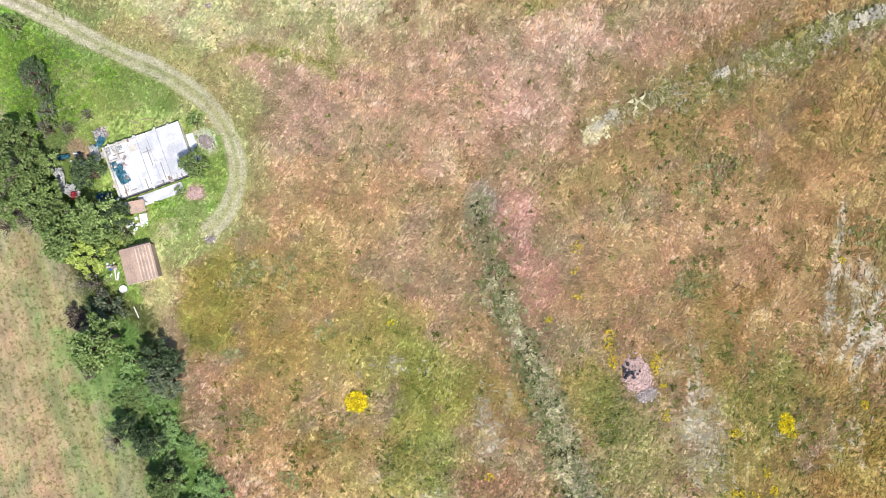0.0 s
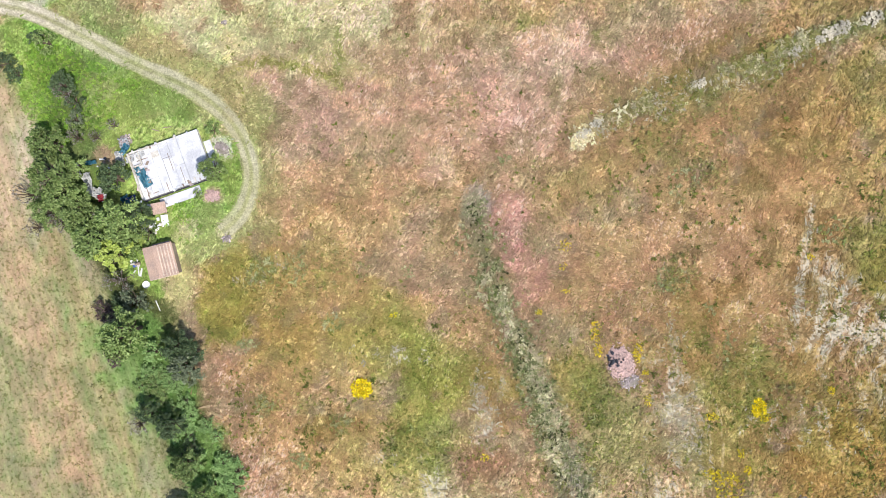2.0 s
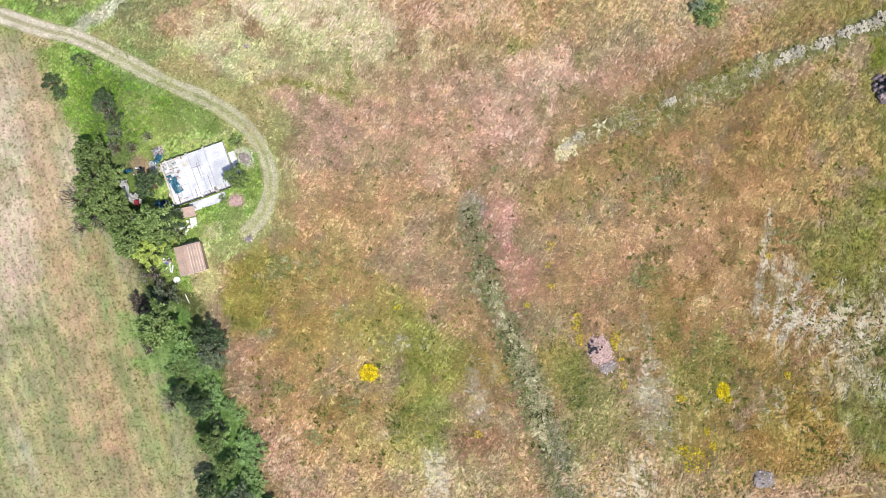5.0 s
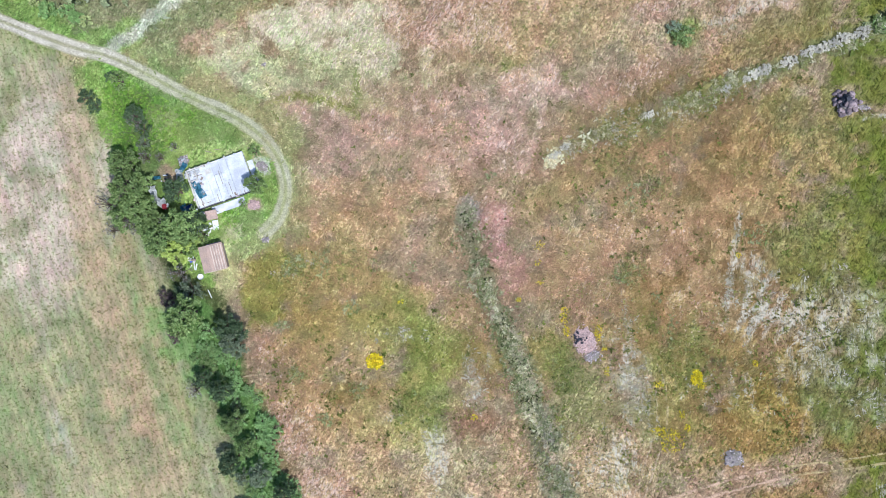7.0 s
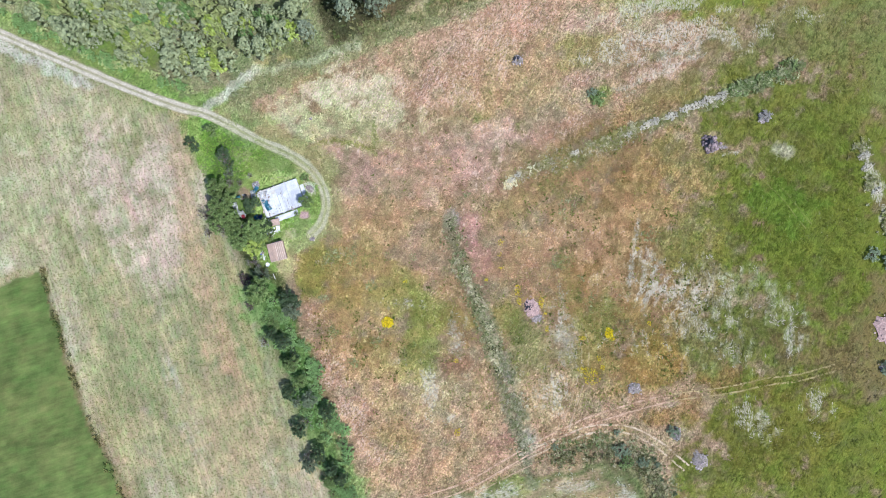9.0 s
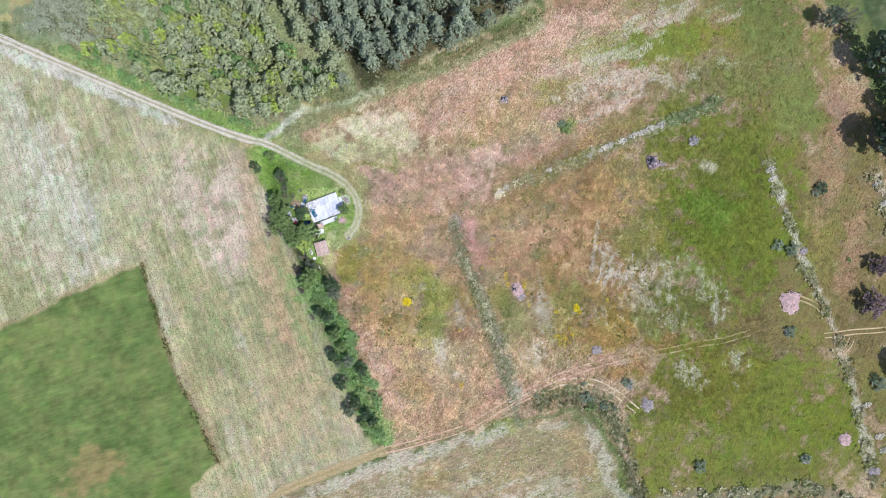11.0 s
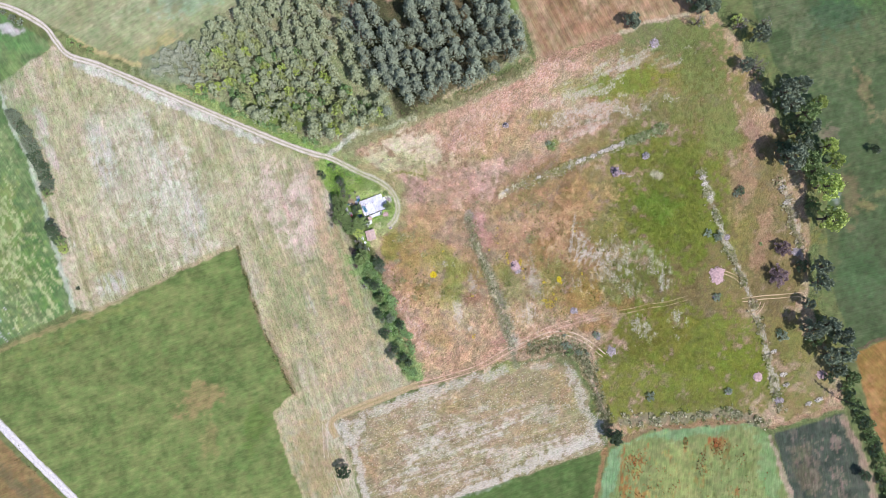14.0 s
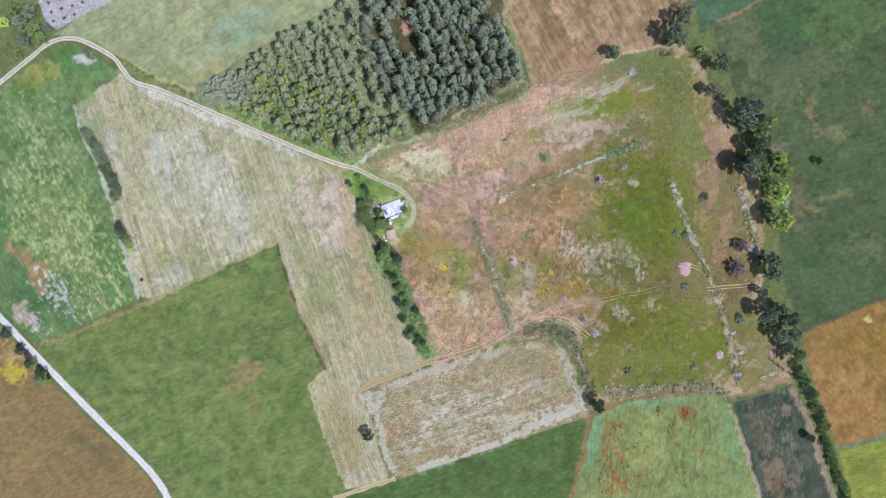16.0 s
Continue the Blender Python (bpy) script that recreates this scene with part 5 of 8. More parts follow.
a0 = (ii * ny + jj).ravel()
quads = np.c_[a0, a0 + ny, a0 + ny + 1, a0 + 1]


def land_material(k):
    """Crops show their drilled or mown lines; the rest is rough grass."""
    name = FIELDS[k][0]
    if name == "stubble_field":
        return tinted_material("stubble", grain=3.2, mottle=0.6, low=0.86, high=1.12, rows=((-72, 22, 1.2, 0.15), (-72, 3.0, 0.5, 0.1)), flowers=(-72, 0.9, 0.4, 0.24), mossy=0.6, run=(-72, 2.6, 1.0), blotch=0.12, crisp=0.1, fleck=(2.1, (0.54, 0.58, 0.44), 0.54))
    if name == "wildflower_plot":
        return tinted_material("flowering_fallow", grain=3.0, mottle=0.6, low=0.8, high=1.16, rows=((18, 14, 0.7, 0.1), (18, 2.5, 0.4, 0.14)), flowers=(18, 1.0, 0.42, 0.25), mossy=0.4, run=(18, 2.0, 1.0), blotch=0.1, crisp=0.18, fleck=(1.6, (0.66, 0.74, 0.56), 0.55))
    if not FIELDS[k][9] or not FIELDS[k][5]:
        return M_GROUND
    turn, length, width, strength = FIELDS[k][5]
    if name == "cereal_field":
        return tinted_material("drilled_cereal", grain=2.4, mottle=0.3, low=0.93, high=1.07, bump=0.35, rows=((turn, 60, 0.6, 0.09), (turn - 2, 6, 0.35, 0.09)), run=(turn, 2.0, 1.0), mossy=0.4, blotch=0.06, crisp=0.07)
    return tinted_material("crop_rows", grain=2.2, mottle=0.35, low=0.93, high=1.07, bump=0.35, rows=((turn, length * 0.6, min(width * 0.5, 1.1), 0.03 + 0.16 * strength), (turn, 3.5, 0.5, 0.05 + 0.2 * strength)), run=(turn, 3.5, 1.0), mossy=0.4, blotch=0.07, crisp=0.08)


for k in range(len(FIELDS)):
    pick = quads[nearest == k]
    if not len(pick):
        continue
    used, inv = np.unique(pick, return_inverse=True)
    name, label = FIELDS[k][0], FIELDS[k][1]
    me = mesh_from(name, np.c_[flat_x, flat_y, z_all][used], inv.reshape(-1, 4), land_material(k), tint_all[used], True, {"flowers": bloom_all[used], "comb": comb_all[used], "lush": lush_all[used]})
    tagged(new(name, me), label, "field", kind="structure")
ring = np.r_[-4000, -2600, -1700, -1200, -900, np.arange(-700, -279, 60), -258]
FX = np.r_[ring, np.linspace(-225, 225, 9), -ring[::-1]]
FY = np.r_[ring[:-1], -200, -150, np.linspace(-110, 110, 5), 150, 200, -ring[::-1][1:]]
fx, fy = np.meshgrid(FX, FY, indexing="ij")
fi, fj = np.meshgrid(np.arange(len(FX) - 1), np.arange(len(FY) - 1), indexing="ij")
f0 = (fi * len(FY) + fj).ravel()
px, py = fx.ravel(), fy.ravel()
mix_one, mix_two = fbm(px, py, 260, 2, 3.0)[:, None], fbm(px, py, 180, 2, 8.0)[:, None]
land = (1 - mix_one) * np.array(rgb(118, 134, 80)) + mix_one * ((1 - mix_two) * np.array(rgb(176, 156, 110)) + mix_two * np.array(rgb(140, 150, 92)))
me = mesh_from("ground", np.c_[px, py, np.full(len(px), -0.6)], np.c_[f0, f0 + len(FY), f0 + len(FY) + 1, f0 + 1], M_GROUND, land)
tagged(new("ground", me), "wide green and straw farmland reaching the horizon", "ground", kind="structure")


# ---- tracks: ribbons with two wheel ruts ----
def smooth_line(points, gap=0.8):
    """A rounded line through points, resampled."""
    p = np.array([points[0], *points, points[-1]], float)
    out = []
    for a, b, c, d in zip(p, p[1:], p[2:], p[3:]):
        n = max(2, int(np.hypot(*(c - b)) / gap))
        t = np.linspace(0, 1, n, endpoint=False)[:, None]
        out.append(0.5 * (2 * b + (c - a) * t + (2 * a - 5 * b + 4 * c - d) * t * t + (3 * b - a - 3 * c + d) * t ** 3))
    return np.vstack([*out, p[-1:]])


def track(name, label, points, width, rut, crown, edge, lift=0.05, ragged=0.25, fade=0.0, late=None):
    """rut, crown, edge: colours of the wheel ruts, the strip between them and the verge.
    late: where the track turns into a fainter one (share of its length from, to) and that one's rut, crown and fade."""
    c = smooth_line(points)
    far_along = np.cumsum(np.r_[0, np.hypot(*np.diff(c, axis=0).T)])
    far_along /= far_along[-1]
    d = np.gradient(c, axis=0)
    d /= np.hypot(*d.T)[:, None]
    side = np.c_[-d[:, 1], d[:, 0]]
    across = np.array([-0.62, -0.5, -0.42, -0.28, -0.18, -0.09, 0.0, 0.09, 0.18, 0.28, 0.42, 0.5, 0.62])
    weight = np.array([0, 0.35, 0.9, 1, 0.9, 0.25, 0.0, 0.25, 0.9, 1, 0.9, 0.35, 0])
    is_edge = np.array([1, 0.6, 0.1, 0, 0, 0, 0, 0, 0, 0, 0.1, 0.6, 1])
    n, m = len(c), len(across)
    wob = 1 + ragged * (fbm(c[:, 0], c[:, 1], 5, 3, 2.0) - 0.5)
    v = c[:, None, :] + side[:, None, :] * (across[None, :] * width * wob[:, None])[..., None]
    v[:, 0] += side * (ragged * (fbm(c[:, 0], c[:, 1], 1.5, 2, 6.0) - 0.5))[:, None]
    v[:, -1] += side * (ragged * (fbm(c[:, 0], c[:, 1], 1.5, 2, 9.0) - 0.5))[:, None]
    x, y = v[..., 0].ravel(), v[..., 1].ravel()
    land = paint(x, y)[0]
    w, e = np.tile(weight, n), np.tile(is_edge, n)
    k = np.clip(w + 0.5 * (fbm(x, y, 1.6, 3, 3.3) - 0.5), 0, 1)[:, None]
    col = np.array(rgb(*crown, 0.56)) * (1 - k) + np.array(rgb(*rut, 0.56)) * k
    if late:
        g = np.repeat(step(far_along, late[0], late[1]), m)
        col = col * (1 - g[:, None]) + (np.array(rgb(*late[3], 0.56)) * (1 - k) + np.array(rgb(*late[2], 0.56)) * k) * g[:, None]
        fade = fade + g * late[4]
    e = np.clip(e + fade + 0.7 * (fbm(x, y, 2.2, 3, 13.0) - 0.5) * (e + fade > 0), 0, 1)[:, None]
    col = col * (1 - e) + (0.5 * land + 0.5 * np.array(rgb(*edge))) * e
    z = height(x, y) + lift + 0.03 * (1 - w) - np.where(np.tile(np.abs(across), n) > 0.6, 0.1, 0)
    i, j = np.meshgrid(np.arange(n - 1), np.arange(m - 1), indexing="ij")
    a = (i * m + j).ravel()
    me = mesh_from(name, np.c_[x, y, z], np.c_[a, a + 1, a + m + 1, a + m][:, ::-1], M_DIRT, col, True)
    return tagged(new(name, me), label, "track", kind="structure")


def ruts(name, label, points, rut, gauge=1.75, width=0.5, worn=0.9):
    """Two narrow wheel ruts pressed into the grass, broken where the grass has grown back."""
    c = smooth_line(points, 0.6)
    d = np.gradient(c, axis=0)
    d /= np.hypot(*d.T)[:, None]
    side = np.c_[-d[:, 1], d[:, 0]]
    vs, fs, cols, count = [], [], [], 0
    for wheel in (-0.5, 0.5):
        mid = c + side * (wheel * gauge + 0.3 * (fbm(c[:, 0], c[:, 1], 7, 2, 31.0) - 0.5))[:, None]
        w = width * (0.7 + 0.7 * fbm(c[:, 0], c[:, 1], 2.5, 3, 17.0 + wheel))
        rows = np.stack([mid + side * (w * k)[:, None] for k in (-0.5, -0.2, 0.2, 0.5)], 1)
        x, y = rows[..., 0].ravel(), rows[..., 1].ravel()
        k = np.clip(np.tile([0.1, 1, 1, 0.1], len(c)) * worn * (0.35 + 1.1 * fbm(x, y, 3.0, 3, 23.0)), 0, 1)[:, None]
        cols.append(paint(x, y)[0] * (1 - k) + np.array(rgb(*rut, 0.6)) * k)
        vs.append(np.c_[x, y, height(x, y) + 0.1 * (fbm(x, y, 1.7, 2, 40.0) - 0.5) + np.tile([0.02, 0.05, 0.05, 0.02], len(c))])
        a = (np.arange(len(c) - 1)[:, None] * 4 + np.arange(3)[None]).ravel() + count
        fs.append(np.c_[a, a + 4, a + 5, a + 1])
        count += len(x)
    me = mesh_from(name, np.vstack(vs), np.vstack(fs), M_DIRT, np.vstack(cols), True)
    return tagged(new(name, me), label, "track", kind="structure")


LANE = [(-236.3, 70.3), (-219.5, 82.6), (-205.5, 93.8), (-195.7, 101.6), (-186.5, 104.4), (-177.5, 102.8), (-164.1, 95.5), (-158.5, 88.8), (-152.9, 82.9), (-138.5, 78.1), (-107.5, 64.8), (-85.1, 55.3), (-62.7, 46.0), (-50.0, 41.5), (-43.8, 40.0), (-37.2, 37.0), (-33.2, 34.9), (-29.4, 33.1), (-25.6, 31.5), (-21.9, 29.7), (-18.8, 27.4), (-16.5, 24.8), (-15.1, 21.8), (-14.5, 18.8), (-14.9, 16.2), (-16.1, 13.4), (-18.3, 11.2)]
LATE = 0.79
track("road", "pale dirt lane with two wheel ruts bending round the yard", LANE, 2.3, (228, 216, 196), (178, 172, 136), (182, 176, 136), late=(LATE, 0.9, (206, 200, 168), (172, 174, 122), 0.25))
track("road", "white gravel road along the field", [(-236.3, -16.5), (-219.5, -33.9), (-198.5, -55.7), (-177.5, -77.6), (-155.1, -99.7), (-143.4, -112.3), (-136.1, -124.3), (-127.1, -150.9)], 3.1, (238, 232, 224), (226, 218, 208), (196, 186, 160), ragged=0.12)
ruts("path", "reddish double wheel track across the meadow", [(-6.2, -55.7), (8.2, -52.0), (19.0, -48.5), (27.1, -44.1), (35.1, -39.3), (43.2, -35.1), (51.2, -31.7), (59.3, -29.1), (67.4, -26.8)], (222, 186, 156), 1.8, 0.5, 0.95)
ruts("path", "faint double wheel track in the grass", [(67.4, -26.8), (75.5, -25.6), (83.6, -24.3), (91.6, -22.6), (99.7, -21.4), (107.8, -19.1)], (198, 178, 128), 1.58, 0.5, 0.6)
ruts("path", "curved double wheel track to the stone heap", [(32.4, -41.6), (37.8, -39.0), (43.2, -36.7), (48.6, -34.8), (54.0, -34.1), (58.0, -34.3), (62.1, -35.9), (67.5, -39.3), (72.3, -43.3)], (226, 202, 170), 1.66, 0.5, 0.95)
track("path", "dry earth path between the plots", [(-6.2, -55.7), (-23.5, -62.4), (-37.5, -68.0), (-42.6, -72.0), (-40.3, -78.1)], 3.0, (196, 172, 128), (178, 160, 108), (184, 166, 122), ragged=0.6, fade=0.2)
track("path", "worn path at the field corner", [(-54.3, -124.0), (-40.3, -119.0), (-23.5, -113.7)], 2.6, (214, 192, 150), (190, 170, 124), (180, 160, 110), ragged=0.6, fade=0.15)
ruts("path", "pair of wheel marks down the stubble", [(-45.4, -72.5), (-44.5, -86.5)], (204, 190, 160), 1.73, 0.5, 0.6)
ruts("path", "pair of wheel marks beside the lone tree", [(-40.3, -93.5), (-36.1, -104.7), (-31.4, -113.1)], (206, 188, 156), 1.73, 0.5, 0.95)
ruts("path", "wheel tracks crossing to the tree line", [(130.5, -19.9), (140.3, -18.8), (155.7, -17.6)], (210, 184, 142), 1.44, 0.5, 0.95)
ruts("path", "short curved wheel track by the pink heap", [(122.6, -8.1), (127.7, -10.4), (131.0, -13.7)], (200, 176, 132), 1.3, 0.5, 0.95)

ruts("path", "older pair of wheel ruts beside the reddish track", [(21.7, -49.3), (29.8, -44.9), (36.5, -41.6), (43.2, -38.5), (48.6, -37.1)], (206, 176, 146), 1.7, 0.4, 0.6)
ruts("path", "faint pair of wheel ruts through the straw", [(43.2, -34.5), (45.8, -26.3), (47.7, -18.2), (46.9, -11.5), (44.2, -7.4)], (206, 186, 156), 1.7, 0.45, 0.5)
ruts("path", "wheel ruts turning off by the eastern ditch", [(134.5, -26.8), (138.0, -23.2), (139.2, -20.9)], (214, 186, 150), 1.6, 0.4, 0.8)
ruts("path", "faint wheel ruts on the green below the boulders", [(84.7, 33.9), (89.3, 27.1), (95.1, 21.5), (100.9, 14.7)], (150, 150, 84), 1.7, 0.45, 0.5)

# ---- grass and herbs: blades over the rough land ----
def blade_mesh(rs, x, y, z, ang, length, width, rise, col):
    """One thin three-cornered blade for each root, and its tint."""
    ca, sa = np.cos(ang), np.sin(ang)
    v = np.empty((len(x), 3, 3))
    v[:, 0] = np.c_[x - sa * width, y + ca * width, z]
    v[:, 1] = np.c_[x + sa * width, y - ca * width, z]
    v[:, 2] = np.c_[x + ca * length, y + sa * length, z + rise]
    return v.reshape(-1, 3), np.repeat(col, 3, axis=0)


def lodged_grass(name, label, count, x0, x1, y0, y1, size, blades, keep, seed, dark=0.014, pale=0.0):
    """Wisps of grass laid over by the wind, each a few nearly parallel blades."""
    rs = np.random.RandomState(seed)
    x, y = rs.uniform(x0, x1, count), rs.uniform(y0, y1, count)
    inner = np.minimum(np.minimum(x - x0, x1 - x), np.minimum(y - y0, y1 - y))
    ok = rs.rand(count) < keep(x, y) * step(inner, 0, 14)
    x, y = x[ok], y[ok]
    n = len(x)
    col, bloom = paint(x, y)[:2]
    col = col * rs.normal(1.1, 0.11, n).clip(0.75, 1.4)[:, None]
    low = rs.rand(n) < dark
    col[low] *= np.array([0.56, 0.56, 0.46])
    col = col * (1 + pale) + pale * 0.06 * np.array([1.0, 0.86, 0.8])
    white = rs.rand(n) < bloom * 0.4
    col[white] = np.array(rgb(210, 198, 176, 0.64)) * rs.uniform(0.8, 1.15, (white.sum(), 1))
    ang = 1.2 + 5.0 * (fbm(x, y, 9, 2, 60.0) - 0.5) + rs.normal(0, 0.45, n)
    s = size * rs.lognormal(0, 0.3, n)
    vs, ts = [], []
    for k in range(blades):
        bx, by = x + rs.normal(0, 0.3, n) * s, y + rs.normal(0, 0.3, n) * s
        v, t = blade_mesh(rs, bx, by, height(bx, by) + 0.05, ang + rs.normal(0, 0.45, n), s * rs.uniform(0.45, 0.95, n), s * rs.uniform(0.09, 0.17, n), s * rs.uniform(0.02, 0.16, n), col * rs.uniform(0.92, 1.08, (n, 1)))
        vs.append(v)
        ts.append(t)
    v = np.vstack(vs)
    return tagged(new(name, mesh_from(name, v, np.arange(len(v)).reshape(-1, 3), M_TUFT, np.vstack(ts))), label, "grass", kind="stuff")


def herbs(name, label, spots, size, colours, seed, blades=9, category="herbs", own=0.5, stand=1.0):
    """Upright herb clumps at the spots, each a fan of leaves in one of the colours."""
    rs = np.random.RandomState(seed)
    p = np.asarray(spots, float)
    n = len(p)
    pal = np.array([rgb(*c, 0.9) for c in colours]) * np.array([1.05, 1.0, 0.84])
    col = pal[rs.randint(len(pal), size=n)] * rs.uniform(0.75, 1.25, (n, 1))
    col = own * col + (1 - own) * paint(p[:, 0], p[:, 1])[0] * 1.15
    s = size * rs.lognormal(0, 0.3, n)
    vs, ts = [], []
    turn = rs.rand(n) * 6.28
    for k in range(blades):
        ang = turn + k * 6.28 / blades + rs.uniform(-0.4, 0.4, n)
        reach = s * rs.uniform(0.3, 1.0, n)
        bx, by = p[:, 0] + rs.normal(0, 0.2, n) * s, p[:, 1] + rs.normal(0, 0.2, n) * s
        v, t = blade_mesh(rs, bx, by, height(bx, by) + s * stand * rs.uniform(0.0, 0.35, n) + 0.05, ang, reach, s * rs.uniform(0.16, 0.3, n), s * stand * rs.uniform(0.15, 0.6, n), col * rs.uniform(0.8, 1.2, (n, 1)))
        vs.append(v)
        ts.append(t)
    v = np.vstack(vs)
    return tagged(new(name, mesh_from(name, v, np.arange(len(v)).reshape(-1, 3), M_TUFT, np.vstack(ts))), label, category, kind="stuff")


def along_spots(line, width, count, seed, clump=0.5):
    """Random places in a band along a line, gathered in clumps."""
    rs = np.random.RandomState(seed)
    c = smooth_line(line, 0.5)
    p = c[rs.randint(len(c), size=count * 3)] + rs.normal(0, width * 0.27, (count * 3, 2))
    k = fbm(p[:, 0], p[:, 1], 2.2, 2, 70.0 + seed)
    return p[np.argsort(-(k * clump + rs.rand(len(p)) * (1 - clump)))[:count]]


def round_spots(at, rx, ry, count, seed):
    rs = np.random.RandomState(seed)
    a, r = rs.rand(count) * 6.28, np.sqrt(rs.rand(count)) ** 1.2
    return np.c_[at[0] + rx * r * np.cos(a), at[1] + ry * r * np.sin(a)]


FIELD_OF = owner.reshape(nx - 1, ny - 1)
WILD = np.array([0 if f[9] or f[0] in ("stubble_field", "wildflower_plot") else 1 for f in FIELDS] + [1.0])
HOUSE_AT, SHED_AT = (-25.6, 19.8), (-26.8, 7.2)


def wild(x, y):
    i, j = ((x - GX[0]) / CELL).astype(int).clip(0, nx - 2), ((y - GY[0]) / CELL).astype(int).clip(0, ny - 2)
    w = WILD[FIELD_OF[i, j]]
    for line in (LANE,):
        w = w * (along(x, y, line) > 1.3)
    w = w * (np.hypot(x - HOUSE_AT[0], y - HOUSE_AT[1]) > 7) * (np.hypot(x - SHED_AT[0], y - SHED_AT[1]) > 3.2)
    return w


def patchy(x, y):
    return wild(x, y) * np.clip(0.25 + 1.1 * fbm(x, y, 3, 3, 50.0), 0, 1)


lodged_grass("lodged_grass", "straw and green grass laid over in the meadow", 62000, -46, 68, -26, 45, 0.5, 5, patchy, 1)
lodged_grass("lodged_grass", "straw and green grass laid over in the meadow", 60000, -95, 120, -55, 70, 0.7, 3, patchy, 2, 0.004)
lodged_grass("lodged_grass", "straw and green grass laid over in the meadow", 36000, -190, 180, -120, 110, 0.9, 2, patchy, 3, 0.0)

BLEACHED = [((0.5, 29.0), 14, 7), ((-5.0, 27.5), 6, 5), ((8.8, 35.3), 10, 5), ((15.1, 29.2), 7, 5), ((25.5, 35.6), 8, 3.5), ((16.5, 34.0), 6, 4), ((-14.2, 37.1), 9, 3.5), ((33.8, 36.4), 6, 3), ((10.4, 19.4), 4, 2.5), ((47.3, 15.7), 4, 2), ((28.8, -1.3), 2.5, 4), ((32.1, 7.8), 6, 4)]


def bleached(x, y):
    """Stands of bleached grass, thick in wind-combed tufts."""
    m = np.zeros_like(x)
    for at, rx, ry in BLEACHED:
        m = np.maximum(m, np.exp(-((x - at[0]) / rx) ** 2 - ((y - at[1]) / ry) ** 2))
    return wild(x, y) * m * step(fbm(x, y, 1.6, 3, 44.0), 0.4, 0.58)


# the darkened share of blades paints the shade between tufts
lodged_grass("lodged_grass", "bleached pinkish grass combed over by the wind", 70000, -46, 68, -26, 45, 0.5, 4, bleached, 4, 0.14, 0.42)

DITCH = [(130, 138, 104), (146, 152, 120), (108, 116, 82), (176, 168, 144), (160, 160, 136)]
SIDES = [(178, 172, 152), (134, 142, 106), (116, 126, 92), (152, 156, 130), (100, 112, 74), (168, 164, 140)]
WHITE_HERB = [(206, 202, 182), (222, 216, 198), (170, 168, 130), (120, 136, 84)]
GREEN_HERB = [(122, 140, 76), (140, 152, 90), (108, 124, 70), (156, 156, 104)]
REED = [(122, 156, 108), (166, 182, 144), (206, 212, 186), (92, 126, 80)]
herbs("ditch_herbs", "grey-green thistles and dry stalks along the ditch", along_spots([(15.2, 13.9), (15.7, 11.4), (17.0, 7.6), (19.3, 2.1), (22.6, -6.3), (25.1, -12.8), (27.8, -20.9)], 4.8, 1100, 1, 0.5), 0.36, SIDES, 1, own=0.85, stand=0.6)
herbs("ditch_herbs", "grey-green thistles and dry stalks along the ditch", along_spots([(29.5, -18.4), (31.6, -29.2), (33.8, -40.0)], 5.0, 560, 2), 0.42, SIDES + [(190, 186, 172), (176, 172, 160)], 2, own=0.75, stand=0.6)
herbs("pale_herbs", "pale dry stalks down the middle of the ditch", along_spots([(18.6, 3.5), (21.1, -2.1), (22.6, -6.3), (24.4, -10.4), (26.2, -16.7), (27.6, -20.9)], 1.5, 520, 21), 0.32, WHITE_HERB[:3], 21, own=0.9, stand=0.4)
herbs("ditch_herbs", "small dark weeds dotted along the ditch", along_spots([(15.0, 15.2), (18.3, 4.2), (21.1, -2.1), (22.6, -6.3), (24.4, -10.4), (26.2, -16.7), (27.6, -20.9)], 2.8, 200, 23), 0.28, [(52, 60, 40), (74, 80, 52)], 23, own=0.95)
herbs("pale_herbs", "pale dry stalks along the low bank", along_spots([(31.9, 26.3), (36.7, 28.8), (40.2, 30.3), (45.7, 31.7), (49.1, 33.8)], 1.2, 130, 22, 0.8), 0.3, WHITE_HERB[:3], 22)
herbs("pale_herbs", "bleached dry stalks sprawling at the end of the bank", along_spots([(28.6, 23.4), (30.0, 25.0), (31.6, 26.4), (33.4, 27.2)], 1.7, 170, 25, 0.7), 0.42, [(232, 226, 206), (220, 210, 188), (206, 192, 164)], 25, own=0.9, stand=0.5)
herbs("bank_herbs", "green and pale herbs along the low bank", along_spots([(33.3, 26.3), (39.5, 29.5), (45.7, 31.7), (53.3, 34.5), (58.8, 36.7)], 3.4, 700, 3, 0.7), 0.4, GREEN_HERB + DITCH[:2] + WHITE_HERB[:2], 3, own=0.5, stand=0.5)
herbs("bank_herbs", "green and pale herbs along the low bank", along_spots([(54.5, 35.9), (69.3, 40.8), (82.8, 45.7)], 2.6, 620, 4), 0.45, GREEN_HERB + DITCH[:2] + WHITE_HERB[:2], 4, own=0.5, stand=0.5)
herbs("reeds", "blue-green reeds with pale tops on the bank", along_spots([(82.8, 46.3), (89.5, 49.1), (97.5, 52.9)], 3.4, 520, 5), 0.6, REED, 5, category="reeds")
herbs("pale_herbs", "white-flowering herbs along the eastern ditch", along_spots([(112.3, 33.9), (116.5, 22.7), (122.6, 5.9), (130.5, -10.9), (138.9, -33.3), (144.5, -58.5), (147.8, -69.7)], 3.6, 900, 6, 0.8), 0.6, WHITE_HERB, 6)
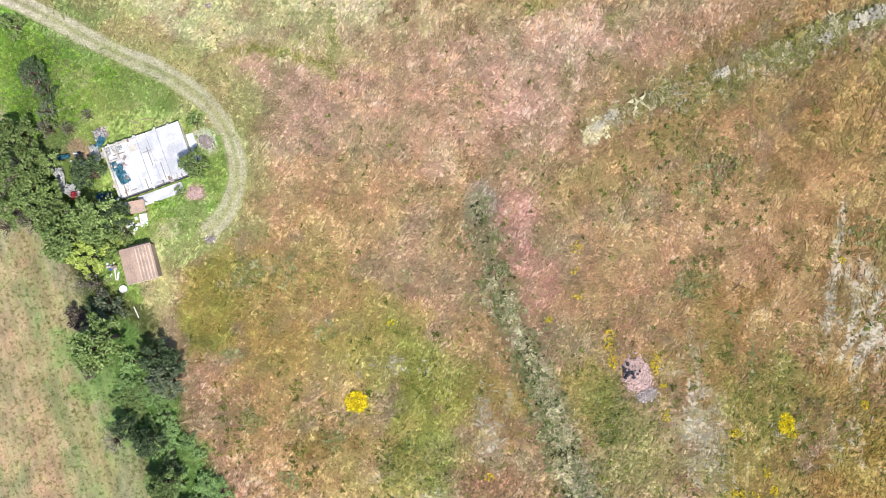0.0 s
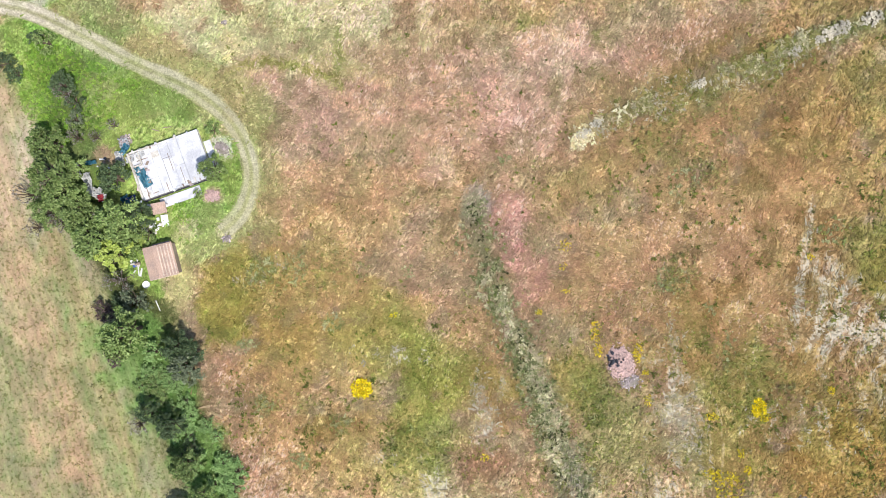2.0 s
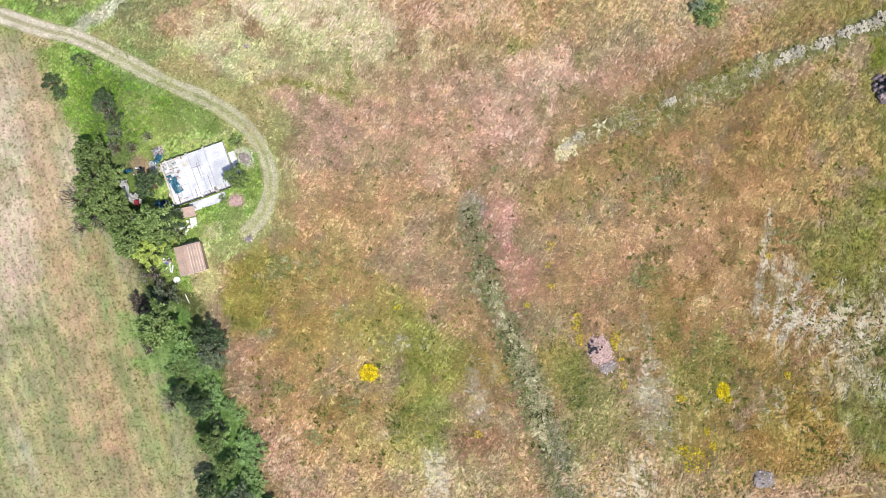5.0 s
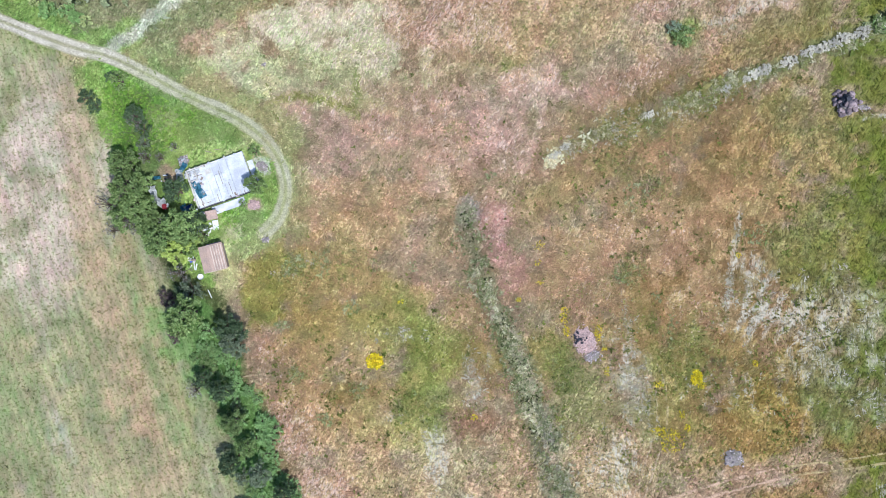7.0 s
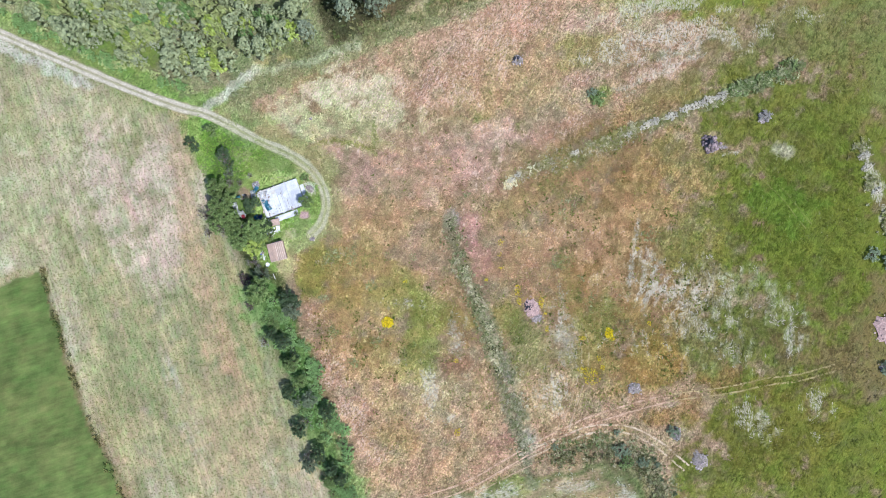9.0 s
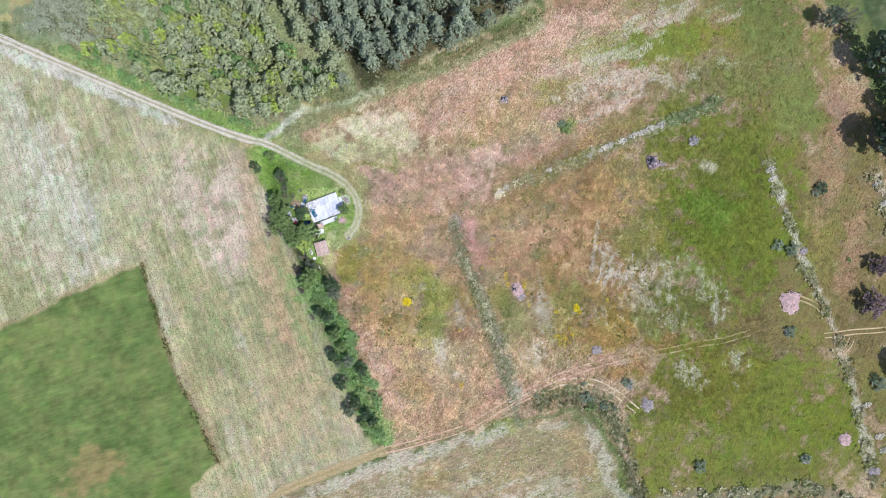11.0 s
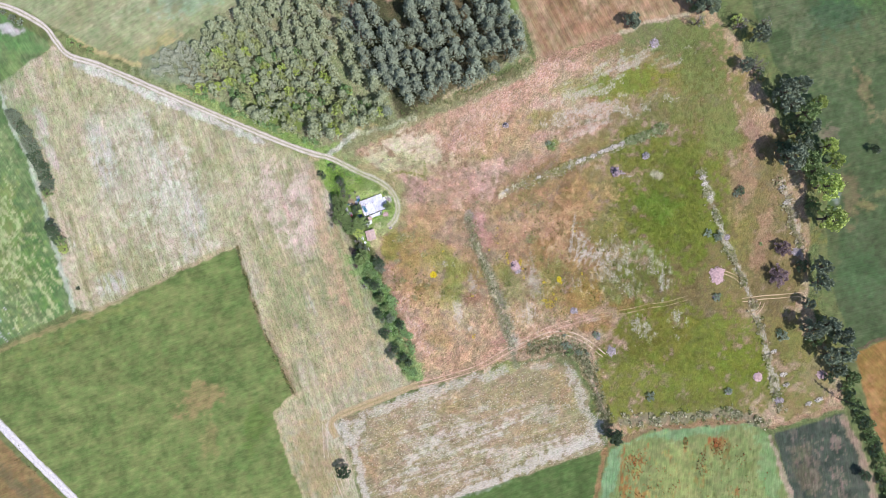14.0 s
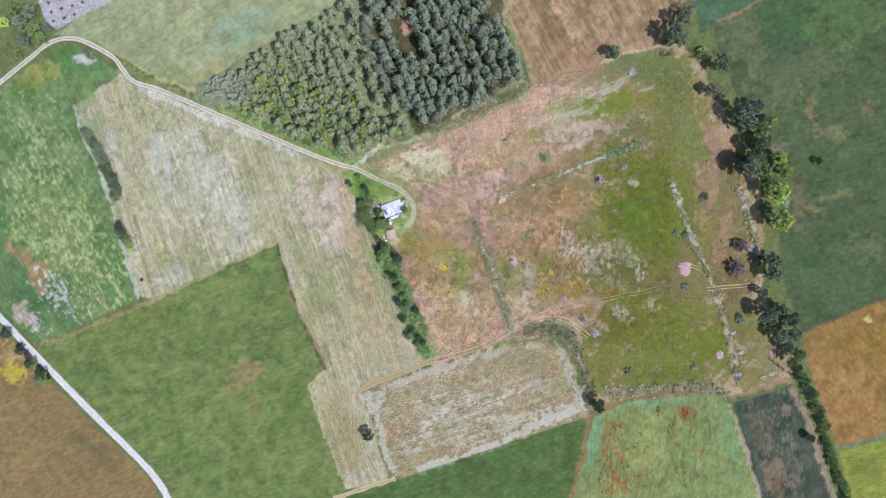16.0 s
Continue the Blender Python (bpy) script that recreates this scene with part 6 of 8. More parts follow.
herbs("pale_herbs", "white and grey herbs along the southern ditch", along_spots([(80.1, -70.8), (102.5, -69.7), (127.7, -67.5), (140.3, -71.1)], 5.0, 1000, 7, 0.8), 0.55, WHITE_HERB + DITCH + [(84, 92, 62)], 7, own=0.8)
herbs("ditch_herbs", "dark scrubby herbs along the sunken track edge", along_spots([(40.9, -41.2), (56.3, -39.5), (63.8, -44.5), (69.4, -58.5), (73.9, -71.1)], 4.4, 900, 8), 0.5, DITCH + [(84, 92, 62), (96, 104, 74)], 8, own=0.8)
herbs("ditch_herbs", "grey-green herbs in the hollow by the curved track", along_spots([(40.5, -39.9), (51.3, -37.7), (59.4, -39.7), (64.9, -45.0), (69.0, -50.4)], 6.5, 520, 24), 0.42, SIDES, 24, own=0.8, stand=0.6)
herbs("pale_herbs", "pale dry shrubs below the tree line", along_spots([(145.9, 29.7), (151.5, 14.3), (155.1, -1.1)], 4.0, 300, 9, 0.8), 0.7, WHITE_HERB, 9)
herbs("margin_herbs", "dark weeds along the field boundary", along_spots([(-82.3, 2.5), (-79.5, -8.1), (-68.3, -38.9), (-58.5, -59.1)], 1.2, 260, 10), 0.5, [(70, 84, 46), (104, 112, 66), (150, 140, 96)], 10)
herbs("margin_herbs", "grey-green scrub along the pine wood edge", along_spots([(-24.0, 54.5), (-6.7, 59.6), (18.5, 68.5), (40.9, 79.2)], 4.0, 700, 11), 0.6, [(132, 142, 100), (166, 164, 124), (108, 124, 78), (150, 150, 116)], 11)
herbs("meadow_herbs", "green weeds scattered in the meadow", np.vstack([round_spots((-4.7, 6.6), 6, 3, 120, 1), round_spots((-11.6, 5.1), 4, 4, 110, 2), round_spots((33.1, -10.9), 5, 5, 260, 3), round_spots((52.5, -7.2), 6, 5, 200, 4), round_spots((8.1, -16.8), 5, 4, 200, 5), round_spots((41.6, 26.7), 9, 5, 260, 6), round_spots((15.2, 28.5), 4, 2, 50, 7), round_spots((42.6, 6.6), 3, 3, 120, 8), round_spots((-11.4, -11.5), 2, 2, 60, 9), round_spots((-2.3, -14.2), 2.5, 1.5, 60, 10), round_spots((45.9, 19.8), 3, 3, 90, 12)]), 0.3, GREEN_HERB + [(140, 148, 110)], 12)


def scatter(count, x0, x1, y0, y1, keep, seed):
    rs = np.random.RandomState(seed)
    p = np.c_[rs.uniform(x0, x1, count), rs.uniform(y0, y1, count)]
    return p[rs.rand(count) < keep(p[:, 0], p[:, 1])]


def in_field(name):
    mine = np.array([f[0] == name for f in FIELDS] + [False])
    def chance(x, y):
        i, j = ((x - GX[0]) / CELL).astype(int).clip(0, nx - 2), ((y - GY[0]) / CELL).astype(int).clip(0, ny - 2)
        return mine[FIELD_OF[i, j]] * (along(x, y, LANE) > 1.3) * np.clip(1.6 * fbm(x, y, 5, 3, 81.0) - 0.25, 0, 1)
    return chance


NETTLE = [(122, 166, 60), (106, 152, 52), (144, 178, 76), (90, 132, 46)]
nettle_spots = np.vstack([round_spots((-42.5, 31.0), 3.2, 6.0, 420, 90), round_spots((-38.0, 33.5), 4.0, 3.5, 300, 91), round_spots((-35.5, 27.5), 3.0, 3.0, 160, 92), round_spots((-40.5, 24.5), 2.4, 3.0, 160, 93), round_spots((-30.0, 31.0), 5.0, 2.0, 120, 94), round_spots((-23.5, 12.5), 2.5, 3.0, 50, 95)])
nettle_spots = nettle_spots[along(nettle_spots[:, 0], nettle_spots[:, 1], LANE) > 2.2]
herbs("yard_nettles", "dense bright green nettles in the yard", nettle_spots, 0.34, NETTLE, 90, 8, own=0.55, stand=0.6)
WEED = [(126, 130, 88), (144, 144, 102), (106, 114, 74)]
herbs("stubble_weeds", "small grey-green weeds dotted over the stubble", scatter(9000, -165, -8, -115, 85, in_field("stubble_field"), 5), 0.24, WEED, 50, 9, own=0.4, stand=0.4)
herbs("flower_weeds", "pale and green weeds among the white flowers", scatter(15000, -40, 76, -112, -40, in_field("wildflower_plot"), 6), 0.32, [(216, 212, 206), (196, 186, 164), (150, 146, 104), (204, 200, 190)], 51, 5, own=0.6, stand=0.25)
white_now = scatter(45000, 20, 160, -70, 100, lambda x, y: paint(x, y)[1] * 0.9, 7)
herbs("flower_weeds", "pale and green weeds among the white flowers", white_now[::2], 0.26, [(150, 152, 116), (112, 122, 74), (84, 96, 58), (196, 190, 170)], 52, 5)
herbs("meadow_weeds", "dark green weeds dotted through the rough meadow", scatter(14000, -30, 150, -60, 90, in_field("meadow"), 8), 0.26, [(96, 104, 56), (118, 126, 70), (140, 132, 84)], 53, 5, own=0.25)
herbs("meadow_weeds", "green and dark weeds dotted through the rough meadow", scatter(6000, 8, 70, -30, 4, in_field("meadow"), 9), 0.26, [(106, 114, 56), (132, 142, 70), (148, 150, 90), (186, 176, 142)], 54, 6, own=0.65, stand=0.6)
WEEDY = [((37.5, 28.2), 6, 2.5), ((47.0, 32.0), 8, 2.5), ((56.0, 35.5), 6, 2.5), ((43.4, -15.1), 12, 8), ((56.4, -14.9), 12, 10), ((67.5, -1.7), 10, 12), ((54.3, 9.3), 8, 6), ((35.4, 20.3), 12, 6), ((67.2, 17.0), 10, 6), ((32.1, -11.5), 6, 9), ((-11.0, -4.6), 8, 9), ((0.4, -17.5), 12, 8), ((-14.6, -12.1), 5, 8), ((4.0, -2.5), 6, 6), ((48.8, -5.7), 9, 5), ((69.6, -18.5), 8, 8)]


def weedy(x, y):
    """How thick dark green weeds stand in the dry grass."""
    m = np.full(len(x), 0.1)
    for at, rx, ry in WEEDY:
        m = np.maximum(m, np.exp(-((x - at[0]) / rx) ** 2 - ((y - at[1]) / ry) ** 2))
    return in_field("meadow")(x, y) * m * step(fbm(x, y, 1.8, 3, 55.0), 0.46, 0.6)


herbs("meadow_weeds", "crisp dark green weeds standing in the dry meadow grass", scatter(30000, -20, 82, -36, 40, weedy, 19), 0.3, [(78, 92, 44), (98, 110, 54), (118, 128, 66), (134, 138, 80)], 58, 7, own=0.9, stand=0.7)
THISTLE = [(150, 164, 128), (132, 150, 112), (168, 176, 146), (112, 134, 88)]
herbs("thistles", "grey-green thistle rosettes in the golden grass", np.vstack([round_spots(at, rx, ry, c, 60 + k) for k, (at, rx, ry, c) in enumerate((((-13.0, 6.2), 2.2, 1.6, 50), ((-8.5, 6.6), 1.6, 2.6, 60), ((-13.7, 5.1), 1.2, 1.0, 20), ((-3.6, -0.7), 1.4, 1.2, 36), ((-12.5, -11.9), 1.4, 1.6, 44), ((-2.0, -14.2), 1.6, 1.2, 40), ((-7.8, -19.1), 1.6, 1.2, 40), ((-14.6, -3.9), 1.6, 0.9, 36), ((41.5, 5.5), 2.4, 1.8, 60), ((49.3, -3.7), 1.0, 3.0, 40), ((46.8, 1.8), 0.8, 1.2, 14), ((6.4, 6.1), 1.0, 1.0, 14), ((19.1, 21.2), 1.2, 0.8, 16), ((42.8, 18.1), 2.6, 2.2, 50), ((62.7, 12.4), 2.6, 2.0, 50)))]), 0.34, THISTLE, 61, 8, "herbs", 0.65, 0.5)
YELLOW = [(236, 210, 30), (226, 204, 40), (246, 226, 60), (190, 180, 50)]
NEAR_PATCHES = [((0.4, -9.4), 1.35, 1.3, 240), ((53.4, -11.3), 0.9, 1.3, 130), ((54.2, -12.6), 0.7, 0.7, 60), ((31.6, -1.6), 0.8, 1.6, 60), ((31.9, -4.0), 0.7, 0.8, 40), ((37.2, -3.9), 0.7, 1.6, 70), ((38.6, -10.5), 0.6, 0.9, 40), ((47.0, -12.5), 0.9, 0.6, 40), ((38.2, -6.8), 0.5, 0.3, 16)]
FAR_PATCHES = [((62.9, -8.8), 0.5, 0.5, 24), ((47.1, -20.1), 1.3, 0.8, 60), ((51.8, -19.6), 0.6, 0.5, 26), ((50.9, -17.3), 0.6, 0.8, 24), ((23.9, 1.1), 0.5, 0.4, 22), ((27.2, 9.9), 1.0, 0.8, 26), ((27.1, 7.1), 0.6, 0.5, 16), ((27.4, 3.9), 0.6, 0.4, 16), ((16.9, -18.4), 0.6, 0.5, 24), ((4.5, 0.5), 0.5, 0.5, 14), ((59.9, 8.8), 0.5, 0.4, 16), ((49.4, -21.8), 2.2, 2.0, 150), ((17.5, -35.4), 0.7, 1.0, 40)]
for k, (at, rx, ry, count) in enumerate(NEAR_PATCHES + FAR_PATCHES):
    herbs("yellow_flowers", "patch of bright yellow wildflowers in the grass", round_spots(at, rx, ry, count if k > 1 else int(count * 1.6), 100 + k), 0.2 if k > 1 else 0.25, YELLOW, 100 + k, 6, "flowers", 0.7 if k > 1 else 0.95)
herbs("poppies", "rust-red poppies scattered in the pale crop", np.vstack([round_spots((120.7, -81.5), 3.6, 3.4, 70, 30), round_spots((106.7, -80.4), 1.2, 2.6, 40, 31), round_spots((85.7, -89.3), 5, 6, 110, 32), round_spots((81.5, -111.7), 4, 14, 120, 33), round_spots((113.7, -89.3), 2, 5, 50, 34), round_spots((96.9, -106.1), 12, 18, 120, 35), round_spots((127.7, -94.9), 14, 14, 60, 36)]), 0.4, [(170, 92, 58), (150, 84, 56), (120, 110, 70)], 40, 6, "flowers", 0.6)


# ---- trees ----
def limb_mesh(bm, a, b, ra, rb, sides=6):
    d = Vector(b) - Vector(a)
    q = d.to_track_quat("Z", "Y").to_matrix()
    rings = []
    for p, r in ((Vector(a), ra), (Vector(b), rb)):
        rings.append([bm.verts.new(p + q @ Vector((r * math.cos(6.2832 * k / sides), r * math.sin(6.2832 * k / sides), 0))) for k in range(sides)])
    for k in range(sides):
        bm.faces.new((rings[0][k], rings[0][(k + 1) % sides], rings[1][(k + 1) % sides], rings[1][k]))


def leaf_cards(rs, centres, radius, each, size, flat=0.5, up=0.6, hub=None):
    """Many small folded leaves in clumps round the centres."""
    n = len(centres)
    off = rs.normal(0, 1, (n, each, 3))
    off /= np.linalg.norm(off, axis=2, keepdims=True)
    off *= (rs.rand(n, each, 1) ** 0.4) * np.asarray(radius).reshape(-1, 1, 1)
    off[..., 2] *= flat
    p = (centres[:, None] + off).reshape(-1, 3)
    nrm = off.reshape(-1, 3) + np.array([0, 0, up]) * np.linalg.norm(off.reshape(-1, 3), axis=1, keepdims=True) + rs.normal(0, 0.25, p.shape)
    nrm /= np.linalg.norm(nrm, axis=1, keepdims=True)
    if hub is not None:
        out = p - np.asarray(hub)
        nrm = nrm + 0.8 * out / np.linalg.norm(out, axis=1, keepdims=True)
        nrm /= np.linalg.norm(nrm, axis=1, keepdims=True)
    t = np.cross(nrm, rs.normal(0, 1, p.shape))
    t /= np.linalg.norm(t, axis=1, keepdims=True)
    b = np.cross(nrm, t)
    s = size * rs.uniform(0.6, 1.3, (len(p), 1))
    v = np.stack([p - t * s, p - b * s * 0.5 + nrm * s * 0.12, p + t * s, p + b * s * 0.5 - nrm * s * 0.12], 1).reshape(-1, 3)
    return v, np.arange(len(v)).reshape(-1, 4)


MADE = {}


def broadleaf(kind, form, seed, fine):
    """form: tree, bush, tall (poplar) or bare. One metre of crown radius, to be scaled; returns the meshes of trunk and crown."""
    key = (kind, form, seed, fine)
    if key in MADE:
        return MADE[key]
    rs = np.random.RandomState(seed * 31 + len(form))
    bm = bmesh.new()
    tall = {"tree": 2.1, "bush": 1.1, "tall": 6.0, "bare": 2.2}[form]
    base = {"tree": 0.75, "bush": 0.3, "tall": 0.8, "bare": 0.7}[form]
    limb_mesh(bm, (0, 0, -0.08), (0.03, 0.02, base), 0.09, 0.065, 8)
    centres, sizes = [], []
    lobes = {"tree": 21, "bush": 14, "tall": 16, "bare": 14}[form]
    for k in range(lobes):
        a = 6.2832 * k / lobes * (2.4 if form == "tall" else 1) + rs.uniform(-0.4, 0.4)
        f = (k + 0.5) / lobes
        a = k * 2.4 + rs.uniform(-0.5, 0.5)
        r = (0.82 * math.sqrt(1 - f ** 1.4) + 0.03) * rs.uniform(0.75, 1.12)
        zz = base + 0.12 + (tall * 0.9 - base - 0.12) * f ** 0.8 + rs.uniform(-0.08, 0.08)
        if form == "tall":
            zz = base + (tall - base) * k / lobes
            r = 0.5 * (1 - 0.7 * k / lobes)
        tip = (r * math.cos(a), r * math.sin(a), zz)
        limb_mesh(bm, (0.02, 0.02, min(base * 0.9, zz * 0.6)), tip, 0.05, 0.012)
        m = 5
        for _ in range(m):
            o = rs.normal(0, 1, 3)
            o /= np.linalg.norm(o)
            q = np.array(tip) + o * rs.uniform(0.08, 0.26) * np.array([1, 1, 0.6])
            centres.append(q)
            sizes.append(rs.uniform(0.1, 0.21))
            if form == "bare":
                limb_mesh(bm, tip, tuple(q + o * 0.15), 0.014, 0.004, 4)
    trunk = bpy.data.meshes.new("trunk")
    bm.to_mesh(trunk)
    bm.free()
    trunk.materials.append(M_BARK)
    each = {"tree": 25, "bush": 16, "tall": 14, "bare": 7}[form] if fine else {"tree": 17, "bush": 14, "tall": 14, "bare": 6}[form]
    v, f = leaf_cards(rs, np.array(centres), np.array(sizes), each, 0.04 if form == "bare" else 0.07 if fine else 0.09, up=1.0)
    crown = mesh_from("crown", v, f, LEAF[kind])
    MADE[key] = (trunk, crown)
    return MADE[key]


NAMES = {"green": "green", "fresh": "fresh green", "dark": "dark green", "grey": "grey-green", "lime": "bright lime-green", "olive": "yellow-olive", "purple": "purple-brown", "bare": "grey half-bare", "pale": "pale straw", "teal": "grey-blue green"}


def plant(at, radius, kind="green", form="tree", seed=None, tall=1.0, where="", group="", fine=False):
    seed = (int(abs(at[0] * 7 + at[1] * 13)) % 5) if seed is None else seed
    trunk, crown = broadleaf(kind, form, seed, fine)
    name = {"tree": "tree", "bush": "bush", "tall": "poplar_tree", "bare": "tree"}[form]
    top = new(name)
    spin = abs(at[0] * 37.7 + at[1] * 91.3) % 360
    top.matrix_basis = pose(at[0], at[1], ground_at(*at) - 0.02, 0, 0, spin) @ Matrix.Diagonal((radius, radius, radius * tall, 1))
    for n, me in (("trunk", trunk), ("crown", crown)):
        ob = new(n, me)
        ob.parent = top
    word = {"tree": "broadleaf tree", "bush": "leafy bush", "tall": "slender poplar tree", "bare": "twiggy tree"}[form]
    return tagged(top, f"{NAMES[kind]} {word} {where or 'standing in rough grass'}", "tree" if form != "bush" else "bush", group)


def grove(where, items, grow=1.0, tall=1.0, fine=False):
    """Plants of several kinds and sizes."""
    for at, r, kind, form in items:
        plant(at, r * grow, kind, form, tall=tall, where=where, fine=fine)


# trees behind and beside the house
BY_HOUSE = "beside the ruined farmhouse"
grove(BY_HOUSE, (((-38.6, 30.1), 1.7, "dark", "tree"), ((-38.3, 29.1), 1.6, "bare", "bare"), ((-37.6, 27.9), 1.6, "dark", "bush"), ((-37.5, 25.7), 1.3, "grey", "bush"), ((-41.5, 35.9), 1.8, "green", "bush"), ((-46.9, 33.1), 1.7, "dark", "bush"), ((-45.6, 31.7), 1.4, "dark", "bush"), ((-43.2, 36.6), 1.2, "dark", "bush"),), fine=True)
grove(BY_HOUSE, (((-37.3, 24.2), 1.3, "green", "bush"), ((-39.6, 22.3), 2.6, "green", "tree"), ((-38.5, 18.1), 3.2, "green", "tree"), ((-37.6, 15.2), 2.8, "green", "tree"),), fine=True)
grove(BY_HOUSE, (((-31.5, 17.8), 2.2, "dark", "tree"), ((-36.8, 19.3), 1.7, "green", "tree"), ((-35.6, 13.5), 2.5, "green", "tree"), ((-30.2, 12.7), 3.0, "green", "tree"),), fine=True)
grove(BY_HOUSE, (((-33.1, 10.0), 3.0, "green", "tree"), ((-30.2, 10.7), 2.4, "green", "tree"), ((-28.5, 13.1), 2.2, "dark", "tree"), ((-31.0, 8.3), 2.5, "lime", "tree"), ((-35.5, 11.7), 2.2, "green", "tree"),), fine=True)
grove(BY_HOUSE, (((-30.1, 9.1), 1.8, "green", "bush"), ((-39.5, 13.6), 2.4, "green", "tree"), ((-27.8, 10.8), 1.6, "green", "bush"), ((-31.0, 4.7), 2.0, "bare", "bare"),), fine=True)
grove(BY_HOUSE, (((-18.9, 19.2), 1.9, "green", "tree"), ((-19.4, 24.6), 1.2, "green", "bush"), ((-21.5, 16.2), 0.8, "green", "bush"), ((-26.6, 16.7), 0.6, "green", "bush"),), fine=True)
# the hedgerow of trees west of the meadow
grove(BY_HOUSE, (((-42.3, 15.7), 1.9, "bare", "bare"), ((-37.5, 14.4), 1.6, "bare", "bare"), ((-32.9, 13.0), 1.5, "bare", "bare"), ((-38.4, 12.2), 1.7, "bare", "bare"), ((-41.8, 11.5), 1.4, "bare", "bare"), ((-32.0, 7.8), 1.4, "bare", "bare"), ((-36.9, 23.2), 1.2, "bare", "bare"), ((-32.4, 25.0), 0.9, "bare", "bare"), ((-40.8, 22.2), 1.6, "bare", "bare"), ((-34.6, 23.3), 0.9, "bare", "bare"),), tall=1.25, fine=True)
# purple and dark leaf colours here hold the shade north of the crowns
grove("in the hedgerow beside the meadow", (((-29.0, 2.1), 2.3, "grey", "bush"), ((-33.3, 0.5), 1.7, "purple", "bush"), ((-30.7, 2.3), 1.7, "dark", "bush"), ((-28.9, -1.6), 3.3, "green", "tree"), ((-30.3, -3.6), 2.4, "green", "tree"), ((-26.6, -4.6), 1.8, "fresh", "bush"), ((-22.9, -3.7), 2.2, "dark", "tree"), ((-21.3, -4.5), 1.9, "dark", "tree"), ((-21.6, -6.2), 2.4, "grey", "tree"), ((-32.0, -5.6), 1.3, "purple", "bush"),), fine=True)
grove("in the hedgerow beside the meadow", (((-27.0, -12.4), 1.7, "dark", "tree"), ((-28.4, -14.2), 1.5, "bare", "bare"), ((-23.9, -13.8), 2.0, "dark", "tree"), ((-22.0, -19.0), 2.1, "green", "tree"), ((-21.6, -17.2), 1.5, "dark", "bush"), ((-22.4, -25.9), 2.0, "dark", "tree"), ((-17.8, -27.4), 2.1, "grey", "tree"), ((-19.9, -23.2), 1.8, "green", "tree"), ((-13.4, -30.4), 2.0, "dark", "tree"), ((-19.7, -34.5), 2.0, "dark", "tree"), ((-18.2, -33.2), 1.4, "bare", "bare"),), fine=True)
grove("in the hedgerow beside the meadow", (((-15.3, -40.2), 2.0, "dark", "tree"), ((-17.3, -42.9), 2.0, "grey", "tree"), ((-10.0, -45.8), 1.9, "dark", "tree"), ((-12.0, -43.8), 1.8, "dark", "tree"), ((-17.6, -40.6), 1.5, "bare", "bare"), ((-12.6, -46.8), 1.7, "green", "tree"), ((-20.6, -28.4), 1.6, "grey", "bush"),), fine=True)
rs_hedge = np.random.RandomState(15)
EASTSIDE = [(-26.1, -6.6), (-22.1, -8.9), (-18.4, -14.5), (-15.7, -20.5), (-13.6, -26.5), (-10.4, -32.5), (-8.3, -38.5), (-6.9, -46.5), (-6.6, -52.0)]
WESTSIDE = [(-30.4, -7.6), (-27.6, -11.6), (-25.0, -17.6), (-22.6, -23.6), (-20.4, -29.6), (-18.6, -35.6), (-16.6, -41.5), (-14.8, -47.0), (-11.4, -51.6)]
for (ax, ay), (bx, by), (cx2, cy2), (dx2, dy2) in zip(EASTSIDE, EASTSIDE[1:], WESTSIDE, WESTSIDE[1:]):
    for k in range(15):
        u, v = rs_hedge.rand(), rs_hedge.rand()
        x = (1 - v) * ((1 - u) * ax + u * bx) + v * ((1 - u) * cx2 + u * dx2)
        y = (1 - v) * ((1 - u) * ay + u * by) + v * ((1 - u) * cy2 + u * dy2)
        plant((x, y), rs_hedge.uniform(0.8, 1.5) * (1.15 if v < 0.6 else 0.9), "green" if v > 0.55 and k % 2 else "fresh", "bush", int(rs_hedge.randint(5)), 0.75, "in the dense leafy hedgerow", "hedgerow bushes", True)
# the tree line east of the meadow
EAST = "in the tree line at the meadow's edge"
grove(EAST, (((113.0, 101.2), 5.2, "grey", "tree"), ((110.1, 95.8), 3.2, "bare", "bare"), ((126.8, 94.1), 3.6, "bare", "bare"), ((128.0, 97.4), 2.8, "lime", "bush"), ((134.9, 89.8), 4.4, "grey", "tree"), ((138.0, 95.1), 3.0, "bare", "bare"), ((132.5, 76.3), 4.6, "bare", "bare"), ((130.1, 77.9), 3.4, "grey", "tree"),), 0.92, tall=1.35)
grove(EAST, (((136.3, 74.4), 2.6, "dark", "bush"), ((143.5, 65.6), 6.0, "grey", "tree"), ((146.8, 60.8), 5.0, "grey", "tree"), ((151.6, 68.4), 4.6, "grey", "tree"), ((160.1, 62.0), 3.4, "lime", "tree"), ((153.5, 57.7), 5.2, "green", "tree"), ((150.6, 49.8), 4.8, "dark", "tree"), ((156.3, 52.2), 4.0, "grey", "tree"),), 0.92, tall=1.35)
grove(EAST, (((146.3, 38.4), 6.4, "grey", "tree"), ((144.4, 42.7), 4.6, "dark", "tree"), ((153.0, 37.9), 5.4, "green", "tree"), ((163.5, 44.1), 4.0, "lime", "tree"), ((165.9, 37.9), 4.0, "lime", "tree"), ((152.3, 44.1), 4.4, "grey", "tree"), ((161.1, 27.2), 6.2, "lime", "tree"), ((162.1, 14.1), 6.2, "lime", "tree"),), 0.92, tall=1.35)
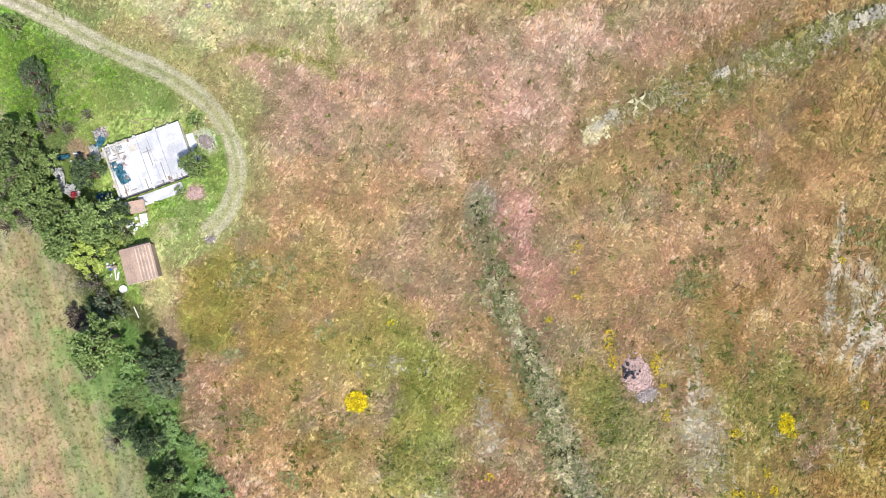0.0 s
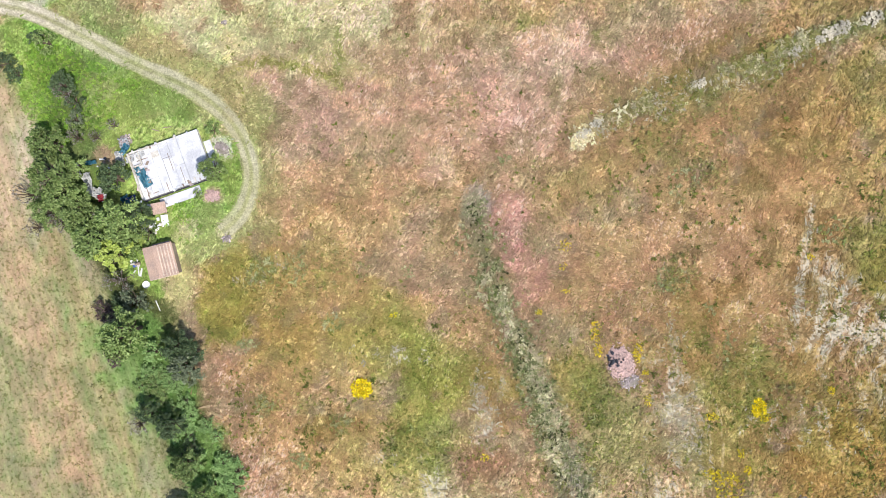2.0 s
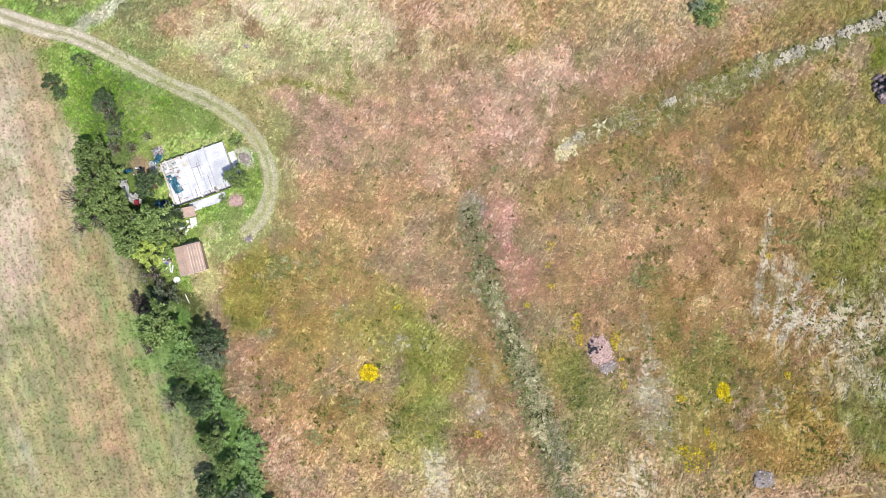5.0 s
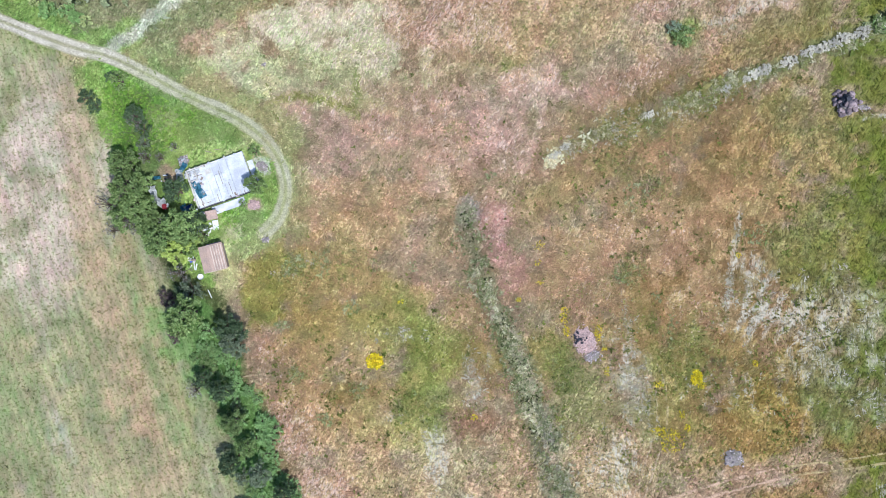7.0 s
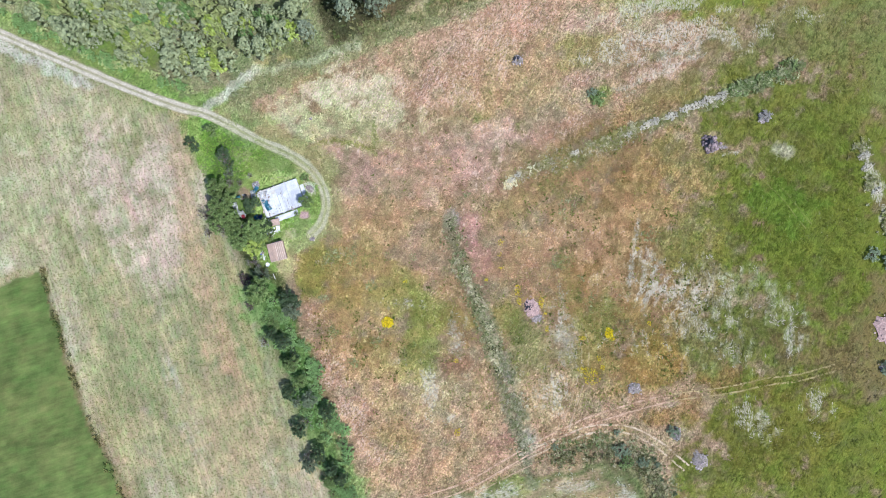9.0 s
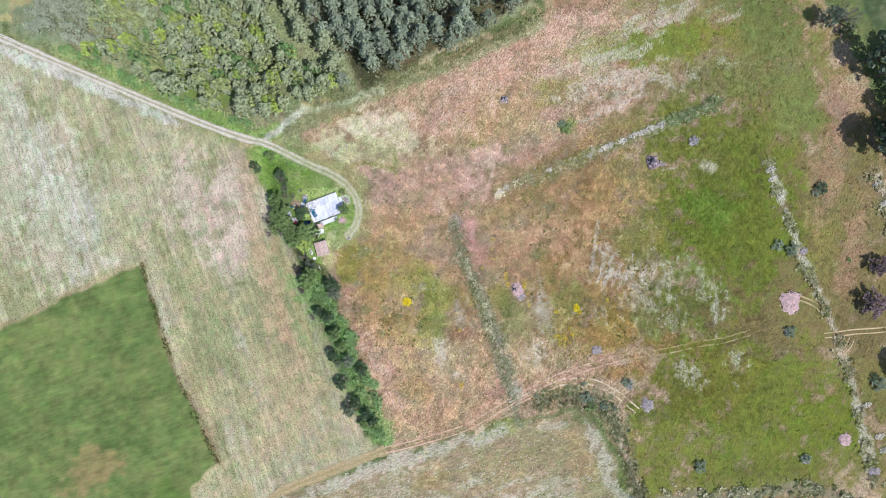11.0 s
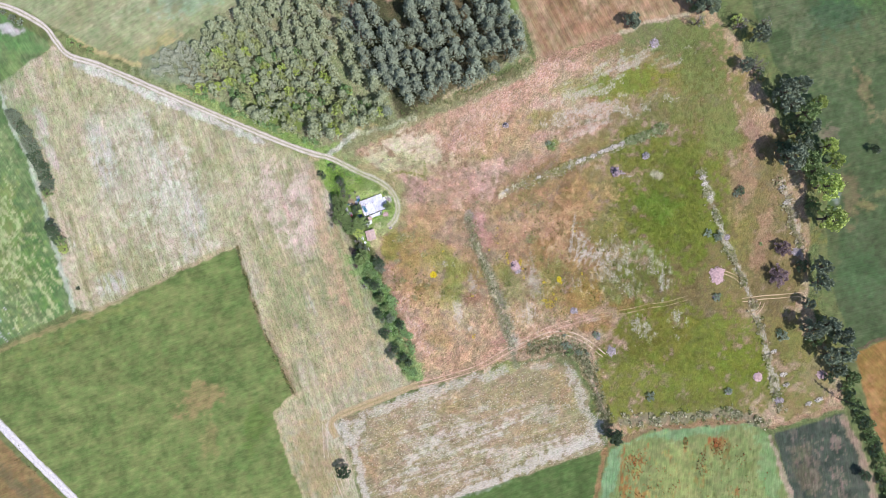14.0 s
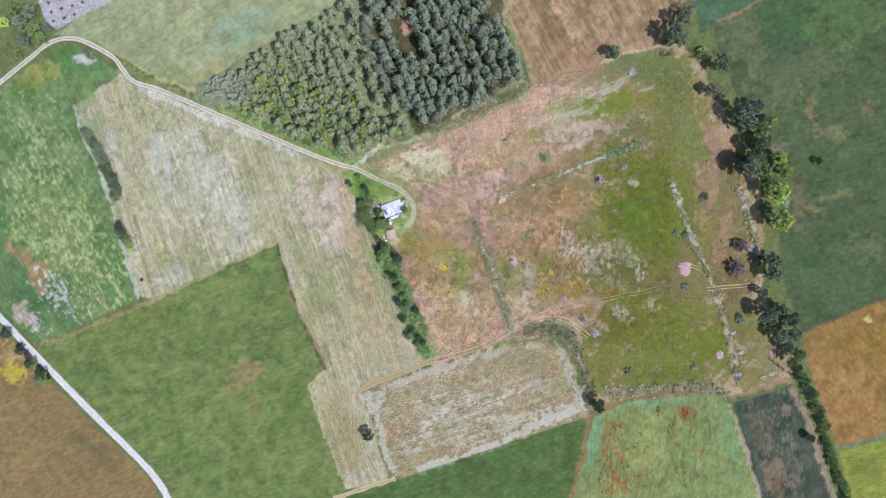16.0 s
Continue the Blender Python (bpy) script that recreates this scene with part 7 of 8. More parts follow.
grove(EAST, (((156.8, 33.2), 4.4, "green", "tree"), ((158.7, 20.8), 3.6, "green", "bush"), ((154.0, -5.4), 3.2, "dark", "bush"), ((159.5, -5.9), 4.6, "grey", "tree"), ((159.9, -12.5), 4.6, "grey", "tree"), ((155.9, -21.1), 3.0, "grey", "tree"),), 0.92, tall=1.35)
grove(EAST, (((156.4, -31.1), 5.2, "grey", "tree"), ((162.6, -29.2), 4.6, "grey", "tree"), ((166.8, -33.5), 5.4, "grey", "tree"), ((160.2, -36.3), 3.4, "green", "bush"), ((163.5, -42.0), 4.4, "grey", "tree"), ((169.7, -41.1), 4.6, "grey", "tree"), ((167.8, -47.8), 3.6, "grey", "tree"), ((172.1, -51.6), 4.0, "green", "tree"),), 0.92, tall=1.35)
grove(EAST, (((165.9, -52.5), 2.8, "dark", "bush"), ((110.3, 105.0), 5.6, "grey", "tree"), ((115.4, 112.3), 5.0, "grey", "tree"), ((119.8, 117.3), 4.6, "bare", "bare"),), 0.92, tall=1.35)
plant((144.2, -9.6), 4.4, "purple", "tree", tall=0.55, where=EAST)
plant((146.4, 1.9), 3.6, "purple", "tree", tall=0.55, where=EAST)
plant((170.2, -61.1), 1.6, "dark", "tall", tall=2.0, where="in the tree line")
# hedge running south-east
rs_hedge = np.random.RandomState(5)
for p in smooth_line([(173.9, -57.1), (180.9, -69.7), (186.5, -85.1), (189.8, -97.7), (194.9, -111.7), (199.9, -125.7)], 2.3):
    plant((p[0] + rs_hedge.uniform(-1, 1), p[1] + rs_hedge.uniform(-1, 1)), rs_hedge.uniform(2.1, 3.1), rs_hedge.choice(["green", "green", "dark"]), "bush", int(rs_hedge.randint(5)), 1.2, "in the dense hedge between fields", "hedge bushes")
# lone trees and roadside scrub
grove("at the field's edge", (((184.5, 43.4), 1.9, "dark", "tree"), ((187.3, 43.0), 1.5, "grey", "bush"), ((82.5, 96.0), 3.6, "grey", "tree"), ((84.9, 96.0), 2.2, "grey", "bush"), ((-37.0, -91.3), 3.0, "dark", "tree"), ((75.0, -75.9), 3.6, "dark", "tree"), ((77.3, -78.7), 2.6, "dark", "bush"),), tall=1.2)
grove("at the field's edge", (((180.1, -92.5), 2.6, "dark", "tree"), ((-159.0, 10.9), 2.6, "dark", "tree"), ((-157.6, 8.1), 2.8, "dark", "tree"), ((-156.0, 4.5), 2.7, "green", "bush"), ((-154.6, 1.4), 2.4, "lime", "bush"), ((-157.4, 5.3), 2.6, "dark", "bush"), ((-161.6, 24.9), 2.2, "green", "bush"), ((-149.0, -15.3), 1.0, "dark", "bush"),))
grove("at the field's edge", (((-210.2, 117.2), 3.6, "green", "tree"), ((-206.1, 110.4), 4.0, "grey", "tree"), ((-202.0, 115.9), 3.6, "grey", "tree"), ((-199.2, 106.2), 4.0, "green", "tree"), ((-196.6, 103.0), 2.8, "green", "tree"), ((-204.7, 102.1), 3.6, "grey", "tree"), ((-195.8, 109.4), 2.6, "grey", "bush"), ((-208.9, 95.9), 2.6, "green", "bush"), ((-215.1, 110.7), 3.0, "lime", "tree"),))
grove("at the field's edge", (((-197.2, -60.5), 2.8, "dark", "tree"), ((-195.0, -63.8), 3.2, "green", "tree"), ((-208.4, -48.2), 2.2, "purple", "bush"), ((-205.1, -51.8), 2.2, "purple", "bush"), ((-201.7, -55.1), 2.2, "grey", "bush"), ((-214.3, -41.7), 2.8, "dark", "tree"), ((-207.6, -49.8), 2.5, "dark", "tree"), ((-203.2, -56.4), 2.3, "dark", "tree"), ((-198.4, -63.0), 2.6, "grey", "tree"),))
grove("at the field's edge", (((-151.3, 88.4), 2.2, "green", "bush"), ((-147.9, 87.0), 1.6, "green", "bush"), ((-143.5, 84.8), 1.8, "green", "bush"), ((-176.3, 98.2), 2.0, "grey", "bush"), ((-173.0, 96.5), 1.7, "grey", "bush"), ((-180.5, 100.9), 1.4, "grey", "bush"), ((-203.6, 111.5), 1.2, "grey", "bush"),))
rs_strip = np.random.RandomState(8)
for p in smooth_line([(-176.7, 58.5), (-173.9, 54.9), (-170.5, 48.4), (-166.3, 40.0), (-162.7, 32.5), (-161.6, 26.9)], 1.5):
    for side in (-1.1, 1.1):
        plant((float(p[0]) + side + rs_strip.uniform(-0.6, 0.6), float(p[1]) + 0.4 * side + rs_strip.uniform(-0.6, 0.6)), rs_strip.uniform(1.6, 2.3), rs_strip.choice(["grey", "grey", "dark"]), "bush", int(rs_strip.randint(5)), 1.0, "in the strip between two fields", "strip bushes")
for k, p in enumerate(along_spots([(41.8, -38.5), (51.3, -37.1), (59.4, -38.3), (64.9, -43.7), (69.0, -50.4)], 5.0, 13, 31)):
    plant((float(p[0]), float(p[1])), 0.5 + 0.4 * (k % 3) / 2, ["green", "dark", "teal"][k % 3], "bush", k % 5, 0.6, "in the hollow beside the curved track")
# scrub in the meadow
for at, r, kind in (((129.5, 26.0), 2.2, "dark"), ((127.8, 24.8), 1.6, "teal"), ((147.3, -34.9), 2.6, "teal"), ((145.7, -33.2), 1.6, "dark"), ((120.3, 7.0), 2.4, "teal"), ((116.1, 8.1), 2.0, "teal"), ((119.4, -18.7), 2.0, "teal"), ((50.2, 44.9), 2.0, "green"), ((48.6, 46.0), 1.4, "teal"), ((91.5, -60.6), 2.2, "teal"), ((124.5, -58.3), 1.9, "teal"), ((69.1, -34.5), 1.7, "teal"), ((69.8, -35.9), 1.0, "bare"), ((89.7, 40.8), 1.8, "bare"),
        ((56.4, -39.4), 2.0, "teal"), ((57.8, -42.0), 2.0, "green"), ((61.8, -42.0), 1.6, "teal"), ((85.4, 99.1), 1.5, "grey"), ((138.4, 3.6), 0.9, "green")):
    plant(at, r, kind, "bush", tall=0.55, where="low in the open meadow")

# ---- pine plantation ----
def pine(kind, seed):
    key = (kind, "pine", seed)
    if key in MADE:
        return MADE[key]
    rs = np.random.RandomState(seed + 77)
    bm = bmesh.new()
    limb_mesh(bm, (0, 0, -0.2), (0.05, 0, 9.6), 0.16, 0.03, 7)
    centres, sizes = [], []
    count = 80 if kind == "pine" else 46
    for k in range(count):
        f = (k + 0.5) / count
        zz = 3.4 + 6.6 * f
        reach = 2.35 * (1 - f ** 1.6) ** 0.8 + 0.12
        a = k * 2.4 + rs.uniform(-0.5, 0.5)
        rr = reach * rs.uniform(0.55, 1.1)
        tip = (rr * math.cos(a), rr * math.sin(a), zz + rs.uniform(-0.3, 0.5))
        if k % 3 == 0:
            limb_mesh(bm, (0, 0, zz - 0.3), tip, 0.04, 0.01, 3)
        centres.append(tip)
        sizes.append(rs.uniform(0.3, 0.6))
    trunk = bpy.data.meshes.new("trunk")
    bm.to_mesh(trunk)
    bm.free()
    trunk.materials.append(M_BARK)
    v, f = leaf_cards(rs, np.array(centres), np.array(sizes), 8, 0.3 if kind == "pine" else 0.38, 0.6, 0.5, hub=(0, 0, 4.5))
    crown = mesh_from("crown", v, f, LEAF[kind])
    MADE[key] = (trunk, crown)
    return MADE[key]


WOOD = [(-122.7, 78.4), (-88.9, 95.7), (-48.1, 120.0), (1.6, 150.6), (24.0, 150.6), (28.3, 114.6), (38.7, 84.7), (18.0, 70.0), (-6.6, 61.0), (-33.0, 51.6), (-39.5, 47.4), (-47.2, 45.8), (-72.7, 55.2), (-105.7, 69.2)]
GAPS = [[(-38.4, 121.8), (-39.8, 105.2), (-34.2, 94.2), (-26.0, 85.9), (-23.2, 76.2)], [(-42.0, 96.9), (-38.4, 77.6)], [(-28.7, 72.1), (-23.2, 58.3)], [(-17.7, 113.5), (-17.7, 105.2), (-6.6, 104.7)], [(-50.8, 69.3), (-49.2, 58.3)]]
rs_wood = np.random.RandomState(11)
row_turn = radians(-66)
ux, uy = math.cos(row_turn), math.sin(row_turn)
young, spare, scrub, undergrowth = [], [], [], []
planted = 0
for i in range(-40, 40):
    for j in range(-75, 75):
        x = -20 + i * 5.1 * -uy + j * 2.7 * ux + rs_wood.uniform(-1.4, 1.4)
        y = 75 + i * 5.1 * ux + j * 2.7 * uy + rs_wood.uniform(-1.4, 1.4)
        px, py = np.array([x]), np.array([y])
        if inside(px, py, WOOD)[0] < 0.5 or min(along(px, py, g)[0] for g in GAPS) < 1.4 or rs_wood.rand() < 0.03 or (x > -30 and fbm(px, py, 8.0, 2, 77.0)[0] < 0.17) or value_noise(np.array([j / 4.2 + 50.0]), np.array([i * 7.37 + 300.0]))[0] < (0.11 if x > -30 else 0.16):
            continue
        old = (x - (-34.7, 95.5)[0]) + 0.42 * (y - (-34.7, 95.5)[1]) > rs_wood.uniform(-3, 3)
        if x < (-96.3, 123.5)[0]:
            scrub.append((x, y))
            for k in range(2):
                scrub.append((x + rs_wood.uniform(0.6, 3.6), y + rs_wood.uniform(-1.5, 2.0)))
            continue
        thin = along(px, py, [(-87.9, 70.3), (-68.3, 63.3)])[0] < 9 or along(px, py, [(-48.7, 63.3), (-29.1, 53.5)])[0] < 5
        if thin and rs_wood.rand() < 0.35:
            undergrowth.append((x, y, rs_wood.uniform(1.7, 2.7), 3.0, ("olive", "lime", "olive", "fresh")[int(rs_wood.randint(4))]))
            continue
        if not old:
            young.append((x, y))
            if x < -40 - 14 * rs_wood.rand() and rs_wood.rand() < 0.75:
                scrub.append((x + 2.2, y + rs_wood.uniform(-0.8, 0.8)))
            continue
        if planted >= 300:
            spare.append((x, y))
            continue
        planted += 1
        trunk, crown = pine("pine", int(rs_wood.randint(5)))
        top = new("pine_tree")
        s = rs_wood.uniform(0.95, 1.3)
        top.matrix_basis = pose(x, y, ground_at(x, y), 0, 0, rs_wood.uniform(0, 360)) @ Matrix.Diagonal((s, s, s * rs_wood.uniform(0.9, 1.25), 1))
        for n, me in (("trunk", trunk), ("crown", crown)):
            ob = new(n, me)
            ob.parent = top
        tagged(top, "dark green pine tree in the planted wood", "tree", "pines of the plantation")
for k in range(260):
    x, y = young[int(rs_wood.randint(len(young)))]
    if x > -96 and along(np.array([x]), np.array([y]), [(-84.0, 76.0), (-62.0, 70.0), (-45.0, 58.0), (-34.0, 52.0)])[0] < 14:
        undergrowth.append((x + 2, y + 1, rs_wood.uniform(1.5, 2.5), rs_wood.uniform(3.0, 4.2), ["olive", "lime", "olive", "fresh"][k % 4]))
for x, y in along_spots([(-106.0, 68.6), (-73.0, 54.6), (-58.0, 48.6), (-47.5, 45.2)], 2.6, 60, 71):
    undergrowth.append((float(x), float(y), rs_wood.uniform(0.9, 1.7), 1.3, "fresh" if rs_wood.rand() < 0.75 else "olive"))


def joined_pines(name, label, places, kind, low, high, flat=0.8):
    """A stand of pines too many to tell apart, in one mesh."""
    vs, fs, count = [], [], 0
    for x, y in places:
        me = pine(kind, int(rs_wood.randint(5)))[1]
        s, a = rs_wood.uniform(low, high), rs_wood.uniform(0, 6.28)
        co = np.empty(len(me.vertices) * 3, np.float32)
        me.vertices.foreach_get("co", co)
        co = co.reshape(-1, 3) * np.array([s, s, s * flat])
        vs.append(np.c_[co[:, 0] * math.cos(a) - co[:, 1] * math.sin(a) + x, co[:, 0] * math.sin(a) + co[:, 1] * math.cos(a) + y, co[:, 2] + ground_at(x, y)])
        fs.append(np.arange(len(co)).reshape(-1, 4) + count)
        count += len(co)
    if vs:
        tagged(new(name, mesh_from(name, np.vstack(vs), np.vstack(fs), LEAF[kind])), label, "woodland", kind="stuff")


joined_pines("young_pines", "dense grey-green young pines of the plantation", young, "young", 0.74, 1.26, 0.95)


def joined_bushes(name, label, places, kind):
    """Undergrowth too dense to tell apart, in one mesh."""
    vs, fs, count = [], [], 0
    for x, y, r, tall, k in places:
        if k != kind:
            continue
        me = broadleaf(kind, "bush", int(rs_wood.randint(5)), False)[1]
        co = np.empty(len(me.vertices) * 3, np.float32)
        me.vertices.foreach_get("co", co)
        co = co.reshape(-1, 4, 3)[::2]
        co = (co - co.mean(1, keepdims=True)) * 1.3 + co.mean(1, keepdims=True)
        vs.append(co.reshape(-1, 3) * np.array([r, r, r * tall]) + np.array([x, y, ground_at(x, y)]))
        fs.append(np.arange(len(co) * 4).reshape(-1, 4) + count)
        count += len(co) * 4
    tagged(new(name, mesh_from(name, np.vstack(vs), np.vstack(fs), LEAF[kind])), label, "undergrowth", kind="stuff")


joined_bushes("undergrowth", "bright lime-green bushes between the young pines", undergrowth, "lime")
joined_bushes("undergrowth", "yellow-olive bushes between the young pines", undergrowth, "olive")
joined_bushes("undergrowth", "fresh green bushes between the young pines", undergrowth, "fresh")
joined_pines("young_pines", "small grey-green pines at the young end of the plantation", scrub, "sapling", 0.45, 0.72)
joined_pines("far_pines", "dark green pines at the back of the plantation", spare, "pine", 0.95, 1.3, 1.0)

# ---- farmhouse ----
def flat_thing(name, label, category, at, turn=0.0, z=None):
    top = new(name)
    top.matrix_basis = pose(at[0], at[1], ground_at(*at) if z is None else z, 0, 0, turn)
    return tagged(top, label, category)


def panel(bm, x0, x1, y0, y1, z0, z1, bevel=0.015, tilt=0.0):
    box(bm, (x1 - x0, y1 - y0, z1 - z0), pose((x0 + x1) / 2, (y0 + y1) / 2, (z0 + z1) / 2, tilt, 0, 0), bevel)
    return bm


house = flat_thing("concrete_platform", "bleached concrete platform of a ruined farmhouse, in cracked slabs", "foundation", (-25.0, 19.9), 20.3)
L, D, H = 9.6, 6.6, 0.6
for x0, x1, y0, y1 in ((-L / 2, L / 2, -D / 2, -D / 2 + 0.3), (-L / 2, L / 2, D / 2 - 0.3, D / 2), (-L / 2, -L / 2 + 0.3, -D / 2 + 0.3, D / 2 - 0.3), (L / 2 - 0.3, L / 2, -D / 2 + 0.3, D / 2 - 0.3)):
    part("plinth_wall", panel(bmesh.new(), x0, x1, y0, y1, -0.3, H), M_WALL, house)
roof = part("bed", panel(bmesh.new(), -L / 2 - 0.05, L / 2 + 0.05, -D / 2 - 0.02, D / 2 + 0.05, H, H + 0.1), M_SEAM, house, "dark bed showing in the seams")
edges = [-4.85, -3.3, -1.9, -0.7, 0.55, 1.9, 4.85]
rs_slab = np.random.RandomState(3)
for k, (a, b) in enumerate(zip(edges, edges[1:])):
    cut = (0.6, -0.9, 0.2, 1.1, -0.4, None)[k]
    for y0, y1 in (((-3.25, 3.3),) if cut is None else ((-3.25, cut), (cut, 3.3))):
        e = rs_slab.uniform(0.004, 0.035, 4)
        part("slab", panel(bmesh.new(), a + e[0], b - e[1], y0 + e[2], y1 - e[3], H + 0.1, H + 0.17 + 0.02 * ((k * 7 + int(y0 * 3)) % 4), tilt=rs_slab.uniform(-0.4, 0.4)), M_CONCRETE, roof)
for x0, x1, y0, y1, hh in ((-4.85, -4.6, -3.2, 3.2, 0.25), (-4.5, -1.6, 3.05, 3.25, 0.22), (-1.4, 0.6, 3.1, 3.25, 0.12), (2.4, 2.6, -3.2, -2.6, 0.1), (-4.5, -3.4, 1.2, 1.35, 0.3), (-3.45, -3.3, 1.3, 3.0, 0.2)):
    part("wall_stub", panel(bmesh.new(), x0, x1, y0, y1, H + 0.17, H + 0.24 + hh), M_WALL, roof)
# near-black strip along the platform's lower edge
part("edge_strip", panel(bmesh.new(), -4.7, 4.0, -3.5, -3.36, H - 0.1, H + 0.12), M_DARK, house, "dark strip along the lower edge")
for x, y, w, d in ((-3.9, -2.0, 0.12, 2.6), (-3.2, 1.9, 1.5, 0.1), (-1.2, -2.6, 0.08, 1.2), (0.2, 0.4, 0.06, 2.4), (1.2, -1.8, 0.06, 2.2), (-4.2, 0.6, 1.0, 0.12), (1.6, -2.9, 0.3, 0.5), (-2.9, -2.8, 0.7, 0.1), (-3.6, 0.2, 0.1, 0.9)):
    part("loose_board", panel(bmesh.new(), x - w / 2, x + w / 2, y - d / 2, y + d / 2, H + 0.2, H + 0.27), M_WOOD, roof)
for k in range(46):
    u = rs_slab.uniform(-4.9, -2.6) if k < 28 else rs_slab.uniform(-4.9, 3.6)
    v = rs_slab.uniform(-3.2, 3.3) if k < 28 else rs_slab.choice([-3.3, 3.2]) + rs_slab.normal(0, 0.12)
    m = pose(u, v, H + 0.26 + 0.004 * k, rs_slab.uniform(-14, 14), rs_slab.uniform(-14, 14), rs_slab.uniform(0, 180))
    part("debris", box(bmesh.new(), (rs_slab.uniform(0.15, 0.6), rs_slab.uniform(0.08, 0.35), 0.06), m, 0.01), (M_CONCRETE, M_WALL, M_STONE, M_CONCRETE, M_WOOD)[k % 5], roof)
part("patch", panel(bmesh.new(), -1.9, -0.9, 1.6, 2.4, H + 0.2, H + 0.25), M_WALL, roof, "beige patch of sheeting")


def sheet(name, label, category, at, w, d, turn, z, material, folds=0.15, seed=0, cells=12, slump=0.0):
    """A cloth or plastic sheet lying crumpled, with thickness."""
    rs = np.random.RandomState(seed)
    bm = bmesh.new()
    grid = [[None] * (cells + 1) for _ in range(cells + 1)]
    for i in range(cells + 1):
        for j in range(cells + 1):
            u, v = i / cells - 0.5, j / cells - 0.5
            edge = 1 + 0.12 * noise.noise(Vector((u * 4 + seed, v * 4, 3)))
            zz = folds * (0.5 + noise.noise(Vector((u * 5 + seed * 3, v * 5, 1)))) + slump * (0.25 - u * u - v * v)
            grid[i][j] = bm.verts.new((u * w * edge, v * d * edge, max(zz, 0.0)))
    for i in range(cells):
        for j in range(cells):
            bm.faces.new((grid[i][j], grid[i + 1][j], grid[i + 1][j + 1], grid[i][j + 1]))
    bmesh.ops.solidify(bm, geom=bm.faces[:], thickness=-0.03)
    ob = part(name, bm, material)
    ob.matrix_basis = pose(at[0], at[1], z, 0, 0, turn)
    return tagged(ob, label, category)


DECK = ground_at(*(-25.0, 19.9)) + H + 0.22
sheet("tarpaulin", "crumpled blue tarpaulin lying on the concrete platform", "tarpaulin", (-28.3, 18.1), 1.25, 2.5, 32, DECK, M_TARP, 0.2, 1)
sheet("tarpaulin", "small blue tarpaulin scrap on the concrete platform", "tarpaulin", (-29.3, 19.4), 0.7, 0.9, 35, DECK, M_TARP, 0.15, 2)
sheet("plastic_sheet", "white plastic sheet crumpled on the concrete platform", "plastic sheet", (-30.2, 20.6), 1.1, 0.9, 20, DECK, M_WHITE, 0.3, 3)
sheet("plastic_sheet", "white plastic sheet crumpled on the concrete platform", "plastic sheet", (-28.9, 21.3), 1.0, 1.1, 60, DECK, M_WHITE, 0.3, 4)
sheet("plastic_sheet", "pale plastic sheet sagging under the trees", "plastic sheet", (-35.8, 17.4), 1.0, 2.8, 12, ground_at(*(-35.8, 17.4)) + 0.5, M_WHITE, 0.45, 5)
sheet("plastic_sheet", "grey-blue sheet beside the platform", "plastic sheet", (-31.2, 21.9), 0.9, 1.6, -35, ground_at(*(-31.2, 21.9)) + 0.3, M_TARP, 0.3, 6)
sheet("plastic_sheet", "white sheet beside the platform", "plastic sheet", (-31.6, 20.6), 0.8, 1.8, 15, ground_at(*(-31.6, 20.6)) + 0.3, M_WHITE, 0.3, 7)
sheet("cloth", "blue cloth heaped by the platform corner", "cloth", (-30.0, 15.1), 1.2, 1.4, 30, ground_at(*(-30.0, 15.1)) + 0.3, M_BLUE, 0.5, 8)
sheet("cloth", "red cloth dropped on a white sheet", "cloth", (-33.9, 15.4), 0.8, 0.9, 10, ground_at(*(-34.0, 15.5)) + 1.0, M_RED, 0.3, 9)
sheet("plastic_sheet", "white sheet lying under the trees", "plastic sheet", (-34.4, 15.9), 2.0, 1.2, -30, ground_at(*(-34.4, 15.9)) + 0.6, M_WHITE, 0.4, 10)
sheet("plastic_sheet", "white scrap of sheeting among the trees", "plastic sheet", (-30.6, 9.7), 0.8, 1.0, 0, ground_at(*(-30.6, 9.7)) + 2.0, M_WHITE, 0.4, 11)


def slab_thing(name, label, category, at, size, turn, material, tilt=0.0, z=0.0, bevel=0.02):
    ob = part(name, box(bmesh.new(), size, pose(0, 0, size[2] / 2, tilt, 0, 0), bevel), material)
    ob.matrix_basis = pose(at[0], at[1], ground_at(*at) + z, 0, 0, turn)
    return tagged(ob, label, category)


slab_thing("concrete_apron", "pale concrete apron along the platform", "paving", (-23.8, 15.8), (5.6, 1.3, 0.14), 20.3, M_CONCRETE, z=0.03)
slab_thing("concrete_apron", "pale concrete strip at the platform end", "paving", (-19.9, 21.6), (0.9, 3.6, 0.14), 20.3, M_CONCRETE, z=0.03)
slab_thing("rusty_sheet", "rust-red metal sheet roofing a lean-to", "sheet metal", (-26.3, 14.2), (1.9, 1.5, 0.06), 12, M_RUST, 6, 1.0)
for dx, dy in ((-0.8, -0.6), (0.8, -0.6), (-0.8, 0.6), (0.8, 0.6)):
    c = (-26.3, 14.2)
    slab_thing("post", "grey wooden post holding the rusty sheet", "post", (c[0] + dx, c[1] + dy), (0.09, 0.09, 1.02), 12, M_WOOD)
slab_thing("white_board", "white board leaning on the ground by the lean-to", "board", (-25.9, 12.6), (0.95, 1.6, 0.05), 8, M_WHITE, 5, 0.1)
slab_thing("plank", "white plank lying in the grass", "plank", (-26.7, 1.3), (0.12, 1.5, 0.06), 25, M_WHITE, z=0.06)
slab_thing("plank", "weathered plank lying in the yard grass", "plank", (-27.3, 24.6), (1.1, 0.12, 0.05), -15, M_WOOD, z=0.06)
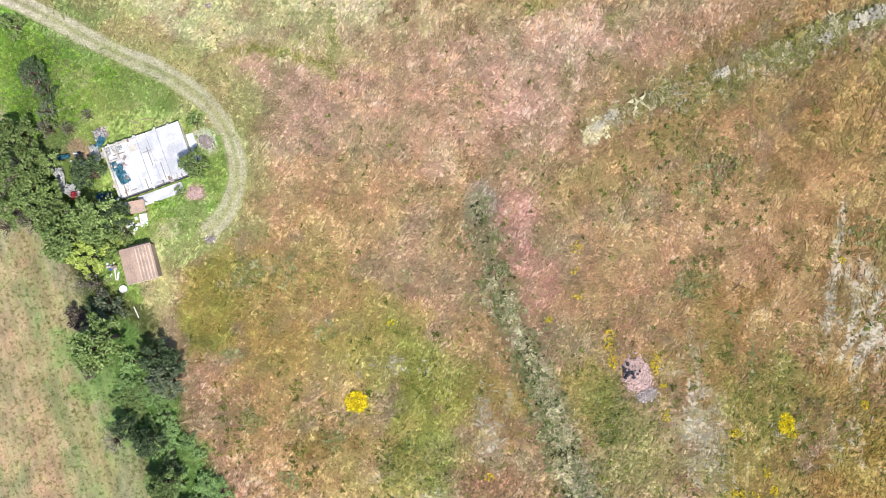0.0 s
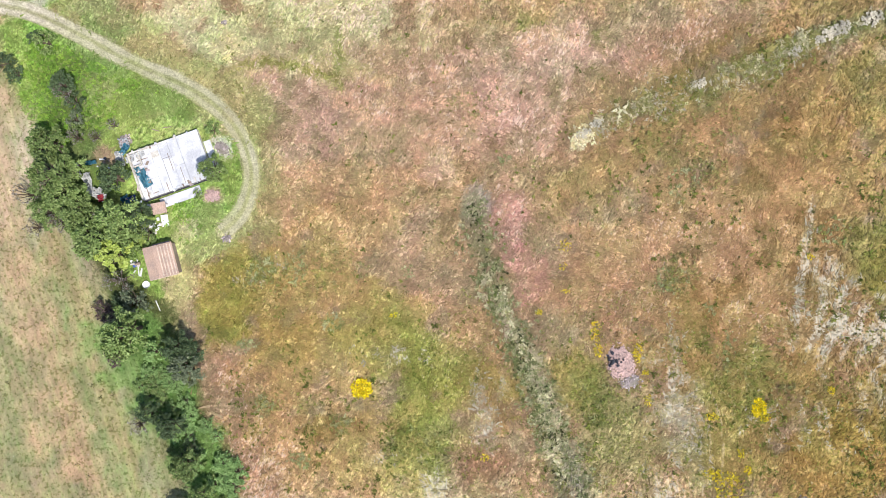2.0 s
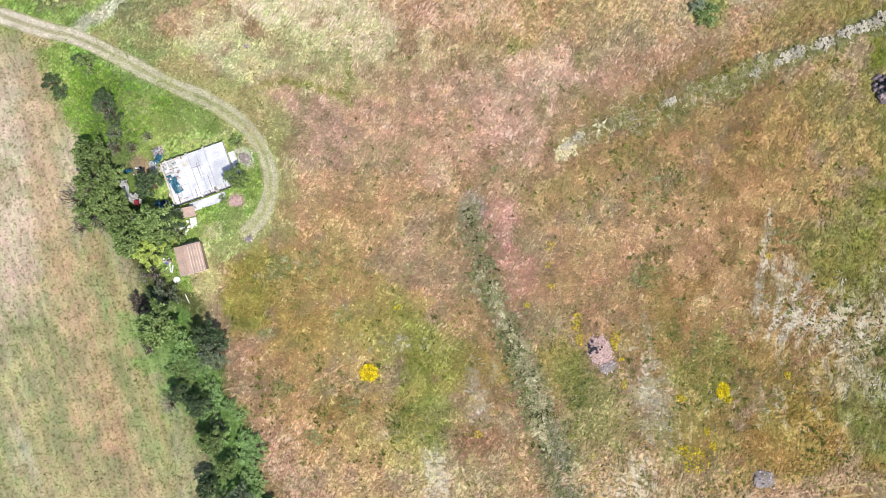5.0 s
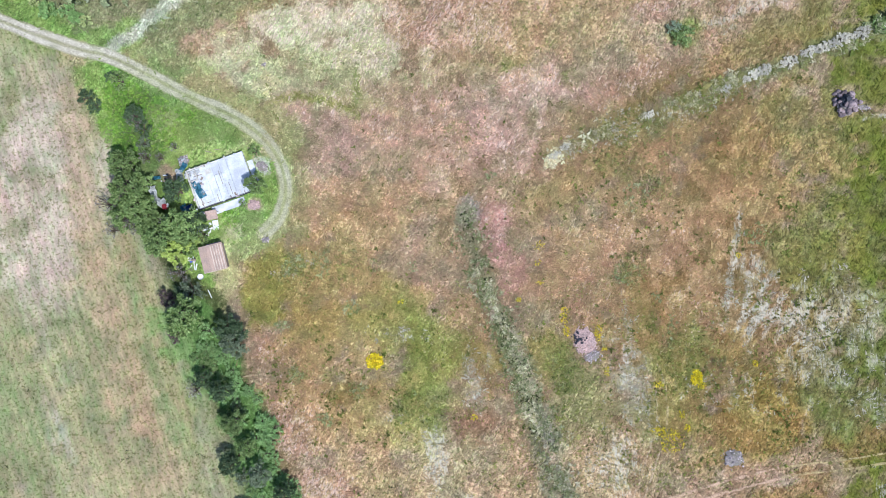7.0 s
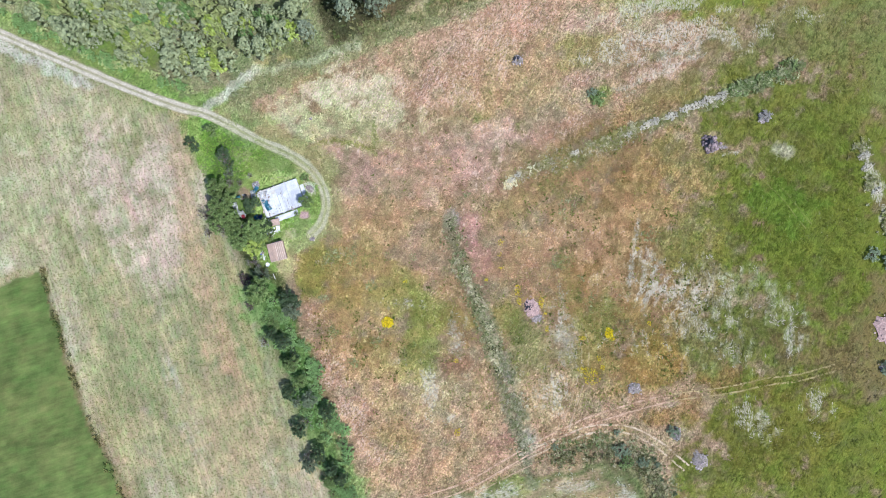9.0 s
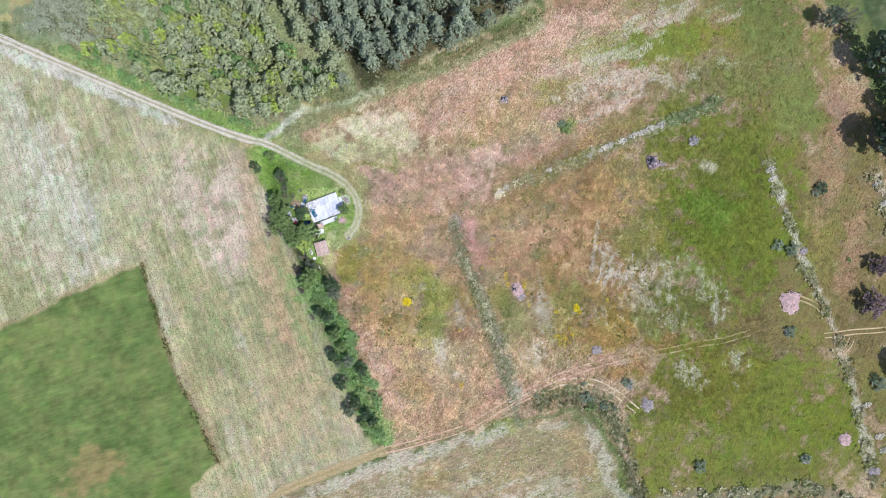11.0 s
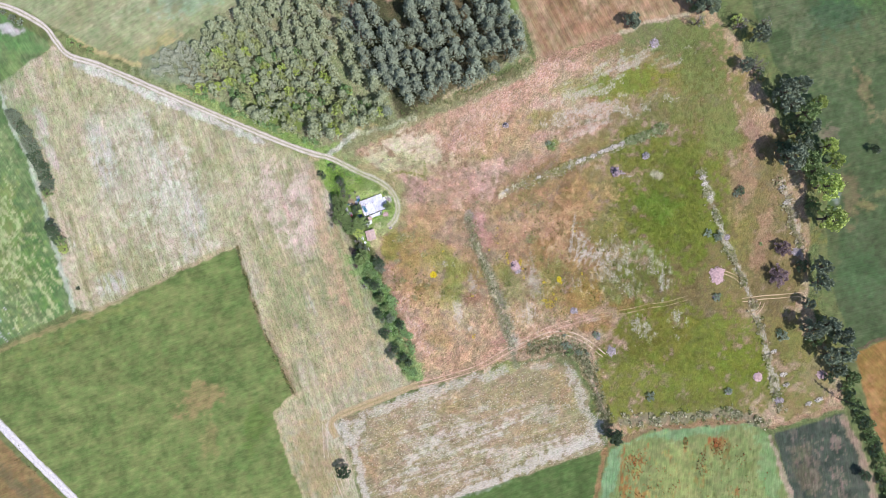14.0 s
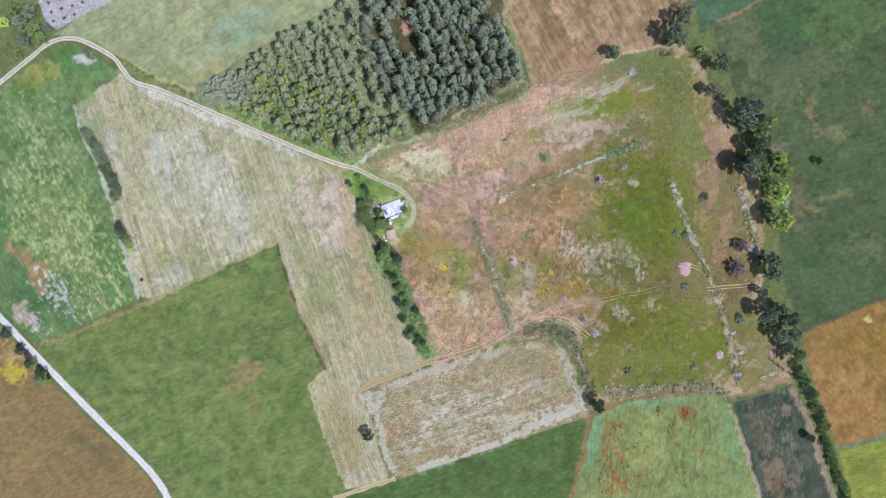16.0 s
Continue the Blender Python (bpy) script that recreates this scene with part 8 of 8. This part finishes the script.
slab_thing("plank", "weathered plank lying in the yard grass", "plank", (-25.8, 25.0), (1.2, 0.1, 0.05), 10, M_WOOD, z=0.06)
slab_thing("plank", "pale long pole lying beside the shed", "plank", (-29.4, 6.3), (0.14, 2.2, 0.1), 8, M_WHITE, z=0.06)
slab_thing("plank", "pale board lying beside the shed", "plank", (-29.0, 5.7), (0.22, 1.1, 0.08), -8, M_WHITE, z=0.06)
for k, (px, py, w, d) in enumerate(((1.0, 0.4, 0.5, 0.4), (0.2, -0.2, 0.4, 0.5), (-0.3, 0.7, 0.35, 0.3), (0.5, 1.1, 0.4, 0.3), (-0.8, 0.1, 0.5, 0.35), (-1.4, -0.4, 0.4, 0.4), (-2.0, 0.2, 0.35, 0.3))):
    c = (-27.2, 11.7)
    slab_thing("crate", "pale wooden crate among junk by the shed", "crate", (c[0] + px * 0.8, c[1] + py), (w, d, 0.3), 37 * k, M_WHITE if k % 2 else M_WALL)
sheet("plastic_sheet", "bluish plastic sheet over junk under the trees", "plastic sheet", (-35.6, 20.1), 1.7, 0.55, 12, ground_at(*(-35.6, 20.1)) + 0.5, M_TARP, 0.3, 21)
sheet("plastic_sheet", "white plastic strip hanging under the trees", "plastic sheet", (-37.1, 19.2), 0.4, 1.9, 15, ground_at(*(-37.1, 19.2)) + 0.6, M_WHITE, 0.3, 22)
sheet("plastic_sheet", "white plastic strip hanging under the trees", "plastic sheet", (-36.1, 17.5), 0.5, 1.6, 32, ground_at(*(-36.1, 17.5)) + 0.5, M_WHITE, 0.3, 23)
sheet("plastic_sheet", "pale crumpled sheet at the platform corner", "plastic sheet", (-31.3, 22.9), 1.3, 1.3, 20, ground_at(*(-31.3, 22.9)) + 0.1, M_CONCRETE, 0.5, 24)
sheet("plastic_sheet", "white sheet lying along the platform", "plastic sheet", (-32.1, 20.8), 0.6, 1.8, 10, ground_at(*(-32.1, 20.8)) + 0.3, M_WHITE, 0.35, 25)
sheet("tarpaulin", "dark blue tarpaulin bundled at the platform corner", "tarpaulin", (-30.9, 15.2), 1.1, 1.3, 30, ground_at(*(-30.9, 15.2)) + 0.4, M_TARP, 0.5, 26)
sheet("plastic_sheet", "white scrap of sheeting in a gap between trees", "plastic sheet", (-31.1, 9.8), 1.0, 0.9, 40, ground_at(*(-31.1, 9.8)) + 1.2, M_WHITE, 0.5, 27)
sheet("plastic_sheet", "white scrap of sheeting in a gap between trees", "plastic sheet", (-30.8, 8.9), 0.8, 0.5, 10, ground_at(*(-30.8, 8.9)) + 1.0, M_WHITE, 0.4, 28)
sheet("plastic_sheet", "white sheet spread under the trees", "plastic sheet", (-34.3, 16.3), 1.2, 0.8, 35, ground_at(*(-34.3, 16.3)) + 0.9, M_WHITE, 0.4, 29)
# scrap scattered round the platform and the shed
rs_scrap = np.random.RandomState(40)
for at, spread, count in (((-30.1, 14.6), 1.2, 13), ((-27.2, 11.9), 1.0, 9), ((-33.9, 20.3), 0.9, 8), ((-28.8, 11.2), 1.1, 9), ((-29.6, 6.8), 0.7, 7)):
    for k in range(count):
        spot_at = (at[0] + rs_scrap.normal(0, spread * 0.5), at[1] + rs_scrap.normal(0, spread * 0.4))
        material, colour = ((M_WHITE, "white"), (M_DARK, "dark"), (M_BLUE, "blue"), (M_WALL, "beige"), (M_WHITE, "white"), (M_WOOD, "grey wooden"))[int(rs_scrap.randint(6))]
        slab_thing("scrap", f"{colour} scrap among junk beside the platform", "scrap", spot_at, (rs_scrap.uniform(0.2, 0.75), rs_scrap.uniform(0.12, 0.4), rs_scrap.uniform(0.06, 0.3)), rs_scrap.uniform(0, 180), material, rs_scrap.uniform(0, 18), 0.05 * k)
# shed
shed = flat_thing("shed", "small shed with a battened rusty-pink sheet roof", "shed", (-25.8, 7.3), 15.0)
for x0, x1, y0, y1 in ((-1.8, 1.8, -2.0, -1.88), (-1.8, 1.8, 1.88, 2.0), (-1.8, -1.68, -1.88, 1.88), (1.68, 1.8, -1.88, 1.88)):
    part("wall", panel(bmesh.new(), x0, x1, y0, y1, -0.2, 1.4), M_WOOD, shed)
roof = part("roof", panel(bmesh.new(), -1.95, 1.95, -2.15, 2.15, 1.4, 1.46), M_RUST, shed)
for k in range(6):
    part("roof_sheet", panel(bmesh.new(), -1.9 + k * 0.635, -1.9 + k * 0.635 + 0.625, -2.12, 2.12, 1.46, 1.485 + 0.012 * (k % 2)), M_RUST, roof)
for k in range(5):
    part("batten", panel(bmesh.new(), -0.05 + k * 0.42, 0.1 + k * 0.42, -2.1, 1.95 - 0.05 * (k % 3), 1.5, 1.56), M_BATTEN, roof, "pale wooden batten")
part("fascia", panel(bmesh.new(), -1.95, 1.98, -2.24, -2.16, 1.36, 1.5), M_BATTEN, shed)
# near-black strip along the shed's upper edge
part("upper_edge_strip", panel(bmesh.new(), -0.6, 1.7, 2.16, 2.3, 1.36, 1.48), M_DARK, shed)
# white basin
bm = bmesh.new()
r = bmesh.ops.create_cone(bm, cap_ends=True, segments=20, radius1=0.36, radius2=0.5, depth=0.35, matrix=pose(0, 0, 0.18))
top = [f for f in bm.faces if f.normal.z > 0.9]
bmesh.ops.inset_region(bm, faces=top, thickness=0.06)
bmesh.ops.translate(bm, verts=list({v for f in top for v in f.verts}), vec=(0, 0, -0.25))
basin = part("basin", bm, M_WHITE)
basin.matrix_basis = pose(*(-28.2, 4.1), ground_at(*(-28.2, 4.1)))
tagged(basin, "round white basin standing by the shed", "basin")

# ---- stones and rubble heaps ----
def stone_mesh(seed, material):
    bm = bmesh.new()
    bmesh.ops.create_icosphere(bm, subdivisions=1, radius=0.5)
    rs = np.random.RandomState(seed)
    for v in bm.verts:
        v.co *= 0.75 + 0.5 * rs.rand()
        v.co.z *= 0.7
    me = bpy.data.meshes.new("stone")
    bm.to_mesh(me)
    bm.free()
    me.materials.append(material)
    return me


STONES = {key: [stone_mesh(k, m) for k in range(5)] for key, m in (("stone", M_STONE), ("boulder", M_BOULDER), ("pink", M_PINK), ("dark", M_DARK))}


def heap(at, rx, ry, tall, kind, count, label, seed, big=0.45, turn=0.0, dark=0, hollow=0.0):
    """A heap: a lumpy mound with stones lying on it. dark: how many black stones stand in for shaded holes."""
    rs = np.random.RandomState(seed)
    top = flat_thing("rubble_heap", label, "rubble heap", at, turn)
    bm = bmesh.new()
    rings, spokes = 9, 26
    def lift(u, v):
        r = math.hypot(u / rx, v / ry)
        lump = noise.noise(Vector((u * 1.3 + seed, v * 1.3, 0))) * 0.35 + noise.noise(Vector((u * 3.1, v * 3.1, seed))) * 0.2
        dip = hollow * max(0, 1 - r * 2.2)
        return tall * max(0.0, 1 - r ** 1.7) * (1 + lump) - 0.12 * (r > 0.98) - dip
    grid = []
    for i in range(rings + 1):
        ring = []
        for j in range(spokes):
            a = 6.2832 * j / spokes
            r = i / rings * (0.92 + 0.4 * noise.noise(Vector((math.cos(a) * 1.5, math.sin(a) * 1.5, seed))) + 0.4 * noise.noise(Vector((math.cos(a) * 4, math.sin(a) * 5, seed + 9))))
            u, v = rx * r * math.cos(a), ry * r * math.sin(a)
            ring.append(bm.verts.new((u, v, lift(u, v) + 0.03)))
        grid.append(ring)
    for i in range(rings):
        for j in range(spokes):
            bm.faces.new((grid[i][j], grid[i + 1][j], grid[i + 1][(j + 1) % spokes], grid[i][(j + 1) % spokes]))
    bmesh.ops.remove_doubles(bm, verts=bm.verts, dist=0.001)
    part("mound", bm, M_BED_PINK if kind == "pink" else M_BED_GREY, top, smooth=True)
    for k in range(count):
        a, r = rs.rand() * 6.28, math.sqrt(rs.rand()) * 1.05 + 0.35 * rs.rand() ** 4
        u, v = rx * r * math.cos(a), ry * r * math.sin(a)
        # black stones gathered to one side imitate the shade in a hole
        if k < dark:
            u, v = rx * (-0.45 + 0.25 * rs.normal()), ry * (0.2 + 0.2 * rs.normal())
        s = big * rs.uniform(0.45, 1.2) * (1.7 if k < dark and big < 0.5 else 1.0)
        ob = new("stone", STONES["dark" if k < dark else kind][k % 5])
        ob.parent = top
        ob.matrix_basis = pose(u, v, max(lift(u, v), 0) + s * 0.12, rs.rand() * 60, rs.rand() * 60, rs.rand() * 360) @ Matrix.Diagonal((s * rs.uniform(0.8, 1.4), s, s * 0.9, 1))
    return top


heap((34.9, -5.5), 2.0, 2.5, 0.5, "pink", 200, "flat heap of pink brick rubble, shaded holes made as dark stones", 1, 0.27, 20, dark=24)
heap((36.2, -8.0), 1.5, 1.0, 0.3, "stone", 70, "low spill of grey stones beside the pink rubble", 2, 0.3, 20)
heap((77.1, 34.0), 2.0, 2.0, 1.3, "boulder", 60, "heap of mauve boulders with deep dark gaps", 3, 1.0, dark=14)
heap((79.9, 33.3), 1.2, 0.6, 0.1, "stone", 26, "pale spill of small stones below the boulders", 4, 0.28)
heap((30.8, 53.7), 1.3, 1.3, 0.45, "stone", 34, "ring of grey stones round an old well", 5, 0.4, hollow=0.6, dark=4)
heap((93.5, 88.2), 2.2, 2.0, 0.6, "stone", 34, "pale mauve stone heap in the green grass", 6, 0.5)
heap((119.8, -9.5), 3.2, 4.2, 0.7, "pink", 56, "broad pink rubble heap in the green grass", 7, 0.45)
heap((59.6, -24.5), 1.9, 1.5, 0.6, "stone", 32, "grey stone heap beside the wheel track", 8, 0.4)
heap((75.4, -41.7), 2.0, 2.4, 0.6, "stone", 36, "squat mauve stone heap at the track's end", 9, 0.4, 10)
heap((137.2, -52.4), 2.2, 2.1, 0.6, "pink", 32, "pink stone heap near the eastern ditch", 10, 0.4)
heap((145.9, -62.4), 2.2, 1.9, 0.6, "stone", 32, "mauve stone heap at the meadow's corner", 11, 0.4)
heap((124.9, -58.8), 1.5, 1.3, 0.4, "stone", 20, "low grey stone heap half hidden in herbs", 12, 0.35)
heap((89.6, 40.6), 1.5, 1.6, 0.4, "stone", 24, "brownish stone heap overgrown by dry weeds", 13, 0.35)
heap((69.8, -35.2), 1.3, 1.8, 0.4, "stone", 22, "grey stones overgrown beside the curved track", 14, 0.35)
heap((124.3, 6.4), 1.3, 1.3, 0.35, "stone", 22, "ring of pale stones near the ditch", 15, 0.35, hollow=0.3)
heap((119.3, -18.8), 1.5, 1.3, 0.35, "stone", 18, "grey stones under a low bush", 16, 0.35)
heap((153.4, 0.3), 2.4, 1.8, 0.5, "stone", 24, "pale stone heap under the tree line", 17, 0.5)
heap((164.1, -51.5), 2.4, 2.0, 0.5, "pink", 26, "pale rubble heap under the tree line", 18, 0.5)
heap((-18.5, 22.4), 1.2, 0.9, 0.2, "stone", 22, "low heap of whitish rubble in the yard", 19, 0.25, -40)
heap((-19.6, 16.0), 1.2, 1.0, 0.2, "pink", 22, "low heap of pink gravel in the yard", 20, 0.2)
heap((-17.7, 10.3), 0.8, 0.5, 0.25, "stone", 12, "few grey stones at the yard's edge", 21, 0.35, 30)
heap((-31.4, 23.1), 1.0, 0.9, 0.3, "stone", 18, "grey rubble beside the platform", 22, 0.3)
heap((-18.4, 39.1), 0.5, 0.4, 0.1, "stone", 6, "few small stones in the grass", 23, 0.2)
# pale flowering bushes on the bank
for at, r in (((57.6, 36.1), 0.7), ((61.5, 38.1), 0.9), ((63.3, 39.2), 1.0), ((67.7, 40.5), 1.0), ((70.9, 42.3), 0.9), ((73.1, 43.1), 1.0), ((76.0, 44.1), 1.2), ((79.3, 45.5), 1.1), ((83.1, 47.0), 0.7), ((31.2, 26.2), 0.6), ((29.5, 24.8), 0.7), ((44.7, 31.6), 0.7), ((113.7, 31.6), 1.0), ((114.5, 28.8), 0.9), ((117.0, 23.2), 0.8), ((143.9, -41.7), 0.9), ((147.8, -51.5), 1.0), ((149.0, -55.7), 0.9), ((162.7, -61.9), 1.1), ((158.5, -63.6), 0.9), ((147.3, 26.9), 1.2), ((149.5, 21.3), 1.2)):
    for dx, dy, k in ((0, 0, 0.85), (-0.9, -0.3, 0.6), (0.8, 0.5, 0.65)):
        plant((at[0] + dx * r, at[1] + dy * r), r * k * 1.3, "pale", "bush", tall=0.5, where="on the low bank", group="pale bushes on the bank")
# saplings in the bare plot
for k in range(7):
    for j in range(6):
        c = (-202.7, 123.5)
        at = (c[0] + k * 5.2 + j * 1.2, c[1] + 6 - j * 4.6 + k * 1.6)
        if inside(np.array([at[0]]), np.array([at[1]]), [(-206.9, 129.1), (-167.7, 129.1), (-167.7, 122.4), (-191.0, 110.0), (-196.6, 112.8)])[0] > 0.5:
            plant(at, 0.9, "dark", "bush", where="planted in the bare pale plot", group="orchard saplings")
